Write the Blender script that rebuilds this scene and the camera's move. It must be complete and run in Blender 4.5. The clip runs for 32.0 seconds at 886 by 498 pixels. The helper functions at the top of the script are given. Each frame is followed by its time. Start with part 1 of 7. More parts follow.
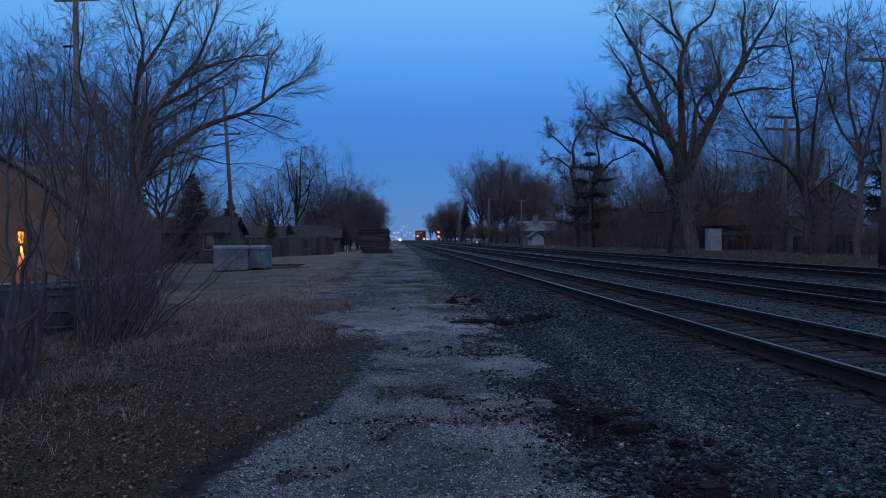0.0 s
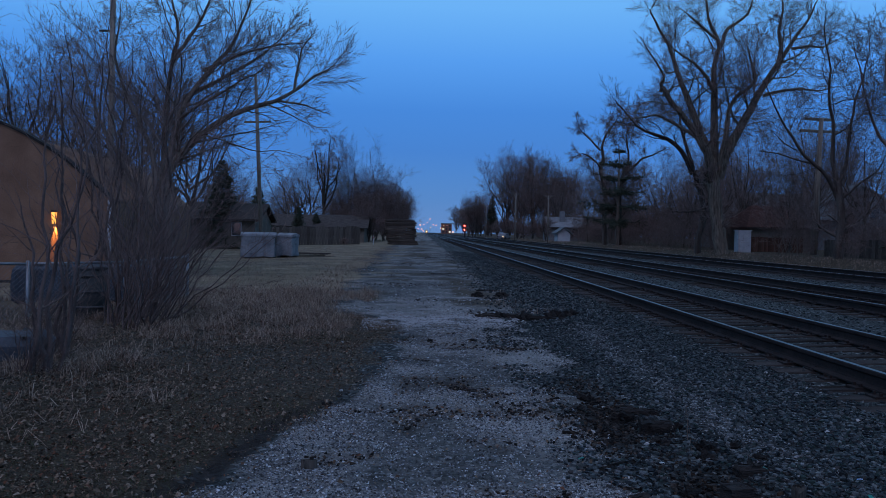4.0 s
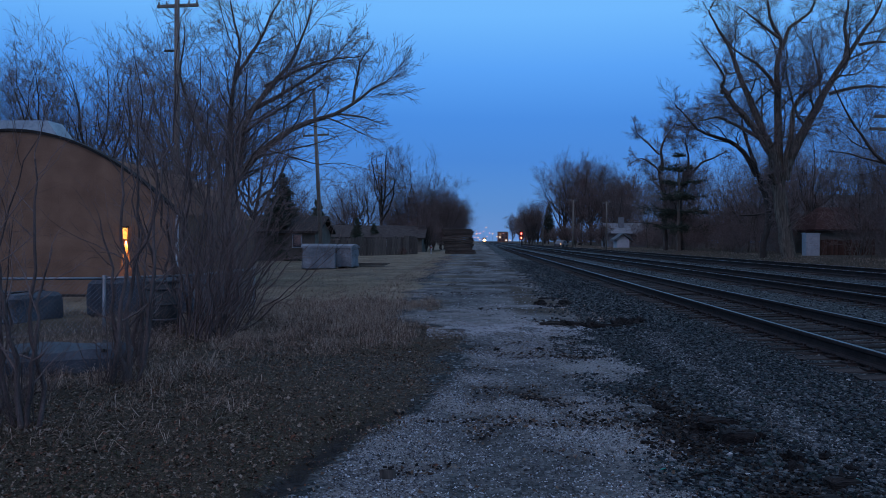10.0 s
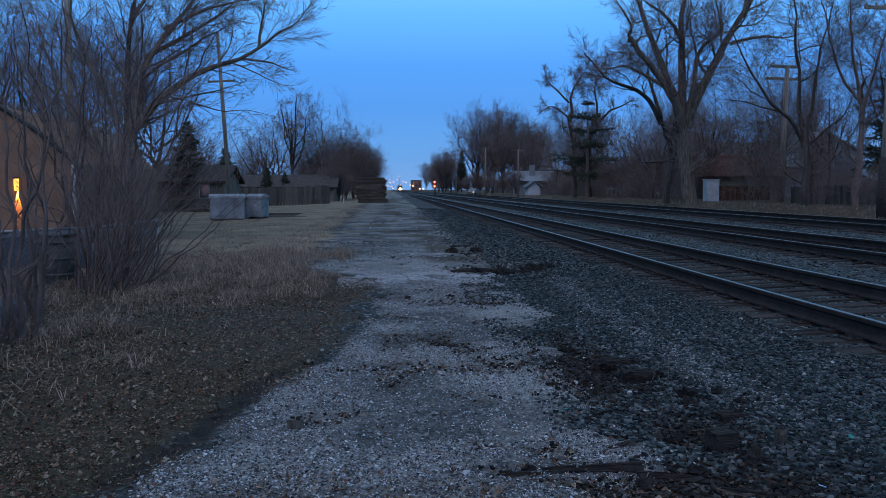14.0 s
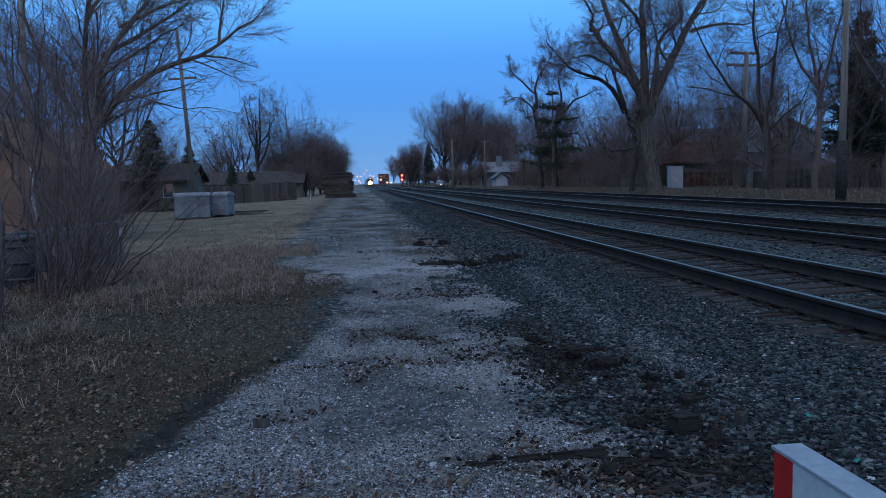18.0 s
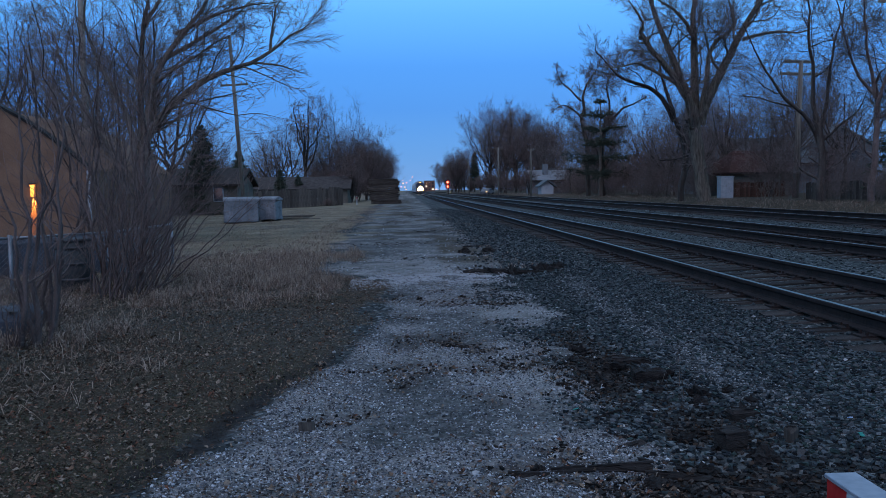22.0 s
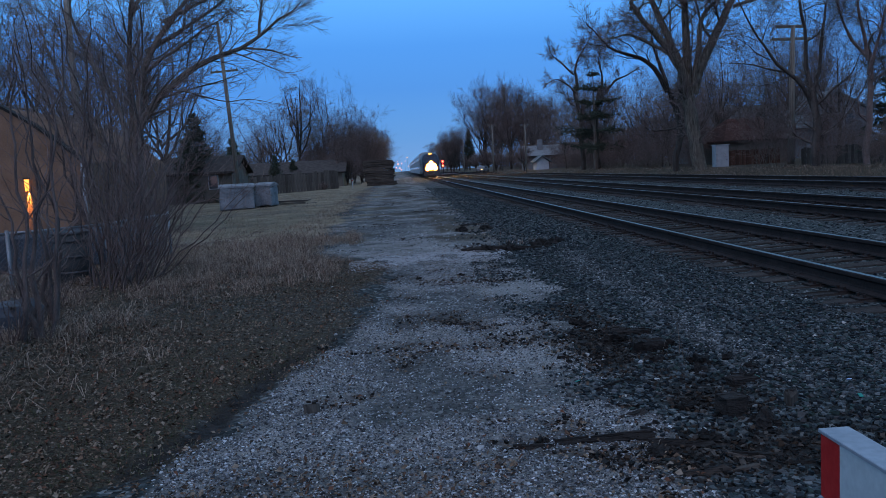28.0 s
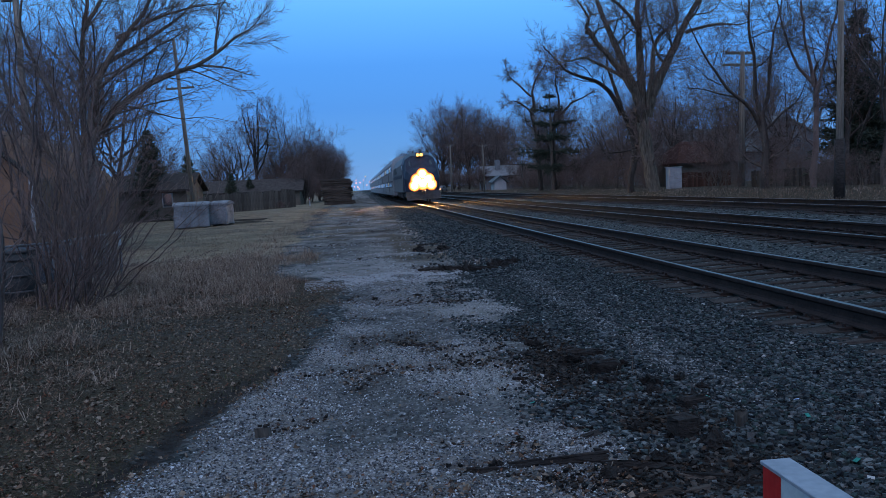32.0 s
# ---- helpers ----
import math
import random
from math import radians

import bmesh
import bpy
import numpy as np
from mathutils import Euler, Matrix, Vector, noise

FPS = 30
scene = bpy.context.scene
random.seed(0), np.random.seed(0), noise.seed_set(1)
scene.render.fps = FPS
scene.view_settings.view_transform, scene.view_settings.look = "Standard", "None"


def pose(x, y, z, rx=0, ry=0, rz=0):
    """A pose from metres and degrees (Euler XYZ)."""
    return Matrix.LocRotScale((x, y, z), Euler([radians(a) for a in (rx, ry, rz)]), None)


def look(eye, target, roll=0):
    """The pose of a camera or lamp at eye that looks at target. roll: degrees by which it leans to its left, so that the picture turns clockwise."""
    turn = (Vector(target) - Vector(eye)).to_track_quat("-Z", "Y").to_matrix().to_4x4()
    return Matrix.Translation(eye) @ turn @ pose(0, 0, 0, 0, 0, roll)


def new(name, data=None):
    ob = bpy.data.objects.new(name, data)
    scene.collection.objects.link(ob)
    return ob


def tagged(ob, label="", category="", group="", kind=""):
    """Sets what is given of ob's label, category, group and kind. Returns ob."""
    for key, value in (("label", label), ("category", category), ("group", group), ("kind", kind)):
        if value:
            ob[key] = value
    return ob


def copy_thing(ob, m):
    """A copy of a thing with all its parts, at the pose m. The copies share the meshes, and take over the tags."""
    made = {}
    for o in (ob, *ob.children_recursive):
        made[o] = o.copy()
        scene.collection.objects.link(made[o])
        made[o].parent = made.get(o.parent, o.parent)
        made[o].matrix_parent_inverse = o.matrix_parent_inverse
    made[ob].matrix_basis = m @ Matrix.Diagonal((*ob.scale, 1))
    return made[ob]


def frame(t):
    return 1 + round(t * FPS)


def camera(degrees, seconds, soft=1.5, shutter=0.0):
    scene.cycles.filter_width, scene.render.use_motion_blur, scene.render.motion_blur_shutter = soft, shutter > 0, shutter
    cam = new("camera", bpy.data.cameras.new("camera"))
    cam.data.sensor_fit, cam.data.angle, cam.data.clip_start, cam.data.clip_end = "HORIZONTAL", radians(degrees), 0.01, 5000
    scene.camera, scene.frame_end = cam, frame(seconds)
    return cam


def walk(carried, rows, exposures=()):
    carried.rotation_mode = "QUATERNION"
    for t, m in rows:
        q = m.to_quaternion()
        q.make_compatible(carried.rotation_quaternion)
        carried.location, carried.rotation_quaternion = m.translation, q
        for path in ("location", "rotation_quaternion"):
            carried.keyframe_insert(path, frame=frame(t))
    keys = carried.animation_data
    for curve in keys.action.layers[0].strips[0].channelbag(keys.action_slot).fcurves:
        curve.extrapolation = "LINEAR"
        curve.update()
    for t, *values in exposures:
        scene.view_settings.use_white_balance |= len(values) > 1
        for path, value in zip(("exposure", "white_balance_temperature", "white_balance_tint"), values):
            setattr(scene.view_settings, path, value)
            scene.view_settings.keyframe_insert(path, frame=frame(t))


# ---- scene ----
# --- camera: t, x, y, z, yaw, pitch, roll
PATH = [
    (0, 0.100, -0.065, 1.519, -3.27, -0.66, 0.38),
    (0.5, 0.108, -0.069, 1.519, -3.55, -0.85, 0.51),
    (1, 0.106, -0.070, 1.519, -3.81, -0.77, 0.49),
    (1.5, 0.102, -0.068, 1.517, -4.14, -0.68, 0.11),
    (2, 0.096, -0.073, 1.514, -4.25, -0.91, -0.28),
    (2.5, 0.093, -0.067, 1.513, -3.96, -1.35, -0.32),
    (3, 0.090, -0.058, 1.509, -3.30, -1.54, -0.38),
    (3.5, 0.075, -0.047, 1.510, -2.38, -1.33, -0.75),
    (4, 0.065, -0.055, 1.508, -1.47, -1.17, -1.36),
    (4.5, 0.067, -0.058, 1.503, -1.04, -1.26, -1.68),
    (6.5, 0.043, -0.050, 1.499, -1.21, -2.09, -1.37),
    (7, 0.031, -0.033, 1.503, -1.47, -2.98, -0.80),
    (7.5, 0.043, 0.001, 1.505, -1.38, -3.36, -0.68),
    (8, 0.030, 0.028, 1.511, -0.64, -2.08, 0.14),
    (8.5, -0.025, 0.009, 1.513, 0.84, 0.04, 1.53),
    (9, -0.053, -0.006, 1.510, 2.39, 1.14, 0.20),
    (9.5, -0.059, -0.015, 1.501, 3.44, 0.38, -0.43),
    (10, -0.051, -0.032, 1.504, 2.59, -0.59, -0.33),
    (10.5, -0.028, -0.023, 1.502, 0.52, -1.01, -0.44),
    (11, -0.010, -0.007, 1.503, -1.54, -1.71, -0.51),
    (11.5, -0.010, 0.006, 1.502, -2.58, -2.97, -0.48),
    (12, -0.008, 0.002, 1.500, -2.72, -4.02, -0.21),
    (12.5, -0.005, -0.003, 1.499, -2.76, -4.35, -0.30),
    (13, -0.001, 0.000, 1.499, -3.05, -4.24, -0.23),
    (13.5, -0.001, -0.001, 1.498, -3.36, -4.18, -0.10),
    (14, 0.001, 0.003, 1.498, -3.58, -4.25, 0.14),
    (14.5, 0.016, 0.006, 1.499, -3.73, -4.29, 0.47),
    (15, 0.023, -0.002, 1.507, -4.47, -3.78, 0.59),
    (15.5, 0.039, -0.008, 1.513, -5.85, -3.73, 0.91),
    (17.5, 0.051, -0.024, 1.508, -5.15, -4.21, 2.31),
    (18, 0.048, -0.013, 1.502, -5.76, -4.80, 1.56),
    (18.5, 0.044, -0.023, 1.505, -5.70, -4.93, 1.91),
    (19, 0.050, -0.040, 1.512, -5.19, -4.75, 2.00),
    (19.5, 0.054, -0.049, 1.512, -5.17, -4.80, 1.49),
    (20, 0.052, -0.045, 1.510, -5.17, -4.87, 1.19),
    (20.5, 0.040, -0.041, 1.510, -4.75, -4.46, 0.42),
    (21, 0.035, -0.038, 1.509, -3.83, -4.26, 0.33),
    (21.5, 0.038, -0.021, 1.511, -3.00, -4.26, 0.86),
    (22, 0.037, -0.026, 1.511, -2.58, -4.23, 0.87),
    (22.5, 0.039, -0.016, 1.509, -2.79, -4.31, 1.01),
    (23, 0.046, -0.018, 1.506, -3.56, -4.48, 1.63),
    (23.5, 0.045, -0.016, 1.507, -3.69, -4.56, 2.50),
    (24, 0.053, -0.015, 1.511, -3.46, -4.54, 3.51),
    (24.5, 0.050, -0.022, 1.508, -3.35, -4.98, 3.45),
    (25, 0.057, -0.024, 1.515, -3.61, -4.73, 3.00),
    (25.5, 0.053, -0.032, 1.509, -3.45, -4.44, 2.88),
    (27.5, 0.047, -0.054, 1.505, -2.05, -5.35, 3.01),
    (28, 0.039, -0.047, 1.507, -2.68, -5.71, 3.04),
    (28.5, 0.042, -0.040, 1.509, -2.23, -5.65, 3.42),
    (29, 0.047, -0.047, 1.515, -1.58, -5.23, 3.84),
    (29.5, 0.044, -0.037, 1.510, -1.69, -5.51, 3.91),
    (30, 0.042, -0.028, 1.506, -2.68, -5.86, 3.23),
    (30.5, 0.064, -0.014, 1.511, -4.60, -5.57, 3.01),
    (31, 0.060, -0.020, 1.512, -5.60, -5.01, 2.78),
    (31.5, 0.064, -0.030, 1.516, -5.46, -4.50, 2.64),
    (32, 0.062, -0.031, 1.517, -5.76, -4.47, 2.57),
]


def stand(x, y, z, yaw, pitch, roll):
    return pose(x, y, z, 0, 0, yaw) @ pose(0, 0, 0, pitch) @ pose(0, 0, 0, 0, roll) @ pose(0, 0, 0, 90)


cam = camera(58.0, 32.0, soft=0.7)
EXPOSURES = [(0, -0.51, 6150, 17), (2, -0.52, 6150, 17), (4, -0.5, 6150, 17), (7, -0.49, 6150, 17), (7.5, -0.24, 6200, 16), (8.2, 0.12, 6250, 15), (9, -0.38, 6150, 17), (9.5, -0.4, 6150, 17),
             (11, -0.42, 6200, 16), (11.6, -0.3, 6300, 14), (12.2, 0.06, 6450, 11), (13, 0.13, 6500, 10), (15, 0.08, 6500, 10), (18, 0.08, 6500, 10), (20, 0.08, 6500, 11), (23, 0.08, 6500, 11),
             (28, -0.02, 6500, 11), (32, 0.04, 6500, 11)]
walk(cam, [(r[0], stand(*r[1:])) for r in PATH], EXPOSURES)

# --- world and light: clear sky after sunset, the last glow behind the camera
world = bpy.data.worlds.new("dusk")
scene.world = world
world.use_nodes = True
wn, wl = world.node_tree.nodes, world.node_tree.links
sky = wn.new("ShaderNodeTexSky")
sky.sky_type = "NISHITA"
sky.sun_disc = False
sky.sun_elevation = radians(3.0)
sky.sun_rotation = radians(200)
sky.air_density, sky.dust_density, sky.ozone_density = 1.0, 0.3, 3.0
dim, blend = wn.new("ShaderNodeVectorMath"), wn.new("ShaderNodeMix")
dim.operation = "SCALE"
dim.inputs["Scale"].default_value = 0.12
blend.data_type = "RGBA"
blend.inputs["Factor"].default_value = 0.8
coord, split, ramp = wn.new("ShaderNodeTexCoord"), wn.new("ShaderNodeSeparateXYZ"), wn.new("ShaderNodeValToRGB")
wl.new(coord.outputs["Generated"], split.inputs[0])
wl.new(split.outputs["Z"], ramp.inputs[0])
# blue hour: from the horizon up to the zenith
SKY = [(0.0, (0.11, 0.30, 0.64)), (0.04, (0.07, 0.26, 0.64)), (0.10, (0.048, 0.23, 0.68)), (0.15, (0.055, 0.26, 0.75)), (0.21, (0.10, 0.38, 0.92)), (0.27, (0.17, 0.52, 1.0)), (0.38, (0.22, 0.58, 1.0)), (0.6, (0.26, 0.50, 0.85)), (1.0, (0.30, 0.46, 0.70))]
ramp.color_ramp.elements[0].position, ramp.color_ramp.elements[0].color = SKY[0][0], (*SKY[0][1], 1)
ramp.color_ramp.elements[1].position, ramp.color_ramp.elements[1].color = SKY[-1][0], (*SKY[-1][1], 1)
for p, c in SKY[1:-1]:
    e = ramp.color_ramp.elements.new(p)
    e.color = (*c, 1)
wl.new(sky.outputs[0], dim.inputs[0])
wl.new(dim.outputs[0], blend.inputs["A"])
wl.new(ramp.outputs[0], blend.inputs["B"])
wl.new(blend.outputs["Result"], wn["Background"].inputs[0])
wn["Background"].inputs[1].default_value = 1.42

sun = new("evening_glow", bpy.data.lights.new("evening_glow", "SUN"))
sun.data.energy, sun.data.angle, sun.data.color = 0.80, radians(70), (0.92, 0.63, 0.70)
sun.matrix_basis = look((-3, -8, 9), (0, 0, 0))


# --- materials
def mat(name, dark, light, scale=6.0, rough=0.85, bump=0.3, metal=0.0, fine=8.0, vary=0.25, depth=0.01, stretch=(1, 1, 1), spec=0.12):
    """Two-scale noise between two colours, with fine relief and a different tone from object to object."""
    m = bpy.data.materials.new(name)
    m.use_nodes = True
    n, l = m.node_tree.nodes, m.node_tree.links
    b = n["Principled BSDF"]
    tc, mp = n.new("ShaderNodeTexCoord"), n.new("ShaderNodeMapping")
    mp.inputs["Scale"].default_value = stretch
    l.new(tc.outputs["Object"], mp.inputs[0])
    a, c = n.new("ShaderNodeTexNoise"), n.new("ShaderNodeTexNoise")
    for t, s, d in ((a, scale, 4), (c, scale * fine, 6)):
        t.inputs["Scale"].default_value, t.inputs["Detail"].default_value = s, d
        l.new(mp.outputs[0], t.inputs["Vector"])
    add = n.new("ShaderNodeMath")
    add.operation = "MULTIPLY_ADD"
    l.new(a.outputs["Fac"], add.inputs[0])
    add.inputs[1].default_value = 0.55
    half = n.new("ShaderNodeMath")
    half.operation = "MULTIPLY_ADD"
    l.new(c.outputs["Fac"], half.inputs[0])
    half.inputs[1].default_value, half.inputs[2].default_value = 0.45, 0.0
    l.new(half.outputs[0], add.inputs[2])
    rp = n.new("ShaderNodeValToRGB")
    rp.color_ramp.elements[0].position, rp.color_ramp.elements[0].color = 0.36, (*dark, 1)
    rp.color_ramp.elements[1].position, rp.color_ramp.elements[1].color = 0.66, (*light, 1)
    l.new(add.outputs[0], rp.inputs[0])
    oi, hs = n.new("ShaderNodeObjectInfo"), n.new("ShaderNodeHueSaturation")
    mr = n.new("ShaderNodeMapRange")
    mr.inputs["To Min"].default_value, mr.inputs["To Max"].default_value = 1 - vary, 1 + vary
    l.new(oi.outputs["Random"], mr.inputs["Value"])
    l.new(mr.outputs[0], hs.inputs["Value"])
    l.new(rp.outputs[0], hs.inputs["Color"])
    l.new(hs.outputs[0], b.inputs["Base Color"])
    b.inputs["Roughness"].default_value, b.inputs["Metallic"].default_value = rough, metal
    b.inputs["Specular IOR Level"].default_value = spec
    bp = n.new("ShaderNodeBump")
    bp.inputs["Strength"].default_value, bp.inputs["Distance"].default_value = bump, depth
    l.new(add.outputs[0], bp.inputs["Height"])
    l.new(bp.outputs[0], b.inputs["Normal"])
    return m


def island_mat(name, colours, rough=0.8, scale=40.0):
    """Loose pieces in one mesh: each piece takes its own colour from the list."""
    m = mat(name, (0.3, 0.3, 0.3), (0.5, 0.5, 0.5), scale, rough, 0.4, vary=0.05)
    n, l = m.node_tree.nodes, m.node_tree.links
    hs = next(x for x in n if x.type == "HUE_SAT")
    rp = next(x for x in n if x.type == "VALTORGB")
    rp.color_ramp.elements[0].color, rp.color_ramp.elements[1].color = (0.6, 0.6, 0.6, 1), (1.25, 1.25, 1.25, 1)
    g, pick, mx = n.new("ShaderNodeNewGeometry"), n.new("ShaderNodeValToRGB"), n.new("ShaderNodeMix")
    pick.color_ramp.interpolation = "CONSTANT"
    els = pick.color_ramp.elements
    els[0].color = (*colours[0], 1)
    els[1].position, els[1].color = 1 / len(colours), (*colours[1], 1)
    for i, c in enumerate(colours[2:], 2):
        els.new(i / len(colours)).color = (*c, 1)
    l.new(g.outputs["Random Per Island"], pick.inputs[0])
    mx.data_type, mx.blend_type = "RGBA", "MULTIPLY"
    mx.inputs["Factor"].default_value = 1.0
    l.new(rp.outputs[0], mx.inputs["A"])
    l.new(pick.outputs[0], mx.inputs["B"])
    l.new(mx.outputs["Result"], hs.inputs["Color"])
    return m


def glow(name, colour, strength):
    m = bpy.data.materials.new(name)
    m.use_nodes = True
    b = m.node_tree.nodes["Principled BSDF"]
    b.inputs["Base Color"].default_value = (*colour, 1)
    b.inputs["Emission Color"].default_value = (*colour, 1)
    b.inputs["Emission Strength"].default_value = strength
    return m


def glass_mat(name, colour=(0.02, 0.03, 0.04)):
    m = bpy.data.materials.new(name)
    m.use_nodes = True
    b = m.node_tree.nodes["Principled BSDF"]
    b.inputs["Base Color"].default_value = (*colour, 1)
    b.inputs["Roughness"].default_value = 0.05
    b.inputs["Specular IOR Level"].default_value = 0.8
    return m


BARK = mat("bark_grey_brown", (0.0672, 0.0528, 0.0432), (0.192, 0.158, 0.13), 1.6, 0.95, 0.8, fine=10, vary=0.15, depth=0.03, stretch=(3, 3, 0.5))
BARK_DARK = mat("bark_dark_brown", (0.038, 0.030, 0.026), (0.11, 0.09, 0.078), 1.8, 0.95, 0.9, fine=10, vary=0.2, depth=0.04, stretch=(3, 3, 0.5))
BARK_OLD = mat("bark_furrowed", (0.045, 0.037, 0.030), (0.27, 0.228, 0.182), 3.0, 0.95, 1.0, fine=6, vary=0.1, depth=0.12, stretch=(4.5, 4.5, 0.4))
BARK_SHOOT = mat("bark_of_young_shoots", (0.045, 0.033, 0.030), (0.13, 0.096, 0.086), 2.5, 0.95, 0.6, fine=10, vary=0.25, depth=0.01, stretch=(4, 4, 0.7))
TWIG = mat("twig_brown", (0.10, 0.074, 0.066), (0.23, 0.178, 0.162), 3.0, 0.9, 0.2, vary=0.25)
TWIG_RED = mat("twig_reddish", (0.10, 0.069, 0.061), (0.205, 0.148, 0.13), 3.0, 0.9, 0.2, vary=0.25)
NEEDLE = mat("needles_dark_green", (0.03, 0.038, 0.028), (0.08, 0.092, 0.065), 5.0, 0.8, 0.2, vary=0.2)
WOOD_POLE = mat("weathered_pole_wood", (0.10, 0.085, 0.07), (0.24, 0.21, 0.175), 2.5, 0.95, 0.7, stretch=(6, 6, 0.3), depth=0.02, vary=0.15)
TIE_WOOD = mat("old_tie_wood", (0.018, 0.0155, 0.0143), (0.056, 0.048, 0.0435), 3.0, 0.95, 0.9, stretch=(0.5, 6, 6), depth=0.02, vary=0.3)
RAIL_RUST = mat("rail_rust", (0.014, 0.011, 0.011), (0.036, 0.027, 0.024), 4.0, 0.85, 0.4, vary=0.05)
RAIL_TOP = mat("rail_worn_top", (0.15, 0.155, 0.165), (0.21, 0.216, 0.228), 5.0, 0.36, 0.05, metal=1.0, vary=0.02, stretch=(10, 0.2, 1))
STEEL_DARK = mat("dark_steel", (0.04, 0.04, 0.042), (0.09, 0.09, 0.092), 4.0, 0.6, 0.2, metal=0.4)
GALV = mat("galvanised_steel", (0.168, 0.18, 0.192), (0.252, 0.264, 0.276), 6.0, 0.5, 0.15, metal=0.7, vary=0.1)
ALU = mat("dull_aluminium", (0.20, 0.22, 0.25), (0.30, 0.32, 0.355), 8.0, 0.5, 0.1, metal=0.3, vary=0.03)
RED_SHEET = mat("red_reflective_sheet", (0.30, 0.012, 0.012), (0.42, 0.025, 0.022), 9.0, 0.4, 0.1, vary=0.03)
WHITE_SHEET = mat("white_reflective_sheet", (0.30, 0.325, 0.33), (0.40, 0.43, 0.435), 9.0, 0.4, 0.1, vary=0.03)
BROWN_WALL = mat("brown_rough_wall", (0.129, 0.0733, 0.0475), (0.232, 0.138, 0.0907), 1.5, 0.95, 0.5, fine=20, depth=0.01, vary=0.05)
TRIM_DARK = mat("dark_trim", (0.018, 0.0162, 0.015), (0.036, 0.033, 0.03), 4.0, 0.7, 0.2)
ROOF_METAL = mat("blue_grey_roof_sheet", (0.20, 0.25, 0.28), (0.34, 0.40, 0.43), 2.0, 0.5, 0.2, metal=0.3, vary=0.05)
SHINGLE = mat("brown_shingles", (0.0263, 0.021, 0.0195), (0.0638, 0.0525, 0.0465), 3.0, 0.95, 0.6, fine=12, depth=0.02, vary=0.25)
SHINGLE_RED = mat("red_brown_shingles", (0.034, 0.0155, 0.0125), (0.07, 0.034, 0.027), 3.0, 0.95, 0.6, fine=12, depth=0.02, vary=0.25)
SHINGLE_GREY = mat("grey_shingles", (0.075, 0.09, 0.0975), (0.143, 0.165, 0.173), 3.0, 0.95, 0.6, fine=12, depth=0.02, vary=0.2)
SIDING = mat("pale_siding", (0.12, 0.125, 0.135), (0.18, 0.185, 0.19), 2.0, 0.8, 0.15, vary=0.1)
SIDING_TAN = mat("tan_siding", (0.0935, 0.0795, 0.0654), (0.15, 0.131, 0.108), 2.0, 0.85, 0.15, vary=0.1)
SIDING_BLUE = mat("blue_grey_siding", (0.048, 0.06, 0.072), (0.081, 0.096, 0.111), 2.0, 0.85, 0.15, vary=0.1)
WHITE_PAINT = mat("old_white_paint", (0.29, 0.305, 0.325), (0.43, 0.445, 0.46), 3.0, 0.7, 0.15, vary=0.08)
FENCE_WOOD = mat("grey_fence_boards", (0.0446, 0.0394, 0.0341), (0.105, 0.0915, 0.0788), 3.0, 0.95, 0.5, stretch=(5, 5, 0.5), vary=0.35)
FENCE_RED = mat("red_brown_fence_boards", (0.056, 0.028, 0.0196), (0.106, 0.056, 0.042), 3.0, 0.95, 0.5, stretch=(5, 5, 0.5), vary=0.35)
BRICK_MAT = mat("brick_red", (0.16, 0.07, 0.05), (0.28, 0.14, 0.10), 5.0, 0.95, 0.4, vary=0.2)
GLASS = glass_mat("window_glass")
TRAIN_SILVER = mat("stainless_car_side", (0.26, 0.265, 0.275), (0.36, 0.365, 0.375), 3.0, 0.45, 0.1, metal=0.6, vary=0.05)
TRAIN_BLUE = mat("dark_blue_paint", (0.02, 0.026, 0.042), (0.035, 0.043, 0.066), 3.0, 0.45, 0.1, vary=0.05)
TRAIN_GREY = mat("grey_loco_paint", (0.11, 0.115, 0.12), (0.17, 0.175, 0.18), 3.0, 0.5, 0.1, vary=0.05)
HEADLAMP = glow("headlamp_glow", (1.0, 0.55, 0.17), 600.0)
# Amber emission painting glare round the train's lamps; the top headlights share it.
LAMP_GLARE = glow("amber_lamp_glare", (1.0, 0.42, 0.09), 3.4)
GLARE_EDGE = glow("amber_glare_edge", (1.0, 0.26, 0.04), 0.75)
CARLIGHT = glow("car_window_light", (1.0, 0.75, 0.45), 0.22)
RED_LAMP = glow("red_signal_glow", (1.0, 0.02, 0.01), 60.0)
WARM_LAMP = glow("warm_street_light", (1.0, 0.42, 0.16), 1.9)
PINK_LAMP = glow("pink_sign_light", (1.0, 0.36, 0.30), 1.6)
WHITE_LAMP = glow("white_far_light", (1.0, 0.45, 0.16), 4.0)
SCONCE = glow("amber_wall_lamp", (1.0, 0.40, 0.06), 2.6)
DIRT_CLOD = mat("dark_soil_and_roots", (0.008, 0.0075, 0.007), (0.030, 0.026, 0.024), 8.0, 1.0, 1.0, depth=0.03)
LEAF_DEAD = island_mat("dead_leaves", [(0.085, 0.049, 0.032), (0.15, 0.095, 0.062), (0.026, 0.019, 0.014), (0.21, 0.155, 0.11), (0.135, 0.06, 0.036), (0.045, 0.031, 0.022), (0.20, 0.155, 0.12), (0.10, 0.066, 0.044), (0.14, 0.098, 0.068), (0.06, 0.035, 0.023), (0.24, 0.185, 0.14)])
DRY_GRASS = island_mat("dry_grass", [(0.235, 0.165, 0.122), (0.145, 0.10, 0.075), (0.33, 0.245, 0.186), (0.09, 0.062, 0.048), (0.20, 0.132, 0.096), (0.39, 0.305, 0.24)])
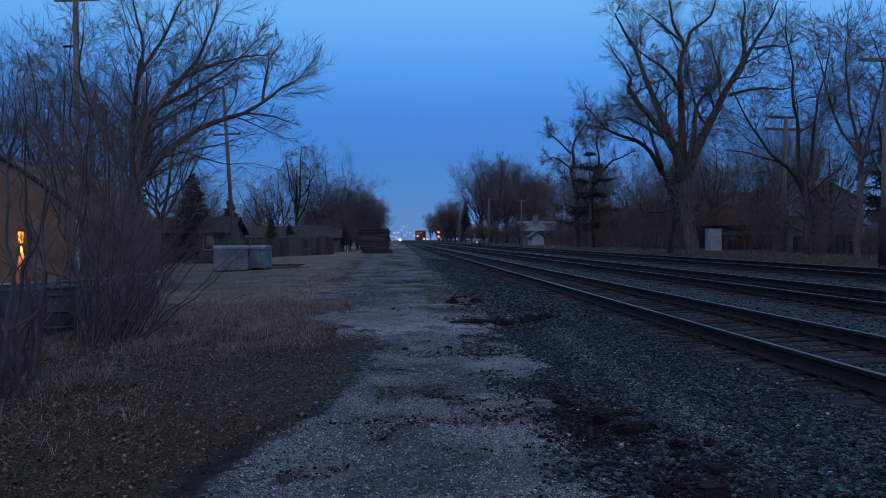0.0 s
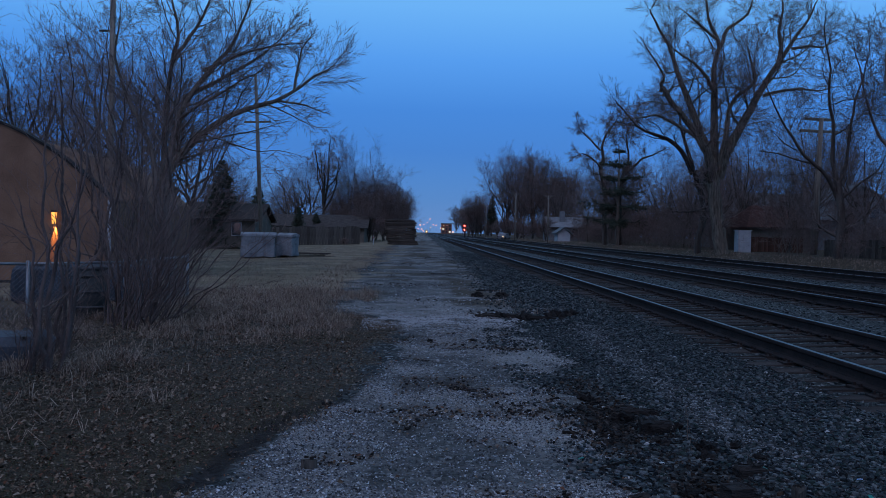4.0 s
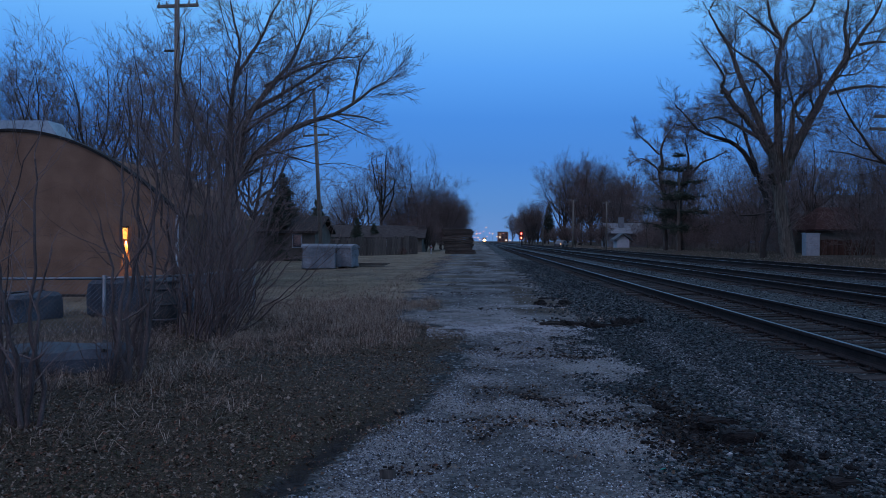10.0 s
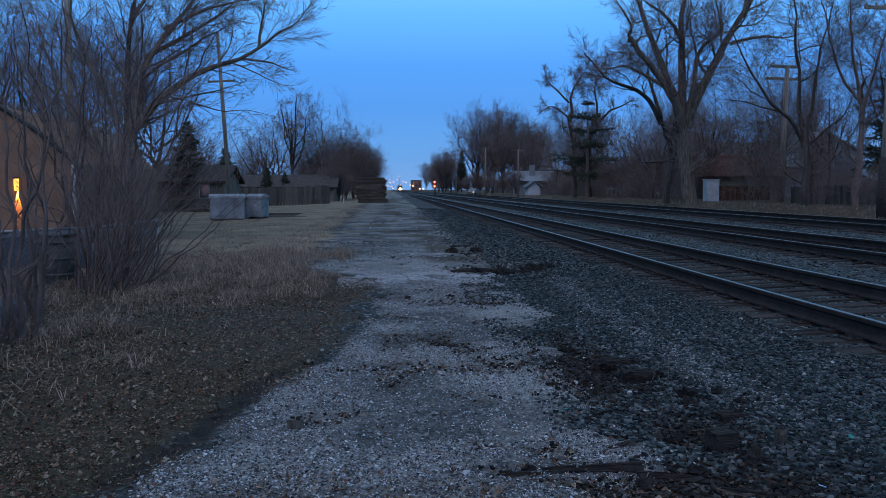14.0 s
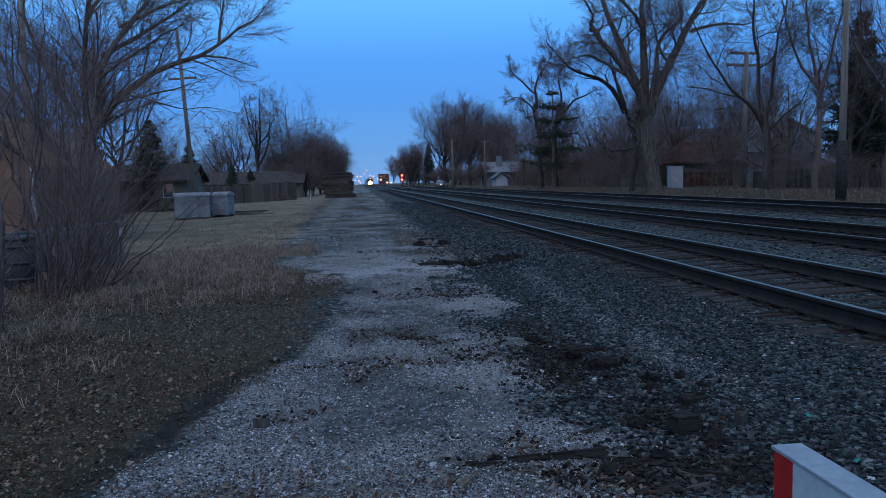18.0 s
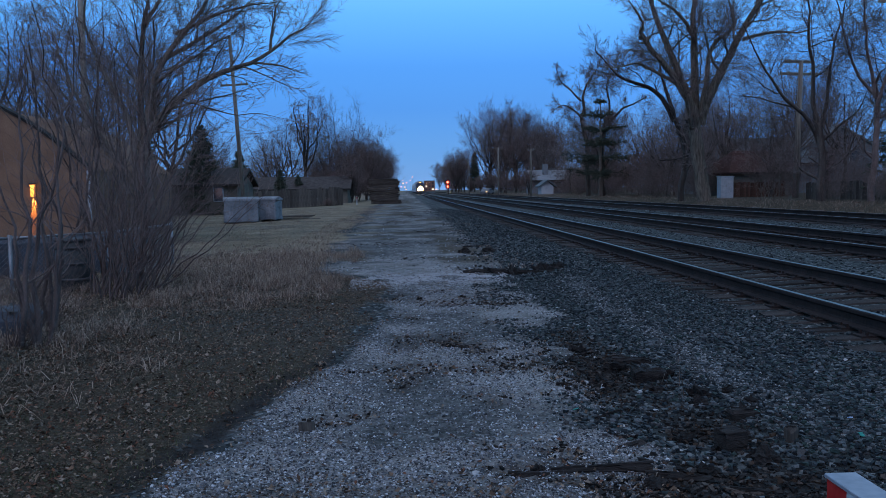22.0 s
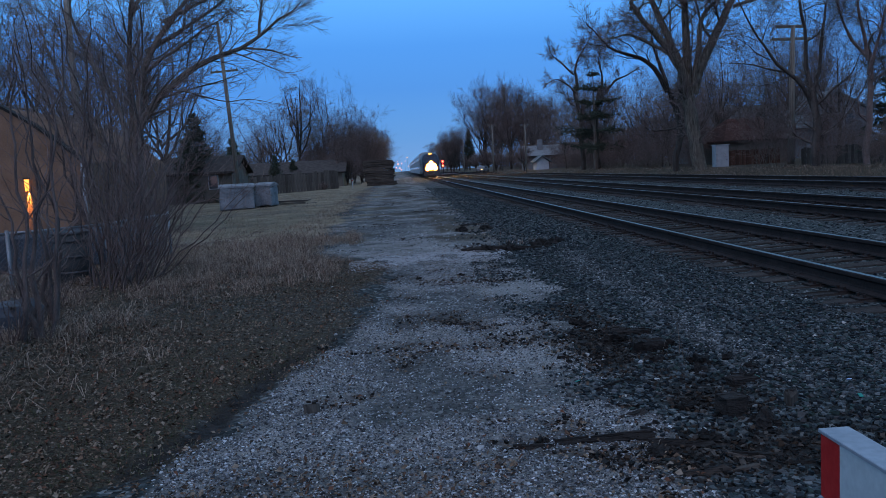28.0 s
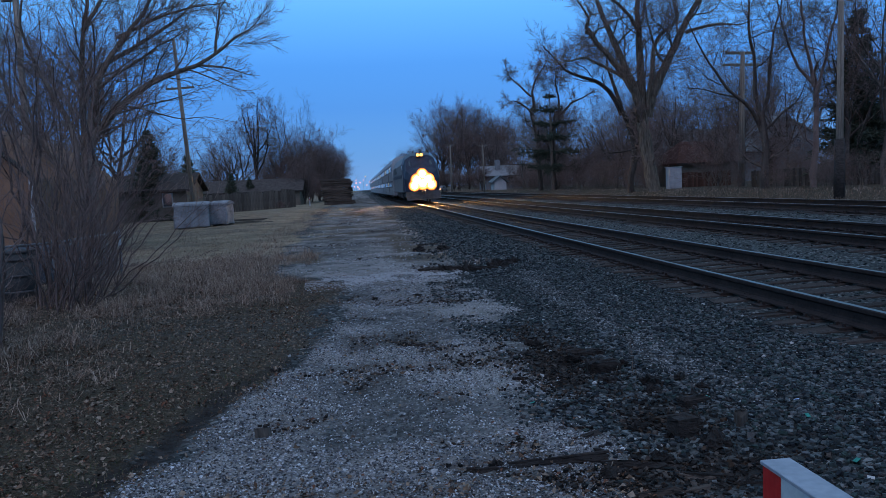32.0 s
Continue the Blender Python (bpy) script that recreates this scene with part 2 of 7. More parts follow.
GREEN_GRASS = island_mat("low_green_grass", [(0.045, 0.055, 0.02), (0.07, 0.078, 0.032), (0.11, 0.09, 0.055), (0.026, 0.032, 0.014), (0.13, 0.105, 0.07), (0.075, 0.055, 0.036)])
STONES = island_mat("ballast_stone", [(0.021, 0.028, 0.031), (0.045, 0.055, 0.060), (0.012, 0.016, 0.018), (0.069, 0.080, 0.084), (0.018, 0.024, 0.027), (0.033, 0.046, 0.046), (0.053, 0.050, 0.049), (0.013, 0.016, 0.020), (0.12, 0.13, 0.13), (0.027, 0.042, 0.038), (0.075, 0.088, 0.09), (0.015, 0.019, 0.022)])
GRAVEL = island_mat("pale_gravel", [(0.115, 0.122, 0.134), (0.22, 0.232, 0.25), (0.062, 0.066, 0.072), (0.33, 0.343, 0.36), (0.036, 0.037, 0.039), (0.155, 0.16, 0.168), (0.47, 0.485, 0.50), (0.085, 0.09, 0.098), (0.05, 0.05, 0.052)])
RIDGE = island_mat("ridge_stone", [(0.06, 0.066, 0.07), (0.12, 0.127, 0.132), (0.035, 0.04, 0.043), (0.19, 0.198, 0.203), (0.085, 0.09, 0.093), (0.028, 0.033, 0.036), (0.27, 0.278, 0.28), (0.05, 0.058, 0.06)])

STONE_ONE = mat("single_stone", (0.032, 0.036, 0.039), (0.10, 0.105, 0.108), 14, 0.9, 0.4, vary=0.6)


# --- mesh helpers
def part(name, bm, material, parent=None, label=""):
    me = bpy.data.meshes.new(name)
    bm.to_mesh(me)
    bm.free()
    for m in material if isinstance(material, (list, tuple)) else [material]:
        me.materials.append(m)
    ob = new(name, me)
    if parent is not None:
        ob.parent = parent
    return tagged(ob, label)


def thing(name, m, label, category, group="", kind=""):
    ob = new(name)
    ob.empty_display_size = 0.2
    ob.matrix_basis = m
    return tagged(ob, label, category, group, kind)


def box(bm, x, y, z, sx, sy, sz, turn=None, bevel=0.0, slot=0):
    """A block centred at x, y with its underside at z."""
    made = bmesh.ops.create_cube(bm, size=1.0)["verts"]
    m = Matrix.Translation((x, y, z + sz / 2)) @ (turn or Matrix()) @ Matrix.Diagonal((sx, sy, sz, 1))
    bmesh.ops.transform(bm, matrix=m, verts=made)
    faces = {f for v in made for f in v.link_faces}
    for f in faces:
        f.material_index = slot
    if bevel:
        edges = {e for v in made for e in v.link_edges}
        bmesh.ops.bevel(bm, geom=list(edges), offset=bevel, segments=1, affect="EDGES")
    return bm


def boxed(*a, **k):
    return box(bmesh.new(), *a, **k)


def rod(bm, a, b, r0, r1, sides=10, slot=0):
    a, b = Vector(a), Vector(b)
    made = bmesh.ops.create_cone(bm, cap_ends=True, segments=sides, radius1=r0, radius2=r1, depth=(b - a).length)["verts"]
    bmesh.ops.transform(bm, matrix=Matrix.Translation((a + b) / 2) @ (b - a).to_track_quat("Z", "Y").to_matrix().to_4x4(), verts=made)
    for f in {f for v in made for f in v.link_faces}:
        f.material_index = slot
        f.smooth = len(f.verts) == 4
    return bm


def prism(bm, profile, y0, y1, slot=0):
    """Sweeps a closed outline of (x, z) along y."""
    a = [bm.verts.new((x, y0, z)) for x, z in profile]
    b = [bm.verts.new((x, y1, z)) for x, z in profile]
    n = len(profile)
    fs = [bm.faces.new((a[i], a[(i + 1) % n], b[(i + 1) % n], b[i])) for i in range(n)]
    fs += [bm.faces.new(a[::-1]), bm.faces.new(b)]
    for f in fs:
        f.material_index = slot
    bmesh.ops.recalc_face_normals(bm, faces=fs)
    return bm


def quads(name, verts, faces, material, parent=None, smooth=True, label="", kind=""):
    """A mesh from arrays: n x 3 vertices and m x k corners."""
    verts, faces = np.asarray(verts, np.float32), np.asarray(faces, np.int32)
    k = faces.shape[1]
    me = bpy.data.meshes.new(name)
    me.vertices.add(len(verts))
    me.vertices.foreach_set("co", verts.ravel())
    me.loops.add(faces.size)
    me.loops.foreach_set("vertex_index", faces.ravel())
    me.polygons.add(len(faces))
    me.polygons.foreach_set("loop_start", np.arange(0, faces.size, k, dtype=np.int32))
    me.polygons.foreach_set("use_smooth", np.full(len(faces), smooth))
    me.update(calc_edges=True)
    me.materials.append(material)
    ob = new(name, me)
    if parent is not None:
        ob.parent = parent
    return tagged(ob, label, kind=kind)


# --- trees: tapered limbs grown level by level
UP = np.array([0.0, 0.0, 1.0])


def unit(v):
    return v / np.maximum(np.linalg.norm(v, axis=-1, keepdims=True), 1e-9)


def grow(rng, start, way, length, segs, wander, lift):
    pts, p, d = [start], start, unit(way)
    for _ in range(segs):
        d = unit(d + rng.normal(0, wander, d.shape) + lift * UP)
        p = p + d * (length / segs)[:, None]
        pts.append(p)
    return np.stack(pts, 1)


def offshoots(rng, pts, length, r0, r1, per, first, angles, ratio, thin, last=1.0):
    n, k = pts.shape[0], pts.shape[1] - 1
    who = np.repeat(np.arange(n), per)
    u = first + (last - first) * (np.tile(np.arange(per), n) + rng.random(n * per)) / per
    seg = np.minimum((u * k).astype(int), k - 1)
    w = (u * k - seg)[:, None]
    a, b = pts[who, seg], pts[who, seg + 1]
    at, tang = a + (b - a) * w, unit(b - a)
    side = unit(np.cross(tang, unit(rng.normal(0, 1, tang.shape))))
    ang = np.radians(rng.uniform(angles[0], angles[1], len(who)))[:, None]
    way = tang * np.cos(ang) + side * np.sin(ang)
    new_len = length[who] * rng.uniform(ratio[0], ratio[1], len(who)) * (1.06 - 0.42 * u)
    # short limbs bear fewer shoots
    new_len = np.where(rng.random(len(who)) < np.clip(length[who] / (0.95 * length.mean()), 0.4, 1), new_len, 0.0)
    rad = (r0[who] + (r1[who] - r0[who]) * u) * thin * rng.uniform(0.75, 1.1, len(who))
    return at, way, new_len, rad


def tubes(rng, pts, r0, r1, sides, ridge=0.0):
    n, k = pts.shape[0], pts.shape[1]
    tang = unit(np.gradient(pts, axis=1))
    ref = unit(rng.normal(0, 1, (n, 1, 3)))
    s = unit(np.cross(tang, ref))
    c = np.cross(tang, s)
    rad = r0[:, None] + (r1 - r0)[:, None] * np.linspace(0, 1, k)[None]
    ang = np.arange(sides) * 2 * np.pi / sides
    rad = rad[:, :, None] * (1 + (ridge * rng.normal(0, 1, (n, 1, sides)) + 0.5 * ridge * rng.normal(0, 1, (n, k, sides)) if ridge else np.zeros((n, 1, sides))))
    ring = pts[:, :, None] + rad[..., None] * (s[:, :, None] * np.cos(ang)[:, None] + c[:, :, None] * np.sin(ang)[:, None])
    idx = np.arange(n * k * sides).reshape(n, k, sides)
    nxt = np.roll(idx, -1, axis=2)
    f = np.stack([idx[:, :-1], nxt[:, :-1], nxt[:, 1:], idx[:, 1:]], -1).reshape(-1, 4)
    return ring.reshape(-1, 3), f


def join(bits):
    vs, fs, n = [], [], 0
    for v, f in bits:
        vs.append(v)
        fs.append(f + n)
        n += len(v)
    return np.concatenate(vs), np.concatenate(fs)


def bare_tree(rng, limbs, levels, label, bark=None, twig=None, category="tree", group="", name="bare_tree", wood_sides=7, least=0.004, kink=0.004, k=9, ridge=0.0):
    """limbs: (polyline, start radius, end radius). levels: per, first, angles, ratio, thin, segs, wander, lift, sides."""
    root = thing(name, Matrix(), label, category, group)
    wood, fine = [], []
    pts, L, a, b = [], [], [], []
    for line, ra, rb in limbs:
        line = np.array(line, float)
        u = np.concatenate([[0], np.cumsum(np.linalg.norm(np.diff(line, axis=0), axis=1))])
        t = np.linspace(0, u[-1], k)
        p = np.stack([np.interp(t, u, line[:, i]) for i in range(3)], 1)
        p[1:-1] = 0.25 * p[:-2] + 0.5 * p[1:-1] + 0.25 * p[2:]
        p[1:] += np.cumsum(rng.normal(0, kink * u[-1], (k - 1, 3)) * (1, 1, 0.4), 0)
        pts.append(p)
        L.append(u[-1]), a.append(ra), b.append(rb)
    pts, L, a, b = np.array(pts), np.array(L), np.array(a), np.array(b)
    wood.append(tubes(rng, pts, a, b, wood_sides, ridge))
    for i, lv in enumerate(levels):
        at, way, ln, rad = offshoots(rng, pts, L, a, b, lv["per"], lv["first"], lv["angles"], lv["ratio"], lv["thin"])
        # every limb runs on into a leader at its tip
        end = unit(pts[:, -1] - pts[:, -2])
        at = np.concatenate([at, pts[:, -1]])
        way = np.concatenate([way, end + rng.normal(0, 0.12, end.shape)])
        ln = np.concatenate([ln, L * (lv["ratio"][0] * 0.8 if i == 0 else lv["ratio"][1] * 0.8) * rng.uniform(0.6, 1.0, len(L))])
        rad = np.concatenate([rad, b])
        keep = ln > lv["short"]
        at, way, ln, rad = at[keep], way[keep], ln[keep], np.maximum(rad[keep], least)
        pts = grow(rng, at, way, ln, lv["segs"], lv["wander"], lv["lift"])
        L, a, b = ln, rad, np.maximum(rad * 0.35, least * 0.7)
        (wood if i == 0 and len(levels) > 2 else fine).append(tubes(rng, pts, a, b, lv["sides"]))
    v, f = join(wood)
    quads("trunk", v, f, bark or BARK, root)
    if fine:
        v, f = join(fine)
        quads("crown", v, f, twig or TWIG, root)
    return root


def level(per, first, angles, ratio, thin, segs, wander, lift, sides=3, short=0.05):
    return dict(per=per, first=first, angles=angles, ratio=ratio, thin=thin, segs=segs, wander=wander, lift=lift, sides=sides, short=short)


def forked(rng, height, spread, trunk, radius, forks, lean=(0, 0)):
    """A trunk that forks into a few rising limbs at different heights."""
    top = np.array([lean[0], lean[1], trunk])
    out = [([(0, 0, -0.1), (0, 0, trunk * 0.4), tuple(top), (lean[0] + rng.normal(0, 0.5), lean[1] + rng.normal(0, 0.5), height * 0.94)], radius, radius * 0.1)]
    for i in range(forks):
        a = 2 * np.pi * (i + rng.random() * 0.6) / forks
        d = np.array([np.cos(a), np.sin(a), 0.0])
        low = trunk * rng.uniform(0.75, 1.0) + (height - trunk) * 0.35 * rng.random() ** 1.5
        s = spread * rng.uniform(0.5, 1.0)
        rise = (height - low) * rng.uniform(0.6, 0.95)
        p0 = np.array([lean[0] * low / trunk * 0.9, lean[1] * low / trunk * 0.9, low])
        p = [tuple(p0), tuple(p0 + d * s * 0.45 + UP * rise * 0.25), tuple(p0 + d * s * 0.75 + UP * rise * 0.6), tuple(p0 + d * s + UP * rise)]
        out.append((p, radius * rng.uniform(0.38, 0.55), radius * 0.08))
    return out


def conifer(rng, height, radius, label, name="conifer_tree", first=0.12, gap=1.0, group="", whorl=0.42, arms=7, uneven=0.25, jitter=0.12):
    root = thing(name, Matrix(), label, "tree", group)
    trunk = np.array([[(0, 0, z) for z in np.linspace(-0.1, height, 9)]], float)
    v, f = tubes(rng, trunk, np.array([height * 0.018 + 0.05]), np.array([0.02]), 8)
    quads("trunk", v, f, BARK, root)
    zs = np.arange(height * first, height * 0.98, whorl * gap)
    z = np.repeat(zs, arms) + rng.normal(0, jitter * gap, len(zs) * arms)
    u = np.clip(1 - z / height, 0.03, 1)
    ang = rng.random(len(z)) * 2 * np.pi
    way = np.stack([np.cos(ang), np.sin(ang), 0.25 - 0.4 * u], 1)
    L = radius * (u ** 0.8) * rng.uniform(0.85 - uneven, 0.85 + uneven, len(z)) + 0.15
    pts = grow(rng, np.stack([z * 0, z * 0, z], 1), way, L, 4, 0.06, 0.02)
    bits = [tubes(rng, pts, L * 0.012 + 0.01, L * 0.002 + 0.006, 4)]
    at, w, l2, r2 = offshoots(rng, pts, L, L * 0.01 + 0.01, L * 0.004 + 0.006, 9, 0.15, (35, 75), (0.22, 0.42), 0.7)
    w[:, 2] = w[:, 2] * 0.35 - 0.05
    p2 = grow(rng, at, w, l2, 2, 0.1, 0.0)
    bits.append(tubes(rng, p2, np.full(len(l2), 0.05), np.full(len(l2), 0.025), 3))
    at, w, l3, r3 = offshoots(rng, p2, np.maximum(l2, 0.25), l2 * 0 + 0.02, l2 * 0 + 0.02, 4, 0.1, (30, 80), (0.6, 1.0), 1.0)
    p3 = grow(rng, at, w, l3, 1, 0.1, 0.05)
    bits.append(tubes(rng, p3, np.full(len(l3), 0.034), np.full(len(l3), 0.006), 3))
    v, f = join(bits)
    quads("crown", v, f, NEEDLE, root)
    return root


# --- ground: gravel lane, grass bank, ballast bed, verge
TILT = 0.033  # the track bed rises to the right


def rail_z(x):
    return 0.08 + TILT * x


def ease(u):
    u = np.clip(u, 0, 1)
    return u * u * (3 - 2 * u)


def lattice(x, y, seed):
    i, j = np.floor(x), np.floor(y)
    u, v = ease(x - i), ease(y - j)

    def h(a, b):
        s = np.sin(a * 127.1 + b * 311.7 + seed * 74.7) * 43758.5453
        return s - np.floor(s)
    return (h(i, j) * (1 - u) + h(i + 1, j) * u) * (1 - v) + (h(i, j + 1) * (1 - u) + h(i + 1, j + 1) * u) * v


def rough(x, y, scale, seed=0, octaves=3):
    out, amp = 0, 0.5
    for o in range(octaves):
        out = out + amp * lattice(x * scale, y * scale, seed + o)
        scale, amp = scale * 2.1, amp * 0.5
    return out / (1 - 0.5 ** octaves)


def ground_z(x, y):
    x, y = np.asarray(x, float), np.asarray(y, float)
    base = 0.16 * ease((y - 18) / 65)
    left = base - 0.18 * ease((-x - 4.5) / 8)
    bed = rail_z(x) - 0.228
    right = np.where(x < 15.9, bed, bed - 0.16 * ease((x - 15.9) / 0.9) + 0.28 * ease((x - 17.2) / 3.0))
    right = np.where(x > 21, ground_cap + 0 * x, right)
    w = ease((x - 2.0) / 1.9)
    z = left * (1 - w) + right * w
    shoulder = 0.075 * np.exp(-((x - 3.0) / 0.6) ** 2)
    return z + shoulder * (1 - ease((y - 60) / 60))


ground_cap = rail_z(21.0) - 0.228 - 0.16 + 0.28


def lane_edges(y):
    l = np.interp(y, [2, 3.2, 4.3, 5.0, 6.3, 7.4, 9.4, 13.2, 14, 15, 20, 30, 45, 60, 90], [-1.9, -1.5, -1.2, -1.05, -0.81, -0.45, -0.25, -0.15, -0.6, -1.6, -1.8, -2.0, -2.3, -2.5, -2.6])
    r = np.interp(y, [2, 4, 5.7, 7, 8.5, 9.5, 12, 14, 17, 22, 40, 90], [1.1, 1.25, 1.38, 1.32, 1.45, 1.75, 1.55, 1.6, 1.9, 2.0, 1.9, 1.9])
    return l, r


def rut_at(x, y):
    """The dark worn wheel rut along the lane's grassy edge."""
    l, _ = lane_edges(y)
    n = rough(x, y, 1.6, 3) - 0.5
    return 0.95 * np.exp(-((x - l + 0.18 + 0.30 * n) / 0.15) ** 2) * ease((8.4 - y) / 2.2) * ease((y - 3.6) / 0.7)


def smooth_at(x, y):
    """Bare patches of fine packed dust in the lane."""
    n = rough(x, y, 1.9, 51) - 0.5
    out = 0
    for cx, cy, sx, sy, k in ((1.25, 9.5, 0.50, 0.75, 1.0), (1.37, 7.15, 0.17, 0.30, 1.0), (0.98, 5.7, 0.16, 0.8, 0.6), (0.1, 16.0, 1.3, 1.0, 1.0)):
        out = np.maximum(out, k * np.exp(-((x - cx + 0.5 * n) / sx) ** 4 - ((y - cy + 0.9 * n) / sy) ** 4))
    return out


def ridge_at(x, y):
    """Paler fine stone along the crest of the ballast shoulder."""
    n = rough(x, y, 0.6, 71) - 0.5
    return np.exp(-((x - 2.52 - 0.02 * (y - 6) - 0.4 * n) / 0.2) ** 2) * ease((y - 4.3) / 1.2) * ease((16 - y) / 3) * (0.35 + 1.1 * rough(x, y, 1.9, 72))


def zones(x, y):
    """How much gravel, grass and bare dark soil lies at a place."""
    l, r = lane_edges(y)
    n = rough(x, y, 1.6, 3) - 0.5
    n2 = rough(x, y, 0.35, 9) - 0.5
    far = ease((y - 14) / 10)
    l = l + far * 1.2 * n2
    r = r + far * 0.9 * n2
    inside = ease((x - l + (0.5 + 1.2 * far) * n) / (0.30 + 1.3 * far) + 0.5) * ease((r - x + 0.7 * n) / 0.35 + 0.5)
    gravel = inside * np.where(y < 15, 0.70 + 2.1 * n + 1.1 * n2, 0.66 + 1.6 * n + 1.0 * n2)
    gravel = gravel + 0.9 * np.exp(-((y - 13.6) / 0.8) ** 2) * ease((x + 0.6) / 0.4) * ease((1.7 - x) / 0.3)
    gravel = np.maximum(np.maximum(gravel, smooth_at(x, y)), 0.45 * ridge_at(x, y))
    gravel = np.maximum(gravel, 0.5 * inside)
    grass = ease((l + 0.02 - x + 0.8 * n) / 0.35) * (0.85 + 0.6 * n2)
    grass = np.maximum(grass, ease((x - 16.4) / 0.6))
    worn = rough(x, y, 0.8, 63)
    grass = np.maximum(grass, 0.8 * inside * ease((y - 14.5) / 3) * ease((worn - 0.45) / 0.2))
    soil = rut_at(x, y)
    strip = np.exp(-((x - 1.62 - 0.05 * (y - 6.4) + 0.3 * n) / 0.34) ** 2 - ((y - 6.9) / 1.7) ** 2)
    strip = np.maximum(strip, 0.9 * np.exp(-((x - 1.85 - 0.5 * (5.2 - y) * 0.2 + 0.3 * n) / 0.36) ** 2 - ((y - 4.9) / 0.55) ** 2))
    strip = np.maximum(strip, np.exp(-((x - 1.75 + 0.4 * n) / 0.75) ** 2 - ((y - 3.85 + 0.2 * n) / 0.36) ** 2))
    soil = np.maximum(soil, strip * (0.85 + 1.3 * n))
    patch = rough(x, y, 2.1, 17)
    soil = np.maximum(soil, 0.52 * inside * ease((patch - 0.55) / 0.14) * ease((15 - y) / 3))
    for px_, py_, sx, sy, k in ((0.5, 7.65, 0.22, 0.3, 0.9), (0.75, 4.1, 0.3, 0.13, 0.9), (2.0, 14.2, 0.8, 0.5, 0.9), (1.2, 15.4, 0.7, 0.35, 0.6), (1.55, 18.8, 0.45, 0.5, 0.85), (0.4, 11.0, 0.9, 0.4, 0.5), (0.1, 17.6, 0.8, 0.35, 0.55),
                                (-0.3, 22.5, 1.3, 0.6, 0.55), (0.9, 28.5, 0.7, 1.0, 0.75), (-0.9, 27.0, 0.5, 0.8, 0.6), (-0.8, 36.0, 0.9, 1.4, 0.5), (0.6, 46.0, 0.6, 2.2, 0.6), (-0.4, 58.0, 0.8, 2.5, 0.5)):
        soil = np.maximum(soil, k * np.exp(-((x - px_ - 0.8 * n) / sx) ** 2 - ((y - py_ + 1.2 * n) / sy) ** 2))
    soil = soil * (1 - 0.8 * smooth_at(x, y))
    return np.clip(gravel, 0, 1), np.clip(grass, 0, 1), np.clip(soil, 0, 1)


def graded(parts):
    out = []
    for a, b, n in parts:
        out.append(np.linspace(a, b, n, endpoint=False))
    return np.concatenate(out + [[parts[-1][1]]])


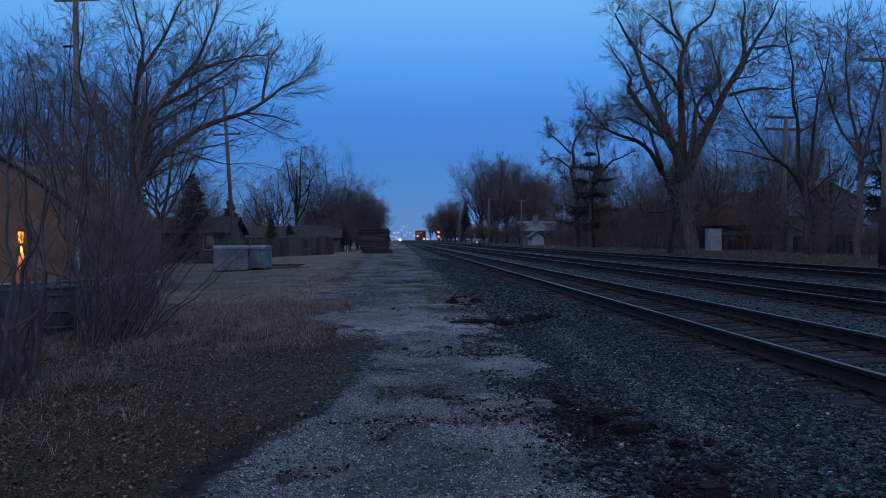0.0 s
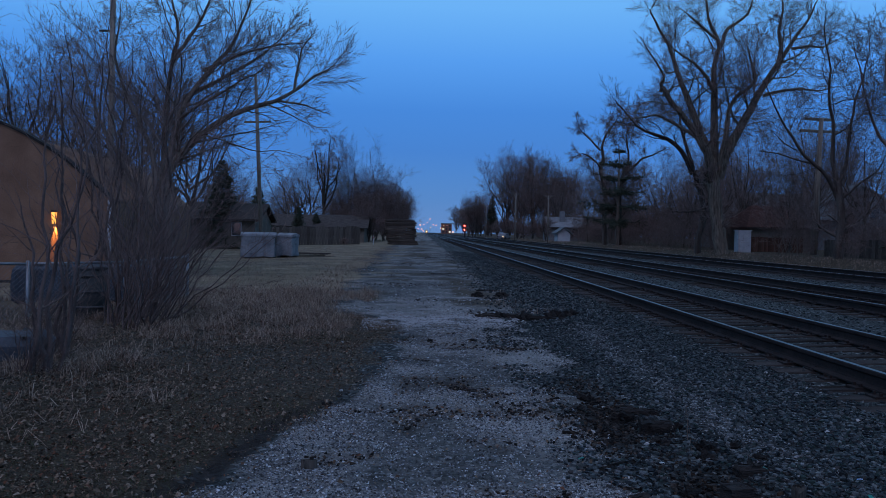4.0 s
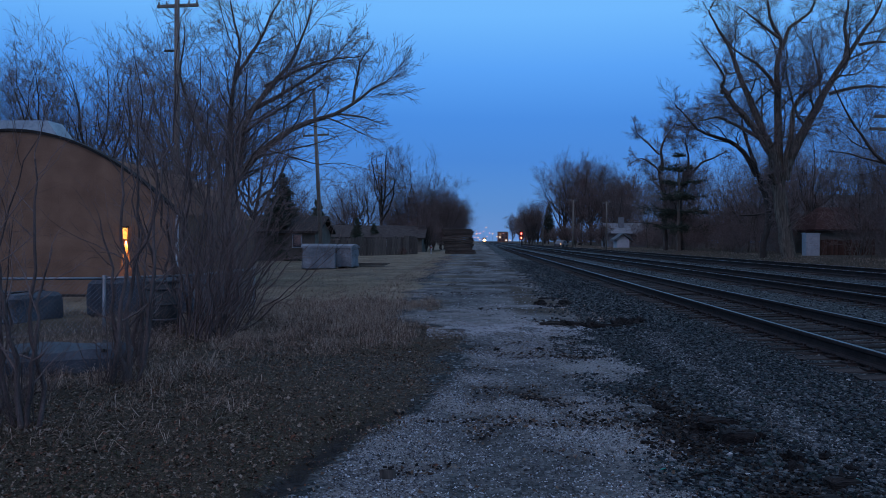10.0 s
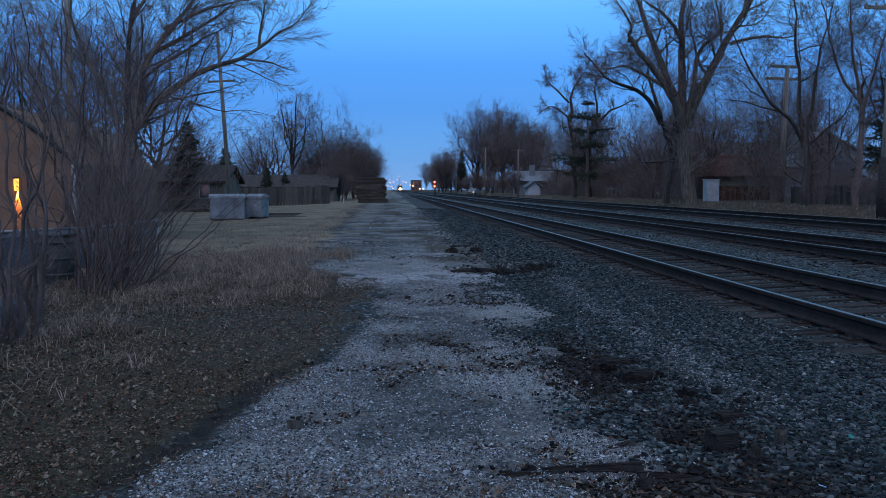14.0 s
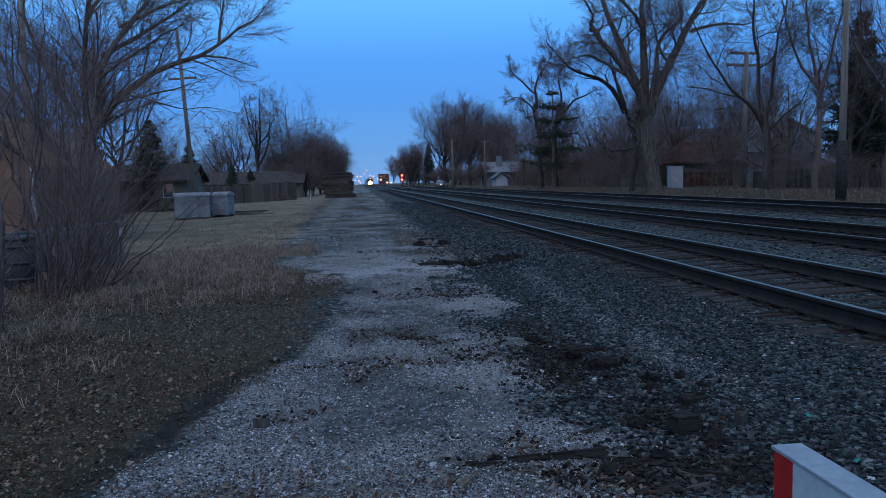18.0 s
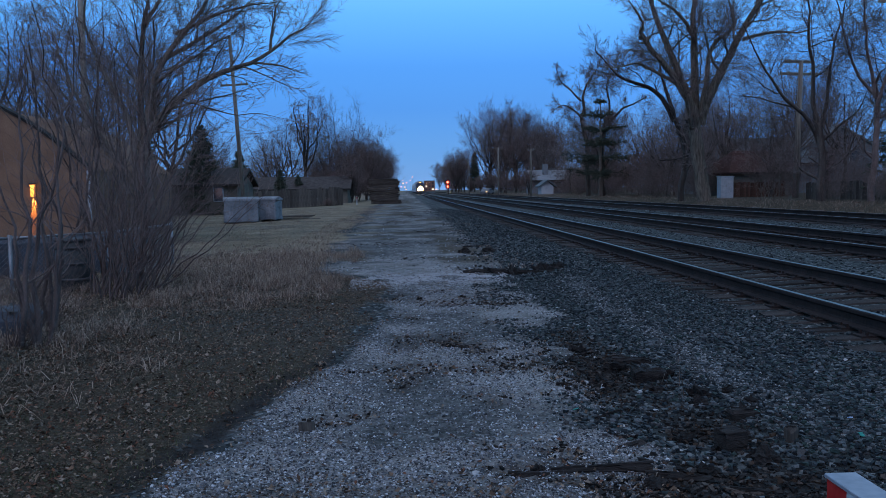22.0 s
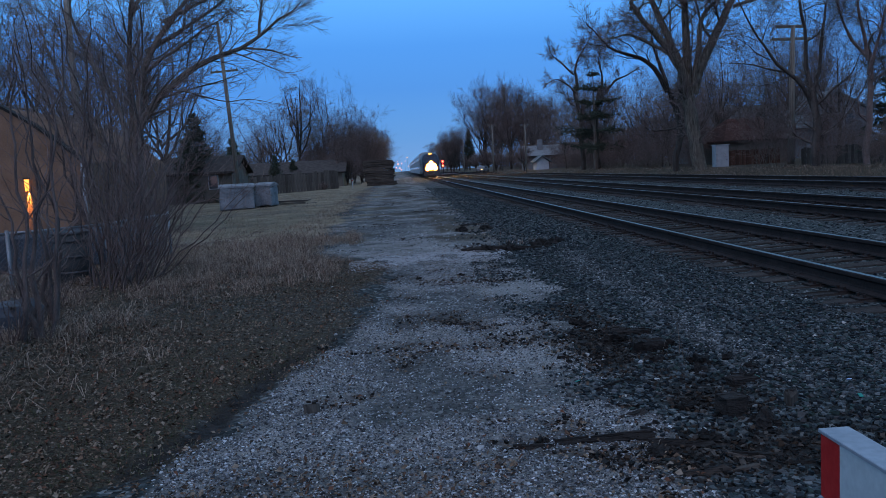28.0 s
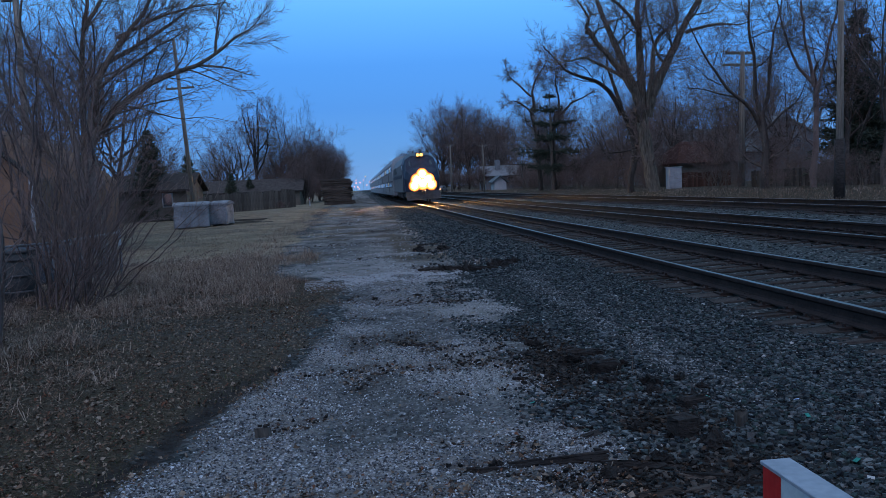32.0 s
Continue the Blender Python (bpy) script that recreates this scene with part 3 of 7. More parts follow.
def ground_material():
    m = bpy.data.materials.new("ground_of_gravel_soil_and_grass")
    m.use_nodes = True
    n, l = m.node_tree.nodes, m.node_tree.links
    b = n["Principled BSDF"]
    tc = n.new("ShaderNodeTexCoord")
    at = n.new("ShaderNodeAttribute")
    at.attribute_name = "zones"
    sp = n.new("ShaderNodeSeparateColor")
    l.new(at.outputs["Color"], sp.inputs[0])

    def noise_tex(scale, detail=6, rough_=0.6):
        t = n.new("ShaderNodeTexNoise")
        t.inputs["Scale"].default_value, t.inputs["Detail"].default_value, t.inputs["Roughness"].default_value = scale, detail, rough_
        l.new(tc.outputs["Object"], t.inputs["Vector"])
        return t.outputs["Fac"]

    def stones(scale):
        t = n.new("ShaderNodeTexVoronoi")
        t.inputs["Scale"].default_value = scale
        l.new(tc.outputs["Object"], t.inputs["Vector"])
        return t

    def colours(fac, stops):
        r = n.new("ShaderNodeValToRGB")
        r.color_ramp.elements[0].position, r.color_ramp.elements[0].color = stops[0][0], (*stops[0][1], 1)
        r.color_ramp.elements[1].position, r.color_ramp.elements[1].color = stops[-1][0], (*stops[-1][1], 1)
        for p, c in stops[1:-1]:
            r.color_ramp.elements.new(p).color = (*c, 1)
        l.new(fac, r.inputs[0])
        return r.outputs[0]

    def math_(op, a, c, clamp=False):
        q = n.new("ShaderNodeMath")
        q.operation, q.use_clamp = op, clamp
        for i, s in enumerate((a, c)):
            if isinstance(s, (int, float)):
                q.inputs[i].default_value = s
            else:
                l.new(s, q.inputs[i])
        return q.outputs[0]

    def mixed(f, a, c):
        q = n.new("ShaderNodeMix")
        q.data_type = "RGBA"
        l.new(f, q.inputs["Factor"])
        l.new(a, q.inputs["A"])
        l.new(c, q.inputs["B"])
        return q.outputs["Result"]

    v1, v2 = stones(26), stones(75)
    grey = n.new("ShaderNodeSeparateColor")
    l.new(v1.outputs["Color"], grey.inputs[0])
    grey2 = n.new("ShaderNodeSeparateColor")
    l.new(v2.outputs["Color"], grey2.inputs[0])
    ballast = colours(grey.outputs[0], [(0, (0.014, 0.016, 0.016)), (0.5, (0.036, 0.043, 0.043)), (0.85, (0.075, 0.083, 0.082)), (1, (0.22, 0.225, 0.22))])
    gravel = colours(grey2.outputs[0], [(0, (0.05, 0.05, 0.05)), (0.5, (0.12, 0.12, 0.117)), (1, (0.32, 0.315, 0.30))])
    fine = noise_tex(30)
    broad = noise_tex(1.3)
    dust = colours(fine, [(0.3, (0.10, 0.092, 0.085)), (0.7, (0.25, 0.233, 0.214))])
    gravel = mixed(math_("MULTIPLY", broad, 1.2, True), gravel, dust)
    stain = n.new("ShaderNodeMix")
    stain.data_type, stain.blend_type = "RGBA", "MULTIPLY"
    stain.inputs["Factor"].default_value = 1.0
    l.new(gravel, stain.inputs["A"])
    l.new(colours(noise_tex(0.9, 9, 0.68), [(0.34, (0.62, 0.62, 0.62)), (0.5, (1.15, 1.16, 1.18)), (0.66, (1.6, 1.62, 1.65))]), stain.inputs["B"])
    gravel = stain.outputs["Result"]
    grass = mixed(broad, colours(fine, [(0.34, (0.013, 0.012, 0.007)), (0.52, (0.05, 0.044, 0.027)), (0.7, (0.15, 0.12, 0.082))]),
                  colours(noise_tex(90), [(0.36, (0.022, 0.016, 0.012)), (0.64, (0.12, 0.09, 0.064))]))
    lawn = mixed(noise_tex(0.35, 5), colours(noise_tex(0.55, 8, 0.7), [(0.36, (0.075, 0.066, 0.038)), (0.5, (0.19, 0.15, 0.098)), (0.64, (0.36, 0.29, 0.20))]),
                 colours(noise_tex(5), [(0.3, (0.09, 0.076, 0.048)), (0.7, (0.27, 0.215, 0.15))]))
    grass = mixed(at.outputs["Alpha"], grass, lawn)
    soil = colours(noise_tex(14), [(0.3, (0.010, 0.0085, 0.008)), (0.7, (0.040, 0.034, 0.031))])
    wob = math_("SUBTRACT", noise_tex(7, 8, 0.7), 0.5)

    def edge(channel, gain=1.6):
        s = math_("ADD", sp.outputs[channel], math_("MULTIPLY", wob, 0.9))
        return math_("MULTIPLY", math_("SUBTRACT", s, 0.28), gain, True)

    col = mixed(edge(0), ballast, gravel)
    col = mixed(edge(1), col, grass)
    col = mixed(edge(2), col, soil)
    l.new(col, b.inputs["Base Color"])
    b.inputs["Roughness"].default_value = 0.95
    b.inputs["Specular IOR Level"].default_value = 0.08
    height = math_("ADD", math_("MULTIPLY", v1.outputs["Distance"], 0.8), math_("ADD", math_("MULTIPLY", v2.outputs["Distance"], 0.4), fine))
    bp = n.new("ShaderNodeBump")
    bp.inputs["Strength"].default_value, bp.inputs["Distance"].default_value = 0.9, 0.03
    l.new(height, bp.inputs["Height"])
    l.new(bp.outputs[0], b.inputs["Normal"])
    return m


def build_ground():
    xs = graded([(-3000, -300, 6), (-300, -60, 8), (-60, -12, 24), (-12, -6, 20), (-6, 4.2, 114), (4.2, 20, 64), (20, 60, 20), (60, 300, 8), (300, 3000, 6)])
    ys = graded([(-300, -20, 6), (-20, 2.4, 16), (2.4, 18, 174), (18, 50, 90), (50, 120, 60), (120, 400, 30), (400, 3500, 14)])
    X, Y = np.meshgrid(xs, ys)
    Z = ground_z(X, Y)
    near = ease((26 - Y) / 10) * ease((Y + 2) / 4)
    g, s, d = zones(X, Y)
    Z = Z + near * ((rough(X, Y, 2.3, 21) - 0.5) * 0.05 + (rough(X, Y, 7.0, 31) - 0.5) * 0.03 * (1 - 0.5 * g)) * ease((4.1 - X) / 0.4 + 0.2)
    Z = Z + 0.10 * ease((-X - 1.6) / 2.5) * ease((18 - Y) / 5) * (rough(X, Y, 0.7, 5) - 0.3) - 0.035 * d * near
    W, H = len(xs), len(ys)
    idx = np.arange(W * H).reshape(H, W)
    f = np.stack([idx[:-1, :-1], idx[:-1, 1:], idx[1:, 1:], idx[1:, :-1]], -1).reshape(-1, 4)
    ob = quads("ground", np.stack([X, Y, Z], -1).reshape(-1, 3), f, ground_material())
    tagged(ob, "gravel lane, leaf-strewn grass and dark track ballast", "ground", kind="structure")
    col = ob.data.color_attributes.new("zones", "FLOAT_COLOR", "POINT")
    col.data.foreach_set("color", np.stack([g, s, d, ease((Y - 13) / 6) * ease((-X - 0.5) / 1.5)], -1).astype(np.float32).ravel())
    return ob


ground = build_ground()


# --- tracks
def rail_mesh(y0, y1):
    """A worn rail with head, web and foot; the head's top is bright."""
    half = [(0.076, -0.186), (0.074, -0.172), (0.018, -0.152), (0.010, -0.13), (0.010, -0.065), (0.036, -0.045), (0.037, -0.012), (0.027, -0.002)]
    outline = [(-x, z) for x, z in half] + [(x, z) for x, z in half[::-1]]
    bm = bmesh.new()
    prism(bm, outline, y0, y1)
    for f in bm.faces:
        c = f.calc_center_median()
        f.material_index = 1 if f.normal.z > 0.9 and c.z > -0.02 else 0
    return bm


def track(name, xc, near_ties, label):
    m = Matrix.Translation((xc, 0, rail_z(xc))) @ pose(0, 0, 0, 0, -math.degrees(math.atan(TILT)), 0)
    root = thing(name, m, label, "railway track", "parallel tracks", "structure")
    for s in (-0.755, 0.755):
        r = part("rail", rail_mesh(-40, 1900), [RAIL_RUST, RAIL_TOP], root, "rusty steel rail with a polished top")
        r.location.x = s
    rng = np.random.default_rng(int(xc * 10))
    shapes = []
    for i in range(5):
        bm = boxed(0, 0, -0.40, 2.6, 0.225, 0.19, bevel=0.012)
        for v in bm.verts:
            v.co.z += rng.normal(0, 0.006)
            v.co.y += rng.normal(0, 0.006)
            v.co.x += rng.normal(0, 0.02)
        me = bpy.data.meshes.new("tie")
        bm.to_mesh(me)
        bm.free()
        me.materials.append(TIE_WOOD)
        shapes.append(me)
    plate = bpy.data.meshes.new("tie_plate")
    bm = bmesh.new()
    for s in (-0.755, 0.755):
        box(bm, s, 0, -0.208, 0.34, 0.19, 0.02)
        for k in (-0.1, 0.1):
            for q in (-0.06, 0.06):
                box(bm, s + k, q, -0.19, 0.025, 0.025, 0.035)
    bm.to_mesh(plate)
    bm.free()
    plate.materials.append(RAIL_RUST)
    y = 1.0
    far = []
    while y < 190:
        jit = rng.normal(0, 0.02)
        if y < near_ties:
            t = new("tie", shapes[rng.integers(5)])
            t.parent = root
            t.matrix_basis = pose(rng.normal(0, 0.03), y + jit, rng.normal(0, 0.006), 0, 0, rng.normal(0, 0.7))
            if y < 22:
                p = new("tie_plate", plate)
                p.parent = t
        else:
            far.append((rng.normal(0, 0.03), y + jit))
        y += 0.5
    vs, fs = [], []
    for i, (dx, yy) in enumerate(far):
        a, b, z0, z1 = 1.3, 0.11, -0.40, -0.21
        c = np.array([(sx * a + dx, sy * b + yy, z) for z in (z0, z1) for sx, sy in ((-1, -1), (1, -1), (1, 1), (-1, 1))])
        vs.append(c)
        fs.append(np.array([(4, 5, 6, 7), (0, 1, 5, 4), (1, 2, 6, 5), (2, 3, 7, 6), (3, 0, 4, 7)]) + 8 * i)
    if far:
        quads("far_ties", np.concatenate(vs), np.concatenate(fs), TIE_WOOD, root, smooth=False, kind="stuff")
    return root


TRACKS = [5.385, 9.39, 14.0]
track("track_1", TRACKS[0], 60, "near track with worn rails on old wooden ties")
track("track_2", TRACKS[1], 50, "middle track with worn rails on old wooden ties")
track("track_3", TRACKS[2], 45, "far track with worn rails on old wooden ties")


# --- the train
def locomotive():
    """A streamlined diesel, front at y = 0 facing -y."""
    t = thing("locomotive", Matrix(), "grey and blue passenger diesel locomotive with lit headlights", "locomotive")
    bm = bmesh.new()
    side = [(-1.50, 0.95), (-1.52, 3.3), (-1.25, 3.95), (-0.8, 4.25), (0.8, 4.25), (1.25, 3.95), (1.52, 3.3), (1.50, 0.95)]
    prism(bm, side, 2.9, 20.5)
    part("body", bm, TRAIN_GREY, t)
    bm = bmesh.new()
    rings = [(0.0, [(-1.0, 0.95), (-1.12, 1.9), (-0.95, 2.35), (-0.5, 2.55), (0.5, 2.55), (0.95, 2.35), (1.12, 1.9), (1.0, 0.95)]),
             (0.7, [(-1.42, 0.95), (-1.46, 2.1), (-1.3, 2.75), (-0.7, 2.95), (0.7, 2.95), (1.3, 2.75), (1.46, 2.1), (1.42, 0.95)]),
             (1.7, [(-1.48, 0.95), (-1.5, 3.1), (-1.22, 3.72), (-0.75, 3.98), (0.75, 3.98), (1.22, 3.72), (1.5, 3.1), (1.48, 0.95)]),
             (2.88, [(-1.50, 0.95), (-1.52, 3.3), (-1.25, 3.95), (-0.8, 4.25), (0.8, 4.25), (1.25, 3.95), (1.52, 3.3), (1.50, 0.95)])]
    rows = [[bm.verts.new((x, y, z)) for x, z in r] for y, r in rings]
    for a, b in zip(rows, rows[1:]):
        for i in range(8):
            bm.faces.new((a[i], a[(i + 1) % 8], b[(i + 1) % 8], b[i]))
    bm.faces.new(rows[0])
    bm.faces.new(rows[-1][::-1])
    bmesh.ops.recalc_face_normals(bm, faces=bm.faces)
    part("nose", bm, TRAIN_BLUE, t, "dark blue rounded nose")
    for s in (-0.52, 0.52):
        bm = boxed(s, 1.13, 3.0, 0.9, 0.06, 0.62, Matrix.Rotation(radians(-43), 4, "X"), 0.02)
        part("windscreen", bm, GLASS, t, "dark raked windscreen")
    top = part("headlight_housing", boxed(0, 1.62, 3.86, 0.62, 0.5, 0.36, bevel=0.05), TRAIN_BLUE, t)

    # each lens sits on two glowing discs that stand for its glare
    def lamp_unit(name, x, y, z, halo, lens, label):
        ring = part("lens_rim", rod(bmesh.new(), (x, y + 0.01, z), (x, y - 0.03, z), halo * 1.22, halo * 1.22, 30), GLARE_EDGE, t, "fainter amber disc painting the outer edge of the glare")
        part("glare_disc", rod(bmesh.new(), (x, y - 0.03, z), (x, y - 0.06, z), halo * 0.96, halo, 28), LAMP_GLARE, ring, "glowing amber disc painting the glare round a lamp")
        part(name, rod(bmesh.new(), (x, y - 0.06, z), (x, y - 0.11, z), lens, lens * 0.85, 18), HEADLAMP, ring, label)

    for s in (-0.15, 0.15):
        part("headlight", rod(bmesh.new(), (s, 1.38, 4.02), (s, 1.32, 4.02), 0.13, 0.13, 18), LAMP_GLARE, top, "bright warm sealed-beam headlight")
    lamp_unit("headlight", 0.0, -0.012, 2.38, 0.40, 0.22, "bright warm nose headlight")
    for s in (-0.46, 0.46):
        lamp_unit("headlight", s, -0.006, 1.92, 0.44, 0.24, "bright warm headlight")
    for s in (-0.70, 0.70):
        lamp_unit("ditch_light", s, 0.0, 1.46, 0.40, 0.22, "bright warm ditch light")
    # added lamp, there only to join the glare into one patch
    lamp_unit("headlight", 0.0, -0.018, 1.60, 0.46, 0.24, "added bright middle lamp that fills out the headlight glare")
    bm = bmesh.new()
    prism(bm, [(-1.4, 0.25), (-1.45, 0.93), (1.45, 0.93), (1.4, 0.25)], 0.05, 0.35)
    part("pilot", bm, STEEL_DARK, t, "black steel pilot plow")
    part("coupler", boxed(0, -0.3, 0.75, 0.28, 0.7, 0.25, bevel=0.03), STEEL_DARK, t)
    part("fuel_tank", boxed(0, 10.5, 0.35, 2.6, 4.5, 0.65, bevel=0.08), STEEL_DARK, t)
    for yc in (4.4, 16.6):
        bg = part("truck", boxed(0, yc, 0.45, 2.5, 3.6, 0.4, bevel=0.06), STEEL_DARK, t)
        for k in (-1.3, 1.3):
            for s in (-0.755, 0.755):
                part("wheel", rod(bmesh.new(), (s - 0.06, yc + k, 0.51), (s + 0.06, yc + k, 0.51), 0.51, 0.51, 20), STEEL_DARK, bg)
    for s in (-1.53, 1.53):
        part("stripe", boxed(s, 11.7, 2.2, 0.02, 17.2, 0.28), TRAIN_BLUE, t, "dark blue side stripe")
        part("side_window", boxed(s * 0.985, 2.2, 2.75, 0.06, 0.8, 0.55, bevel=0.02), GLASS, t)
        part("handrail", rod(bmesh.new(), (s * 1.02, 1.75, 1.2), (s * 1.02, 1.75, 2.6), 0.02, 0.02, 6), GALV, t)
        part("grille", boxed(s, 14.5, 2.7, 0.03, 4.5, 0.6), STEEL_DARK, t)
    for yy in (8.0, 14.0, 17.5):
        part("roof_fan", rod(bmesh.new(), (0, yy, 4.24), (0, yy, 4.36), 0.62, 0.58, 16), STEEL_DARK, t)
    part("horn", rod(bmesh.new(), (0.3, 4.0, 4.36), (0.3, 3.6, 4.38), 0.05, 0.1, 10), STEEL_DARK, t)
    return t


def passenger_car():
    t = thing("passenger_car", Matrix(), "stainless steel two-level passenger car with dark window bands", "train car", "cars of the train")
    side = [(-1.50, 0.55), (-1.55, 1.1), (-1.55, 4.0), (-1.35, 4.5), (-0.8, 4.75), (0.8, 4.75), (1.35, 4.5), (1.55, 4.0), (1.55, 1.1), (1.50, 0.55)]
    bm = bmesh.new()
    prism(bm, side, 0.3, 25.7)
    part("body", bm, TRAIN_SILVER, t)
    for s in (-1, 1):
        for z in (1.45, 3.12):
            part("window_band", boxed(s * 1.55, 13, z, 0.03, 23.0, 0.72), TRAIN_BLUE, t, "dark window band")
            for i in range(14):
                lit = (i * 5 + int(z)) % 9 == 0
                part("window", boxed(s * 1.565, 3.0 + i * 1.55, z + 0.1, 0.02, 1.15, 0.52, bevel=0.005), CARLIGHT if lit else GLASS, t, "lit window" if lit else "dark window")
        for z in (0.85, 1.1, 2.35, 2.6, 2.85):
            part("flute", boxed(s * 1.548, 13, z, 0.03, 25.0, 0.09), TRAIN_SILVER, t)
        part("door", boxed(s * 1.555, 13.0, 0.9, 0.04, 1.5, 2.1, bevel=0.02), TRAIN_GREY, t)
    for yc in (3.6, 22.4):
        bg = part("truck", boxed(0, yc, 0.35, 2.4, 2.9, 0.3, bevel=0.05), STEEL_DARK, t)
        for k in (-1.25, 1.25):
            for s in (-0.755, 0.755):
                part("wheel", rod(bmesh.new(), (s - 0.06, yc + k, 0.42), (s + 0.06, yc + k, 0.42), 0.42, 0.42, 16), STEEL_DARK, bg)
    part("underframe_box", boxed(0, 13, 0.25, 2.4, 7.0, 0.32, bevel=0.04), STEEL_DARK, t)
    part("gangway", boxed(0, 26.0, 0.9, 1.1, 0.55, 2.4, bevel=0.03), STEEL_DARK, t)
    part("roof_unit", boxed(0, 6, 4.74, 1.3, 3.5, 0.1, bevel=0.03), TRAIN_GREY, t)
    return t


loco = locomotive()
cars = [passenger_car()]
for i in range(6):
    cars.append(copy_thing(cars[0], Matrix()))
TRAIN_ROWS = [(0, 1300), (4, 1120), (7, 965), (11, 735), (13, 620), (15, 517), (18, 422), (20, 358), (22, 292), (24, 236), (25.5, 198), (28, 140), (29, 120), (30, 100), (31, 83), (32, 66.5)]


# --- the crossing gate beside the camera
def crossing_gate():
    root = thing("crossing_gate", Matrix(), "red and white striped crossing gate arm, lowered beside the track", "crossing gate")
    n = 16
    length = 6.63
    bm = bmesh.new()
    box(bm, 0, length / 2, -0.098, 0.034, length - 0.004, 0.092)
    core = part("arm_core", bm, ALU, root)
    part("top_flange", boxed(0.0, length / 2, -0.005, 0.046, length, 0.006, bevel=0.001), ALU, root, "dull grey aluminium top flange")
    part("bottom_flange", boxed(0.0, length / 2, -0.106, 0.046, length, 0.006, bevel=0.001), ALU, root)
    y, k, red = length - 0.003, 0, True
    while y > 0.8:
        d = 0.05 if k == 0 else 0.406
        for s in (-0.0185, 0.0185):
            part("red_stripe" if red else "white_stripe", boxed(s, y - d / 2, -0.0985, 0.003, d, 0.093), RED_SHEET if red else WHITE_SHEET, root, "red reflective stripe" if red else "white reflective stripe")
        y -= d
        k, red = k + 1, not red
    for yy in (length - 0.7, length - 3.2):
        lamp = part("arm_lamp", rod(bmesh.new(), (0, yy, 0.001), (0, yy, 0.11), 0.05, 0.05, 14), STEEL_DARK, root)
    part("counterweight", boxed(0, -0.9, -0.22, 0.12, 0.5, 0.3, bevel=0.02), STEEL_DARK, root)
    part("weight_arm", boxed(0, -0.35, -0.1, 0.06, 0.9, 0.1, bevel=0.01), ALU, root)
    mast = thing("gate_mast", pose(0.82, -5.6, 0), "grey steel crossing gate mast with its motor box", "crossing gate")
    part("mast_pole", rod(bmesh.new(), (0, 0, -0.05), (0, 0, 3.6), 0.065, 0.065, 14), GALV, mast)
    part("motor_box", boxed(0.0, 0, 0.75, 0.24, 0.5, 0.6, bevel=0.03), GALV, mast)
    part("base_plate", boxed(0, 0, -0.05, 0.5, 0.5, 0.1, bevel=0.02), GALV, mast)
    return root


gate = crossing_gate()
GATE_ROWS = [(0, 84), (8.6, 84), (9.6, 76), (11, 60), (12.5, 42), (14, 21), (14.8, 11.2), (15.3, 7.2), (15.5, 5.95), (16.0, 3.3), (16.5, 1.2), (17.0, -0.1), (17.5, 0.6), (18.2, 0.0), (25, 0.05), (32, 0.0)]


def put(ob, x, y, z=None, turn=0, scale=1.0, lean=(0, 0)):
    """Stands a thing on the ground."""
    if z is None:
        z = float(ground_z(x, y))
    ob.matrix_basis = pose(x, y, z - 0.03, lean[0], lean[1], turn) @ Matrix.Diagonal((scale, scale, scale, 1))
    return ob


def again(ob, x, y, turn=0, scale=1.0, label=""):
    z = float(ground_z(x, y))
    c = copy_thing(ob, Matrix())
    c.matrix_basis = pose(x, y, z - 0.03, 0, 0, turn) @ Matrix.Diagonal((scale, scale, scale, 1))
    return tagged(c, label)


# --- right side: the great cottonwood and the trees along the verge
GNARLED = [level(10, 0.28, (35, 75), (0.20, 0.42), 0.38, 9, 0.22, 0.04, 5),
           level(8, 0.12, (30, 65), (0.40, 0.75), 0.5, 6, 0.18, 0.03, 3),
           level(6, 0.12, (25, 55), (0.45, 0.85), 0.6, 4, 0.13, 0.02, 3),
           level(3, 0.15, (20, 45), (0.60, 1.0), 0.7, 2, 0.10, 0.01, 3)]


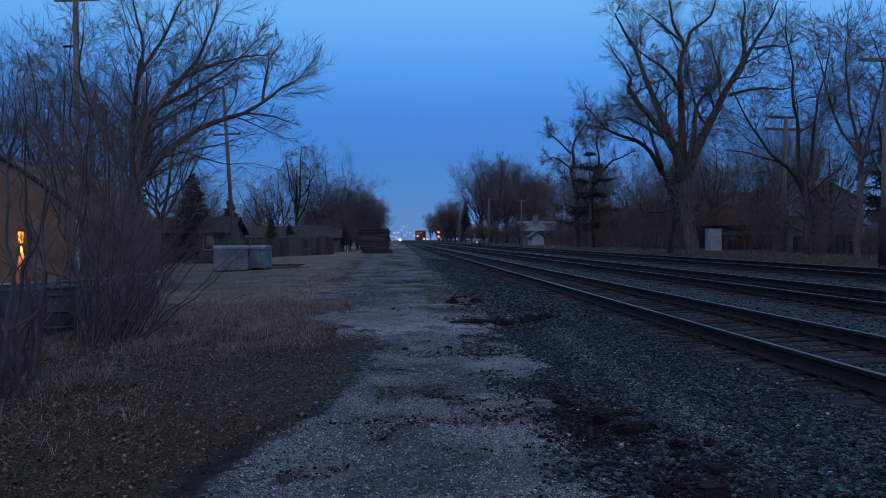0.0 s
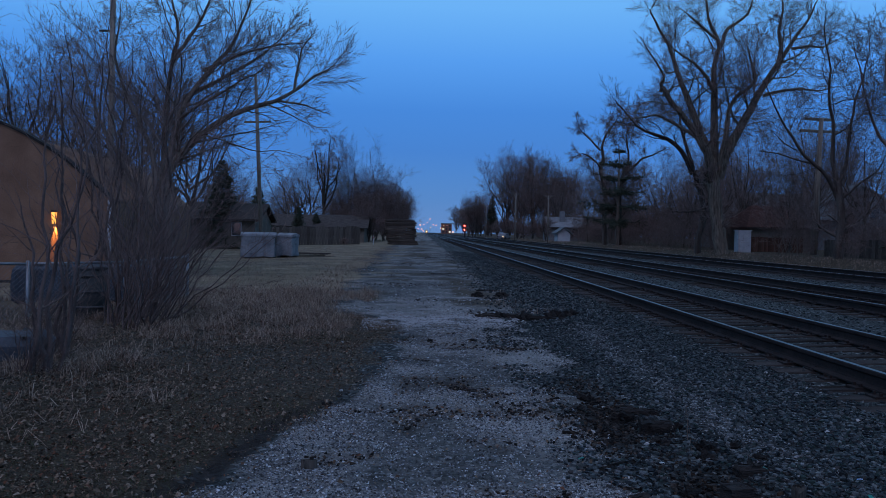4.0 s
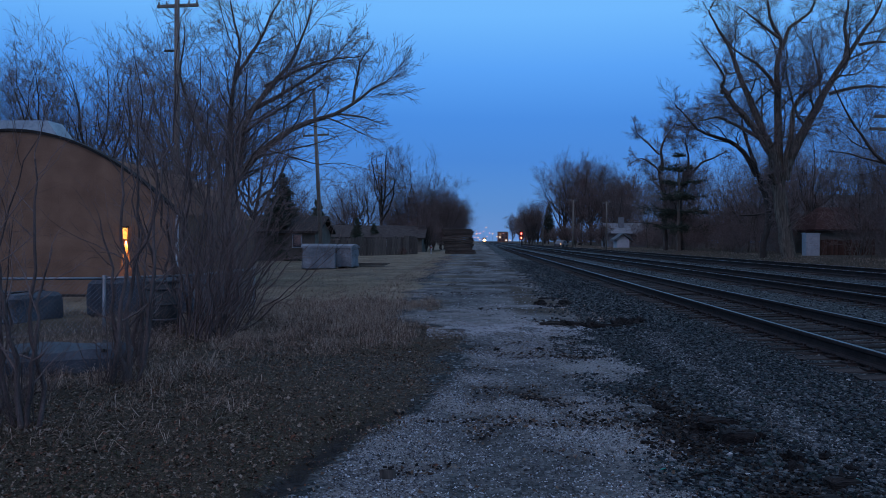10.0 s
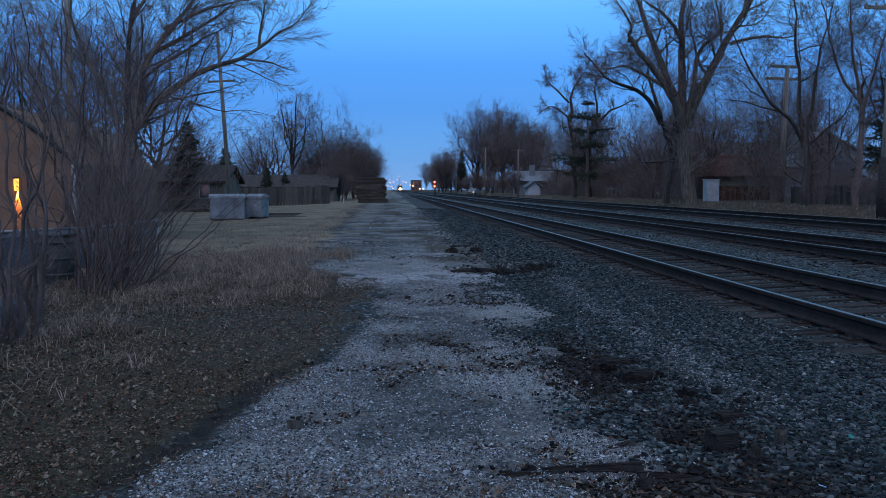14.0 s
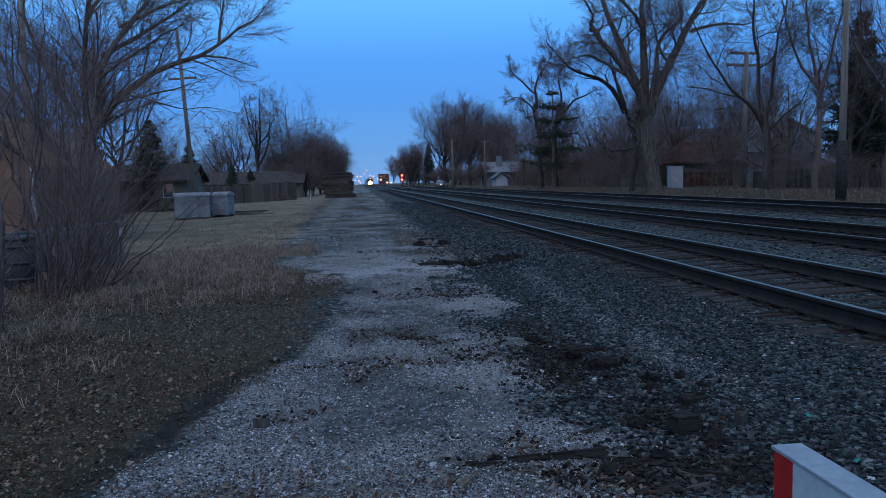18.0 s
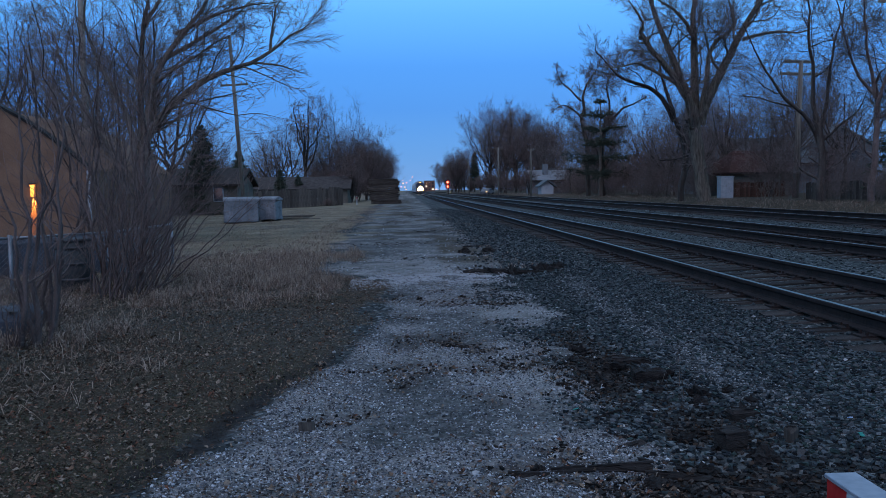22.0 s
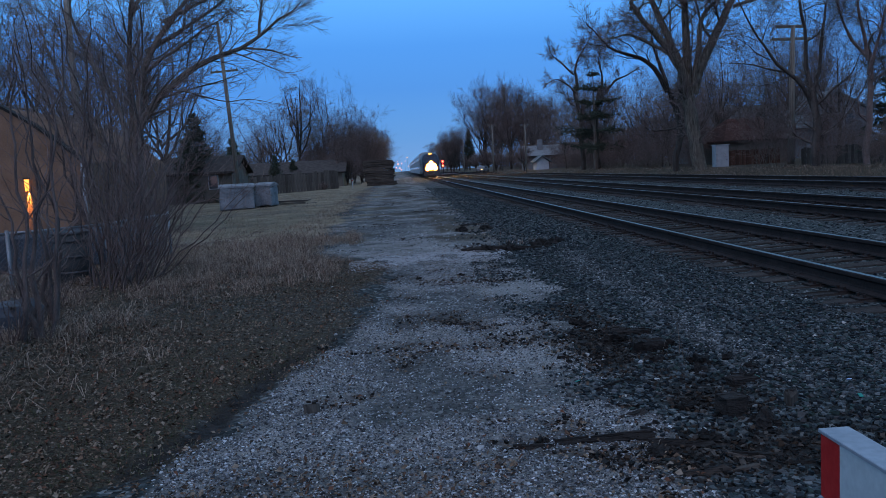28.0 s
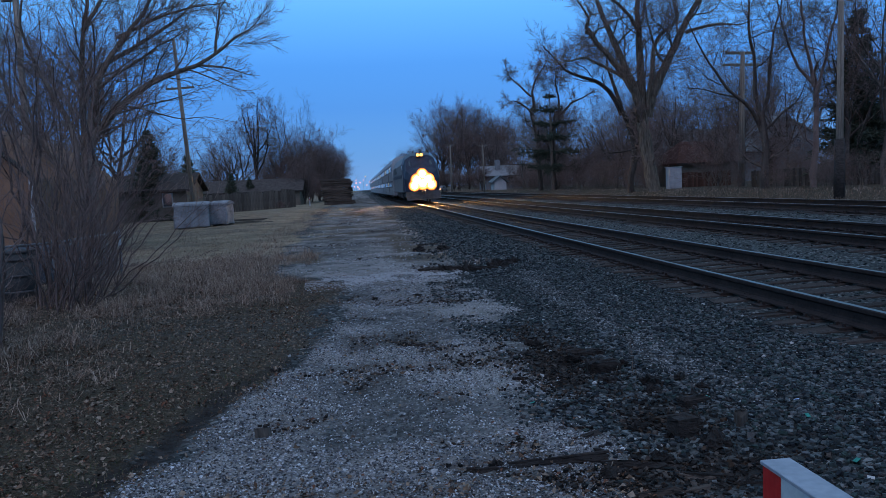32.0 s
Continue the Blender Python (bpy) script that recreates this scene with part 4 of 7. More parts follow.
def great_tree():
    rng = np.random.default_rng(11)
    s = [([(-0.1, 0, -0.2), (-0.3, 0, 1.0), (-0.41, 0, 2.2), (-0.63, 0, 4.0), (-0.8, 0, 5.4)], 0.43, 0.37),
         ([(-0.75, 0, 4.4), (-1.1, -0.2, 6.0), (-2.14, -0.5, 7.33), (-3.33, -0.8, 8.55), (-4.41, -1.0, 9.55), (-4.74, -1.0, 10.2)], 0.270, 0.148),
         ([(-4.70, -1.0, 10.1), (-4.55, -1.0, 11.1), (-5.2, -1.1, 12.0), (-5.9, -1.2, 12.9)], 0.096, 0.026),
         ([(-2.3, -0.5, 7.5), (-3.98, -0.9, 8.3), (-5.06, -1.3, 8.7), (-6.1, -1.5, 8.35), (-7.0, -1.6, 8.3)], 0.131, 0.026),
         ([(-0.85, 0.1, 5.0), (-1.6, 0.6, 7.77), (-2.25, 0.9, 9.32), (-2.9, 1.1, 10.86), (-3.44, 1.2, 12.3), (-3.88, 1.2, 13.4), (-4.53, 1.1, 14.1), (-4.86, 1.0, 15.0), (-5.4, 1.0, 15.7)], 0.313, 0.052),
         ([(-0.75, 0.1, 5.0), (-0.74, 0.3, 7.77), (-0.64, 0.4, 9.53), (-0.64, 0.5, 11.3), (-0.42, 0.5, 12.8), (-0.53, 0.4, 14.0), (-1.07, 0.4, 14.9), (-1.61, 0.4, 15.8), (-1.83, 0.3, 17.4)], 0.296, 0.044),
         ([(-0.47, 0.5, 13.4), (-0.1, 0.6, 14.6), (0.54, 0.8, 15.0), (1.4, 0.9, 15.7), (1.93, 0.9, 17.3)], 0.139, 0.035),
         ([(-0.68, 0.4, 10.1), (-1.5, 0.0, 11.3), (-2.47, -0.4, 12.1), (-3.34, -0.8, 12.4), (-4.4, -1.2, 12.9)], 0.157, 0.035),
         ([(-0.55, 0.5, 13.8), (-1.61, 0.2, 14.5), (-2.48, 0.0, 15.1), (-3.1, -0.1, 15.6)], 0.113, 0.026),
         ([(-0.6, -0.1, 5.0), (-0.2, -0.5, 7.77), (-0.27, -0.7, 9.5), (0.33, -0.9, 10.2), (1.29, -1.0, 10.7), (1.08, -1.2, 11.8), (0.71, -1.3, 12.9)], 0.226, 0.044),
         ([(-0.55, 0, 4.9), (0.0, -0.1, 6.5), (0.55, -0.1, 7.54), (1.4, -0.2, 9.08), (1.94, -0.3, 10.2), (2.68, -0.4, 11.3), (3.32, -0.5, 12.6), (3.96, -0.6, 13.5), (4.92, -0.6, 14.5), (5.6, -0.6, 15.8)], 0.357, 0.052),
         ([(2.95, -0.4, 12.0), (3.21, 0.2, 13.3), (3.11, 0.5, 14.4), (3.53, 0.6, 15.9), (3.3, 0.6, 17.0)], 0.165, 0.035),
         ([(2.1, -0.3, 10.2), (3.0, -0.9, 10.45), (3.9, -1.3, 10.5), (4.9, -1.6, 10.3), (5.9, -1.7, 10.6)], 0.113, 0.022),
         ([(3.75, -0.5, 13.2), (4.6, -0.8, 13.3), (5.5, -1.0, 13.2), (6.5, -1.2, 13.8)], 0.104, 0.022)]
    return bare_tree(rng, s, GNARLED, "huge old bare cottonwood with thick forking limbs", BARK_OLD, TWIG, name="cottonwood_tree", wood_sides=18, least=0.007, kink=0.0045, k=19, ridge=0.07)


put(great_tree(), 19.5, 51.0)


def set_tree(seed, limbs, label, bark=None, twig=None, levels=None, least=0.0075, name="bare_tree", kink=0.008, ridge=0.04):
    """A tree whose main limbs stand as they do in the place."""
    lv = levels or [level(9, 0.25, (30, 70), (0.22, 0.45), 0.42, 7, 0.2, 0.06, 4),
                    level(7, 0.15, (28, 65), (0.35, 0.7), 0.5, 4, 0.2, 0.05, 3),
                    level(5, 0.15, (25, 60), (0.45, 0.85), 0.65, 2, 0.16, 0.03, 3),
                    level(2, 0.2, (20, 60), (0.5, 0.9), 0.8, 1, 0.15, 0.02, 3)]
    return bare_tree(np.random.default_rng(seed), limbs, lv, label, bark or BARK_DARK, twig or TWIG, name=name, wood_sides=10, least=least, kink=kink, k=13, ridge=ridge)


put(set_tree(61, [([(0, 0, -0.2), (0.04, 0, 2.0), (0.09, 0, 3.9), (-0.5, 0, 5.6)], 0.21, 0.16),
                  ([(-0.5, 0, 5.5), (-1.54, -0.4, 7.3), (-2.34, -0.6, 7.8), (-3.5, -0.8, 8.0), (-4.9, -1.0, 8.5), (-5.8, -1.1, 9.8)], 0.2, 0.04),
                  ([(-0.46, 0, 5.5), (-0.97, 0.4, 7.6), (-1.31, 0.6, 9.0), (-0.97, 0.8, 10.2)], 0.17, 0.04),
                  ([(0.0, 0, 4.0), (0.9, 0.6, 6.0), (1.6, 0.9, 8.0), (1.9, 1.0, 9.6)], 0.14, 0.03)],
             "dark bare tree with ivy-like growth on its crooked trunk", least=0.007), 19.0, 54.5)
put(set_tree(62, [([(0, 0, -0.2), (-0.04, 0, 1.4), (-0.09, 0, 2.7), (-0.22, 0, 3.8)], 0.21, 0.15),
                  ([(-0.22, 0, 3.7), (-0.33, 0.1, 5.0), (-0.37, 0.1, 6.2), (-0.52, 0.2, 8.0), (-0.7, 0.2, 9.7), (-0.83, 0.2, 11.6)], 0.13, 0.025),
                  ([(-0.13, 0, 3.0), (-0.93, -0.3, 4.3), (-1.95, -0.6, 4.95), (-2.97, -0.8, 6.0), (-3.9, -0.9, 7.2), (-4.5, -0.9, 8.6)], 0.12, 0.02),
                  ([(-1.6, -0.5, 4.75), (-2.8, -0.9, 4.9), (-3.9, -1.1, 5.2), (-4.7, -1.2, 5.2)], 0.06, 0.015),
                  ([(-0.19, 0, 3.5), (0.38, 0.2, 5.2), (0.66, 0.3, 6.75), (0.93, 0.4, 8.3), (1.5, 0.4, 9.7), (1.8, 0.4, 11.2)], 0.11, 0.02),
                  ([(-0.04, 0, 3.0), (0.75, -0.4, 3.9), (1.5, -0.6, 4.6), (1.9, -0.6, 5.8)], 0.07, 0.015)],
             "bare tree with a crooked low limb near the far track"), 21.19, 40.0)
put(set_tree(63, [([(0, 0, -0.2), (0.04, 0, 1.97), (0.12, 0, 3.96), (-0.06, 0, 5.2)], 0.16, 0.12),
                  ([(-0.06, 0, 5.1), (-0.94, 0.2, 6.4), (-1.46, 0.3, 7.9), (-1.9, 0.3, 10.0)], 0.08, 0.018),
                  ([(0.08, 0, 4.2), (0.28, -0.2, 6.3), (0.88, -0.3, 7.9), (1.2, -0.3, 10.2)], 0.09, 0.018),
                  ([(0.03, 0, 4.9), (-0.5, 0, 6.9), (-0.6, 0, 8.9), (-0.43, 0, 11.0)], 0.09, 0.018)],
             "slender bare tree with steep forked limbs", TWIG_RED), 22.1, 37.0)
put(set_tree(64, [([(0, 0, -0.3), (0, 0, 3.5), (-0.07, 0, 6.4), (-0.44, 0, 8.55)], 0.26, 0.2),
                  ([(-0.44, 0, 8.5), (-0.76, 0, 10.4), (-0.52, 0, 11.9), (0.33, 0, 12.9), (0.94, 0, 14.2)], 0.18, 0.03),
                  ([(-0.39, 0, 8.1), (-1.74, -0.3, 9.4), (-2.84, -0.5, 9.8), (-3.8, -0.6, 9.3)], 0.12, 0.03),
                  ([(-0.7, 0, 10.2), (-1.86, 0.3, 11.4), (-2.85, 0.5, 12.4), (-3.1, 0.6, 13.6)], 0.12, 0.03)],
             "bare tree with crooked limbs beside a pine", levels=GNARLED, least=0.01), 19.78, 86.0)
put(set_tree(65, [([(0, 0, -0.3), (-0.08, 0, 3.9), (0.22, 0, 6.3), (0.81, 0, 8.0)], 0.27, 0.2),
                  ([(0.81, 0, 7.9), (1.76, -0.2, 9.2), (2.95, -0.4, 9.5), (4.2, -0.5, 10.2)], 0.15, 0.03),
                  ([(0.58, 0, 7.4), (0.81, 0.3, 9.9), (0.33, 0.4, 11.6), (1.04, 0.4, 13.4)], 0.15, 0.03)],
             "leaning bare tree behind a pine", levels=GNARLED, least=0.01), 20.98, 84.0)


def tall_tree(seed, height, spread, trunk, radius, forks, label, twig=None, levels=None, name="bare_tree", least=0.007):
    rng = np.random.default_rng(seed)
    lv = levels or [level(9, 0.12, (28, 65), (0.28, 0.52), 0.42, 6, 0.2, 0.06, 4),
                    level(6, 0.15, (25, 60), (0.4, 0.75), 0.5, 4, 0.2, 0.05, 3),
                    level(4, 0.15, (25, 60), (0.5, 0.95), 0.65, 2, 0.16, 0.03, 3)]
    return bare_tree(rng, forked(rng, height, spread, trunk, radius, forks), lv, label, BARK_DARK, twig or TWIG, name=name, least=least, kink=0.018)


DENSE = [level(9, 0.12, (25, 65), (0.28, 0.5), 0.5, 4, 0.2, 0.06, 4),
         level(6, 0.12, (25, 60), (0.4, 0.7), 0.6, 3, 0.2, 0.04, 3), level(4, 0.15, (25, 60), (0.5, 0.85), 0.8, 1, 0.15, 0.02, 3)]
A = tall_tree(21, 13.0, 4.8, 3.2, 0.17, 6, "tall bare maple with fine twigs", least=0.009)
put(A, 28.0, 69.0, turn=300, scale=0.8)
B = tall_tree(22, 14.0, 3.8, 4.0, 0.15, 5, "slender bare tree with upright limbs", TWIG_RED, least=0.008)
put(B, 24.0, 34.5, turn=10, scale=0.92)
C = tall_tree(23, 11.0, 5.2, 2.6, 0.18, 8, "bare tree with a round twiggy crown", TWIG_RED, DENSE, least=0.009)
put(C, 33.5, 60.0, turn=200, scale=0.8)
for x, y, k, a, s in ((29.5, 74.0, "C", 60, 0.78), (35.0, 72.0, "A", 10, 0.8), (26.5, 76.0, "A", 200, 0.72), (31.0, 80.0, "C", 260, 0.85), (22.8, 69.0, "C", 80, 0.62), (38.0, 78.0, "C", 330, 0.85), (31.0, 46.0, "A", 60, 0.8), (24.6, 38.0, "A", 250, 0.75), (30.5, 40.0, "C", 140, 0.7), (26.0, 56.0, "C", 150, 0.5),
                      (23.5, 64.0, "C", 310, 0.55), (33.0, 76.0, "C", 100, 0.8), (24.5, 72.0, "C", 20, 0.6), (33.0, 66.0, "B", 15, 0.8),
                      (25.0, 80.0, "C", 10, 0.7), (28.0, 92.0, "A", 100, 0.7), (24, 98, "C", 40, 0.75), (22.5, 108, "A", 200, 0.66), (28, 110, "A", 20, 0.85), (30, 135, "B", 70, 0.9), (25, 145, "A", 300, 0.9)):
    again({"A": A, "B": B, "C": C}[k], x, y, a, s)
# dense far stand
D = tall_tree(24, 18.5, 5.6, 2.6, 0.30, 16, "dense bare tree in a far stand", TWIG_RED, [level(10, 0.2, (20, 55), (0.26, 0.46), 0.5, 4, 0.18, 0.07, 4),
              level(7, 0.15, (25, 55), (0.4, 0.65), 0.65, 2, 0.16, 0.06, 3), level(4, 0.2, (25, 55), (0.5, 0.8), 0.9, 1, 0.14, 0.04, 3)], least=0.014)
put(D, 20.0, 190.0)
for x, y, a, s in ((23, 186, 50, 1.0), (26.5, 192, 120, 1.0), (30.5, 196, 200, 0.92), (34, 190, 290, 0.84), (16.8, 258, 20, 0.68), (38, 200, 330, 0.8), (24.5, 178, 10, 0.72), (29, 176, 80, 0.7)):
    again(D, x, y, a, s)
spruce = conifer(np.random.default_rng(31), 11.0, 2.6, "dark green spruce standing among bare trees", arms=11, gap=0.7)
put(spruce, 22.6, 262.0, scale=1.2)
pine = conifer(np.random.default_rng(32), 10.2, 4.4, "dark pine with open drooping boughs", "pine_tree", 0.24, 3.4, arms=16, uneven=0.6, jitter=0.03)
put(pine, 20.0, 81.5)
big_spruce = conifer(np.random.default_rng(33), 9.3, 2.5, "large dark spruce beside a house", first=0.04, gap=0.75, arms=12)
put(big_spruce, 26.4, 40.0)


# --- left side
def leaning_tree():
    rng = np.random.default_rng(41)
    s = [([(0.1, 0, -0.1), (0.0, 0.1, 0.9), (-0.15, 0.1, 1.9)], 0.27, 0.22),
         ([(-0.15, 0.1, 1.8), (-0.06, 0.0, 3.4), (0.65, -0.2, 4.2), (1.37, -0.3, 4.84), (2.08, -0.4, 5.26), (2.79, -0.4, 5.54), (3.5, -0.4, 5.68), (4.07, -0.4, 6.03), (4.49, -0.3, 6.5), (5.05, -0.3, 6.75)], 0.16, 0.022),
         ([(4.07, -0.4, 6.0), (4.21, -0.5, 6.74), (4.34, -0.6, 7.3), (4.7, -0.6, 7.8)], 0.05, 0.012),
         ([(3.55, -0.4, 5.68), (4.4, -0.2, 5.6), (5.0, 0.0, 5.4)], 0.04, 0.01),
         ([(-0.15, 0.1, 1.8), (-0.2, 0.2, 4.0), (0.35, 0.3, 5.9), (1.07, 0.3, 6.75), (1.78, 0.3, 7.6), (2.2, 0.2, 8.4), (2.4, 0.2, 9.2)], 0.16, 0.022),
         ([(0.35, 0.3, 5.8), (1.21, 0.5, 6.33), (2.21, 0.6, 7.0), (3.1, 0.6, 7.7), (3.6, 0.6, 8.2)], 0.09, 0.015),
         ([(-0.2, 0.1, 1.8), (-0.35, 0.4, 4.0), (-0.16, 0.6, 6.6), (0.12, 0.6, 8.0), (-0.11, 0.5, 9.2), (-0.26, 0.5, 9.9)], 0.14, 0.02),
         ([(-0.12, 0.6, 7.0), (0.77, 0.5, 8.3), (1.19, 0.5, 9.2), (1.6, 0.4, 9.8)], 0.07, 0.015),
         ([(-0.2, 0.0, 1.8), (-0.5, -0.1, 4.2), (-1.09, -0.3, 5.4), (-1.68, -0.3, 6.7), (-1.5, -0.3, 8.2)], 0.11, 0.018),
         ([(1.0, 0.3, 6.7), (2.4, 0.0, 7.2), (3.5, -0.2, 7.45), (4.3, -0.3, 7.5)], 0.06, 0.012),
         ([(-0.2, 0.0, 1.7), (-1.6, 0.4, 3.6), (-2.6, 0.7, 5.2), (-3.1, 0.8, 7.0)], 0.085, 0.02),
         ([(0.1, 0.2, 5.0), (1.3, -0.4, 5.6), (2.4, -0.7, 6.2), (3.3, -0.9, 6.6)], 0.06, 0.012)]
    lv = [level(20, 0.16, (28, 62), (0.18, 0.40), 0.40, 8, 0.11, 0.04, 4), level(9, 0.12, (25, 55), (0.38, 0.70), 0.5, 5, 0.10, 0.02, 3),
          level(8, 0.12, (20, 48), (0.42, 0.75), 0.6, 3, 0.08, 0.0, 3)]
    return bare_tree(rng, s, lv, "bare spreading willow with a long limb leaning over the lawn", BARK, TWIG, name="willow_tree", wood_sides=12, least=0.005, kink=0.004, k=17, ridge=0.06)


put(leaning_tree(), -8.2, 26.0)
BLOB = [level(8, 0.2, (25, 60), (0.28, 0.48), 0.45, 5, 0.2, 0.07, 4),
        level(6, 0.15, (25, 60), (0.4, 0.7), 0.6, 3, 0.2, 0.06, 3), level(5, 0.4, (25, 65), (0.4, 0.75), 0.8, 1, 0.18, 0.05, 3)]
F = tall_tree(26, 9.8, 3.4, 2.4, 0.15, 8, "bare tree behind the hall with budding twig ends", TWIG, BLOB, least=0.007)
put(F, -25.0, 42.0, turn=80, scale=1.1)
for x, y, a, s in ((-21.6, 43.0, 10, 1.08), (-18.4, 41.0, 150, 1.05), (-15.6, 40.0, 230, 1.06), (-29.0, 45.0, 310, 1.15), (-13.0, 45.0, 60, 1.0), (-23.4, 46.0, 100, 1.15), (-17.0, 46.0, 200, 1.1)):
    again(F, x, y, a, s)
W = tall_tree(27, 14.5, 3.0, 4.6, 0.28, 7, "tall willow with dense hanging twigs", TWIG, [level(10, 0.3, (35, 80), (0.16, 0.32), 0.42, 5, 0.2, -0.05, 4),
              level(7, 0.15, (25, 70), (0.4, 0.7), 0.6, 4, 0.16, -0.3, 3), level(4, 0.15, (20, 60), (0.6, 0.95), 0.8, 2, 0.12, -0.35, 3)], name="willow_tree", least=0.014)
put(W, -13.6, 110.0)
again(A, -9.0, 114.0, 60, 1.0)
for x, y, a, s in ((-16.4, 112.0, 170, 0.95), (-11.0, 118.0, 250, 0.95), (-7.4, 120.0, 200, 0.9), (-5.0, 117.0, 300, 0.7), (-4.2, 126.0, 45, 0.62), (-19.0, 116.0, 120, 0.9)):
    again(C, x, y, a, s)
E1 = tall_tree(25, 8.4, 2.6, 0.7, 0.14, 14, "dense bare hedge tree by the lane", TWIG_RED, DENSE, name="hedge_tree", least=0.01)
put(E1, -5.6, 119.0)
for x, y, a, s in ((16.6, 262, 10, 1.45), (19.4, 268, 120, 1.5), (18.0, 274, 200, 1.4)):
    again(E1, x, y, a, s, "dense round-headed bare tree far along the track")
for x, y, s in ((-6.4, 104, 0.45), (-5.4, 108, 0.4), (-7.6, 103.5, 0.45), (-4.7, 112, 0.5), (-8.8, 104.5, 0.45), (-10.2, 105, 0.5), (-12, 106, 0.5), (-14, 106, 0.5)):
    again(E1, x, y, 37 * x, s)
for x, y, a, s in ((-7.4, 108, 40, 0.95), (-5.0, 126, 80, 1.0), (-3.9, 146, 200, 0.95), (-9.6, 112, 240, 0.8), (-5.2, 160, 300, 1.0), (-5.4, 185, 20, 0.9), (-12.0, 120, 70, 0.9), (-6.6, 98, 190, 0.62), (-4.6, 135, 110, 0.95), (-6.8, 116, 150, 0.9)):
    again(E1, x, y, a, s)
left_spruce = conifer(np.random.default_rng(34), 6.6, 2.0, "dark spruce behind the shed", first=0.03, gap=0.7, arms=10)
put(left_spruce, -15.0, 60.0)
again(left_spruce, -13.5, 66.0, 90, 0.75)
again(left_spruce, -14.2, 92.0, 40, 0.62)
again(left_spruce, -12.6, 95.0, 130, 0.55)
again(left_spruce, -17.8, 56.0, 200, 0.9)


def shrub(seed, stems, height, spread, radius, label, twig=None, name="shrub", base=0.35, lean=(0, 0), levels=None, kink=0.014, bark=None, least=0.0024, low=0.5):
    """Many thin stems from one root."""
    rng = np.random.default_rng(seed)
    s = []
    for i in range(stems):
        a = rng.random() * 2 * np.pi
        d = np.array([np.cos(a), np.sin(a), 0]) * spread * rng.uniform(0.15, 1.0) + np.array([lean[0], lean[1], 0]) * rng.uniform(0.3, 1.3)
        h = height * rng.uniform(low, 1.0)
        p0 = np.array([rng.normal(0, base), rng.normal(0, base), -0.05])
        s.append(([tuple(p0), tuple(p0 + d * 0.3 + UP * h * 0.35), tuple(p0 + d * 0.62 + UP * h * 0.7), tuple(p0 + d + UP * h)], radius * rng.uniform(0.45, 1.0), radius * 0.16))
    lv = levels or [level(9, 0.15, (20, 60), (0.25, 0.55), 0.45, 5, 0.2, 0.06, 4), level(6, 0.15, (20, 60), (0.35, 0.7), 0.5, 4, 0.2, 0.03, 3),
                    level(4, 0.15, (20, 60), (0.4, 0.8), 0.6, 2, 0.16, 0.02, 3)]
    return bare_tree(rng, s, lv, label, bark or BARK, twig or TWIG, "shrub", "thicket by the lane", name, 7, least, kink, 13)


SAPLING = [level(7, 0.15, (25, 55), (0.18, 0.42), 0.5, 6, 0.13, 0.08, 4), level(4, 0.15, (25, 55), (0.35, 0.7), 0.55, 3, 0.15, 0.06, 3), level(2, 0.25, (20, 50), (0.4, 0.8), 0.7, 1, 0.12, 0.04, 3)]
S1 = shrub(51, 5, 5.0, 1.9, 0.036, "clump of tall bare saplings growing from one root", TWIG_RED, base=0.25, bark=BARK_SHOOT, levels=SAPLING, kink=0.018)
put(S1, -4.9, 13.6)
S2 = shrub(52, 4, 4.6, 1.0, 0.062, "close group of crooked bare young trunks with side shoots", TWIG_RED, base=0.10, lean=(0.2, 0.1), bark=BARK_SHOOT, levels=[level(6, 0.25, (25, 55), (0.2, 0.45), 0.5, 6, 0.13, 0.07, 4), level(3, 0.2, (22, 50), (0.35, 0.7), 0.55, 4, 0.13, 0.05, 3)], kink=0.016)
put(S2, -3.65, 7.9, scale=0.72)
S3 = shrub(53, 20, 2.5, 1.6, 0.017, "bare bush with many stems fanning from its root", TWIG_RED, lean=(0.45, 0), base=0.16, low=0.3, bark=BARK_SHOOT, levels=[level(6, 0.2, (20, 55), (0.25, 0.5), 0.5, 5, 0.15, 0.06, 4), level(3, 0.2, (20, 50), (0.35, 0.65), 0.6, 3, 0.15, 0.04, 3)])
put(S3, -4.05, 12.5)
S4 = shrub(54, 5, 4.2, 1.3, 0.026, "bare saplings with buds on long shoots", TWIG_RED, base=0.25, bark=BARK_SHOOT, levels=SAPLING, kink=0.014)
put(S4, -4.6, 13.0)
for ob, x, y, a, s, t in ((S2, -3.55, 6.05, 140, 0.6, "crooked bare young trunks beside the fence"), (S4, -4.1, 6.5, 70, 0.62, ""), (S3, -3.8, 7.9, 20, 0.42, ""), (S3, -4.05, 11.7, 10, 1.0, "fan of arching bare shoots at the thicket's edge"), (S3, -4.5, 12.3, 40, 0.95, ""), (S3, -3.65, 6.1, 200, 0.42, ""), (S3, -4.15, 6.7, 90, 0.4, ""), (S3, -4.0, 8.9, 300, 0.45, ""), (S2, -3.85, 8.8, 250, 0.66, "crooked bare trunks standing in dry grass"),
                          (S1, -5.4, 17.5, 200, 1.1, ""), (S1, -7.2, 19.0, 320, 1.2, ""), 
                          (S2, -5.2, 15.2, 300, 1.1, "tall bare saplings with dark bark"), (S1, -9.4, 27.5, 220, 1.4, "")):
    again(ob, x, y, a, s, t)
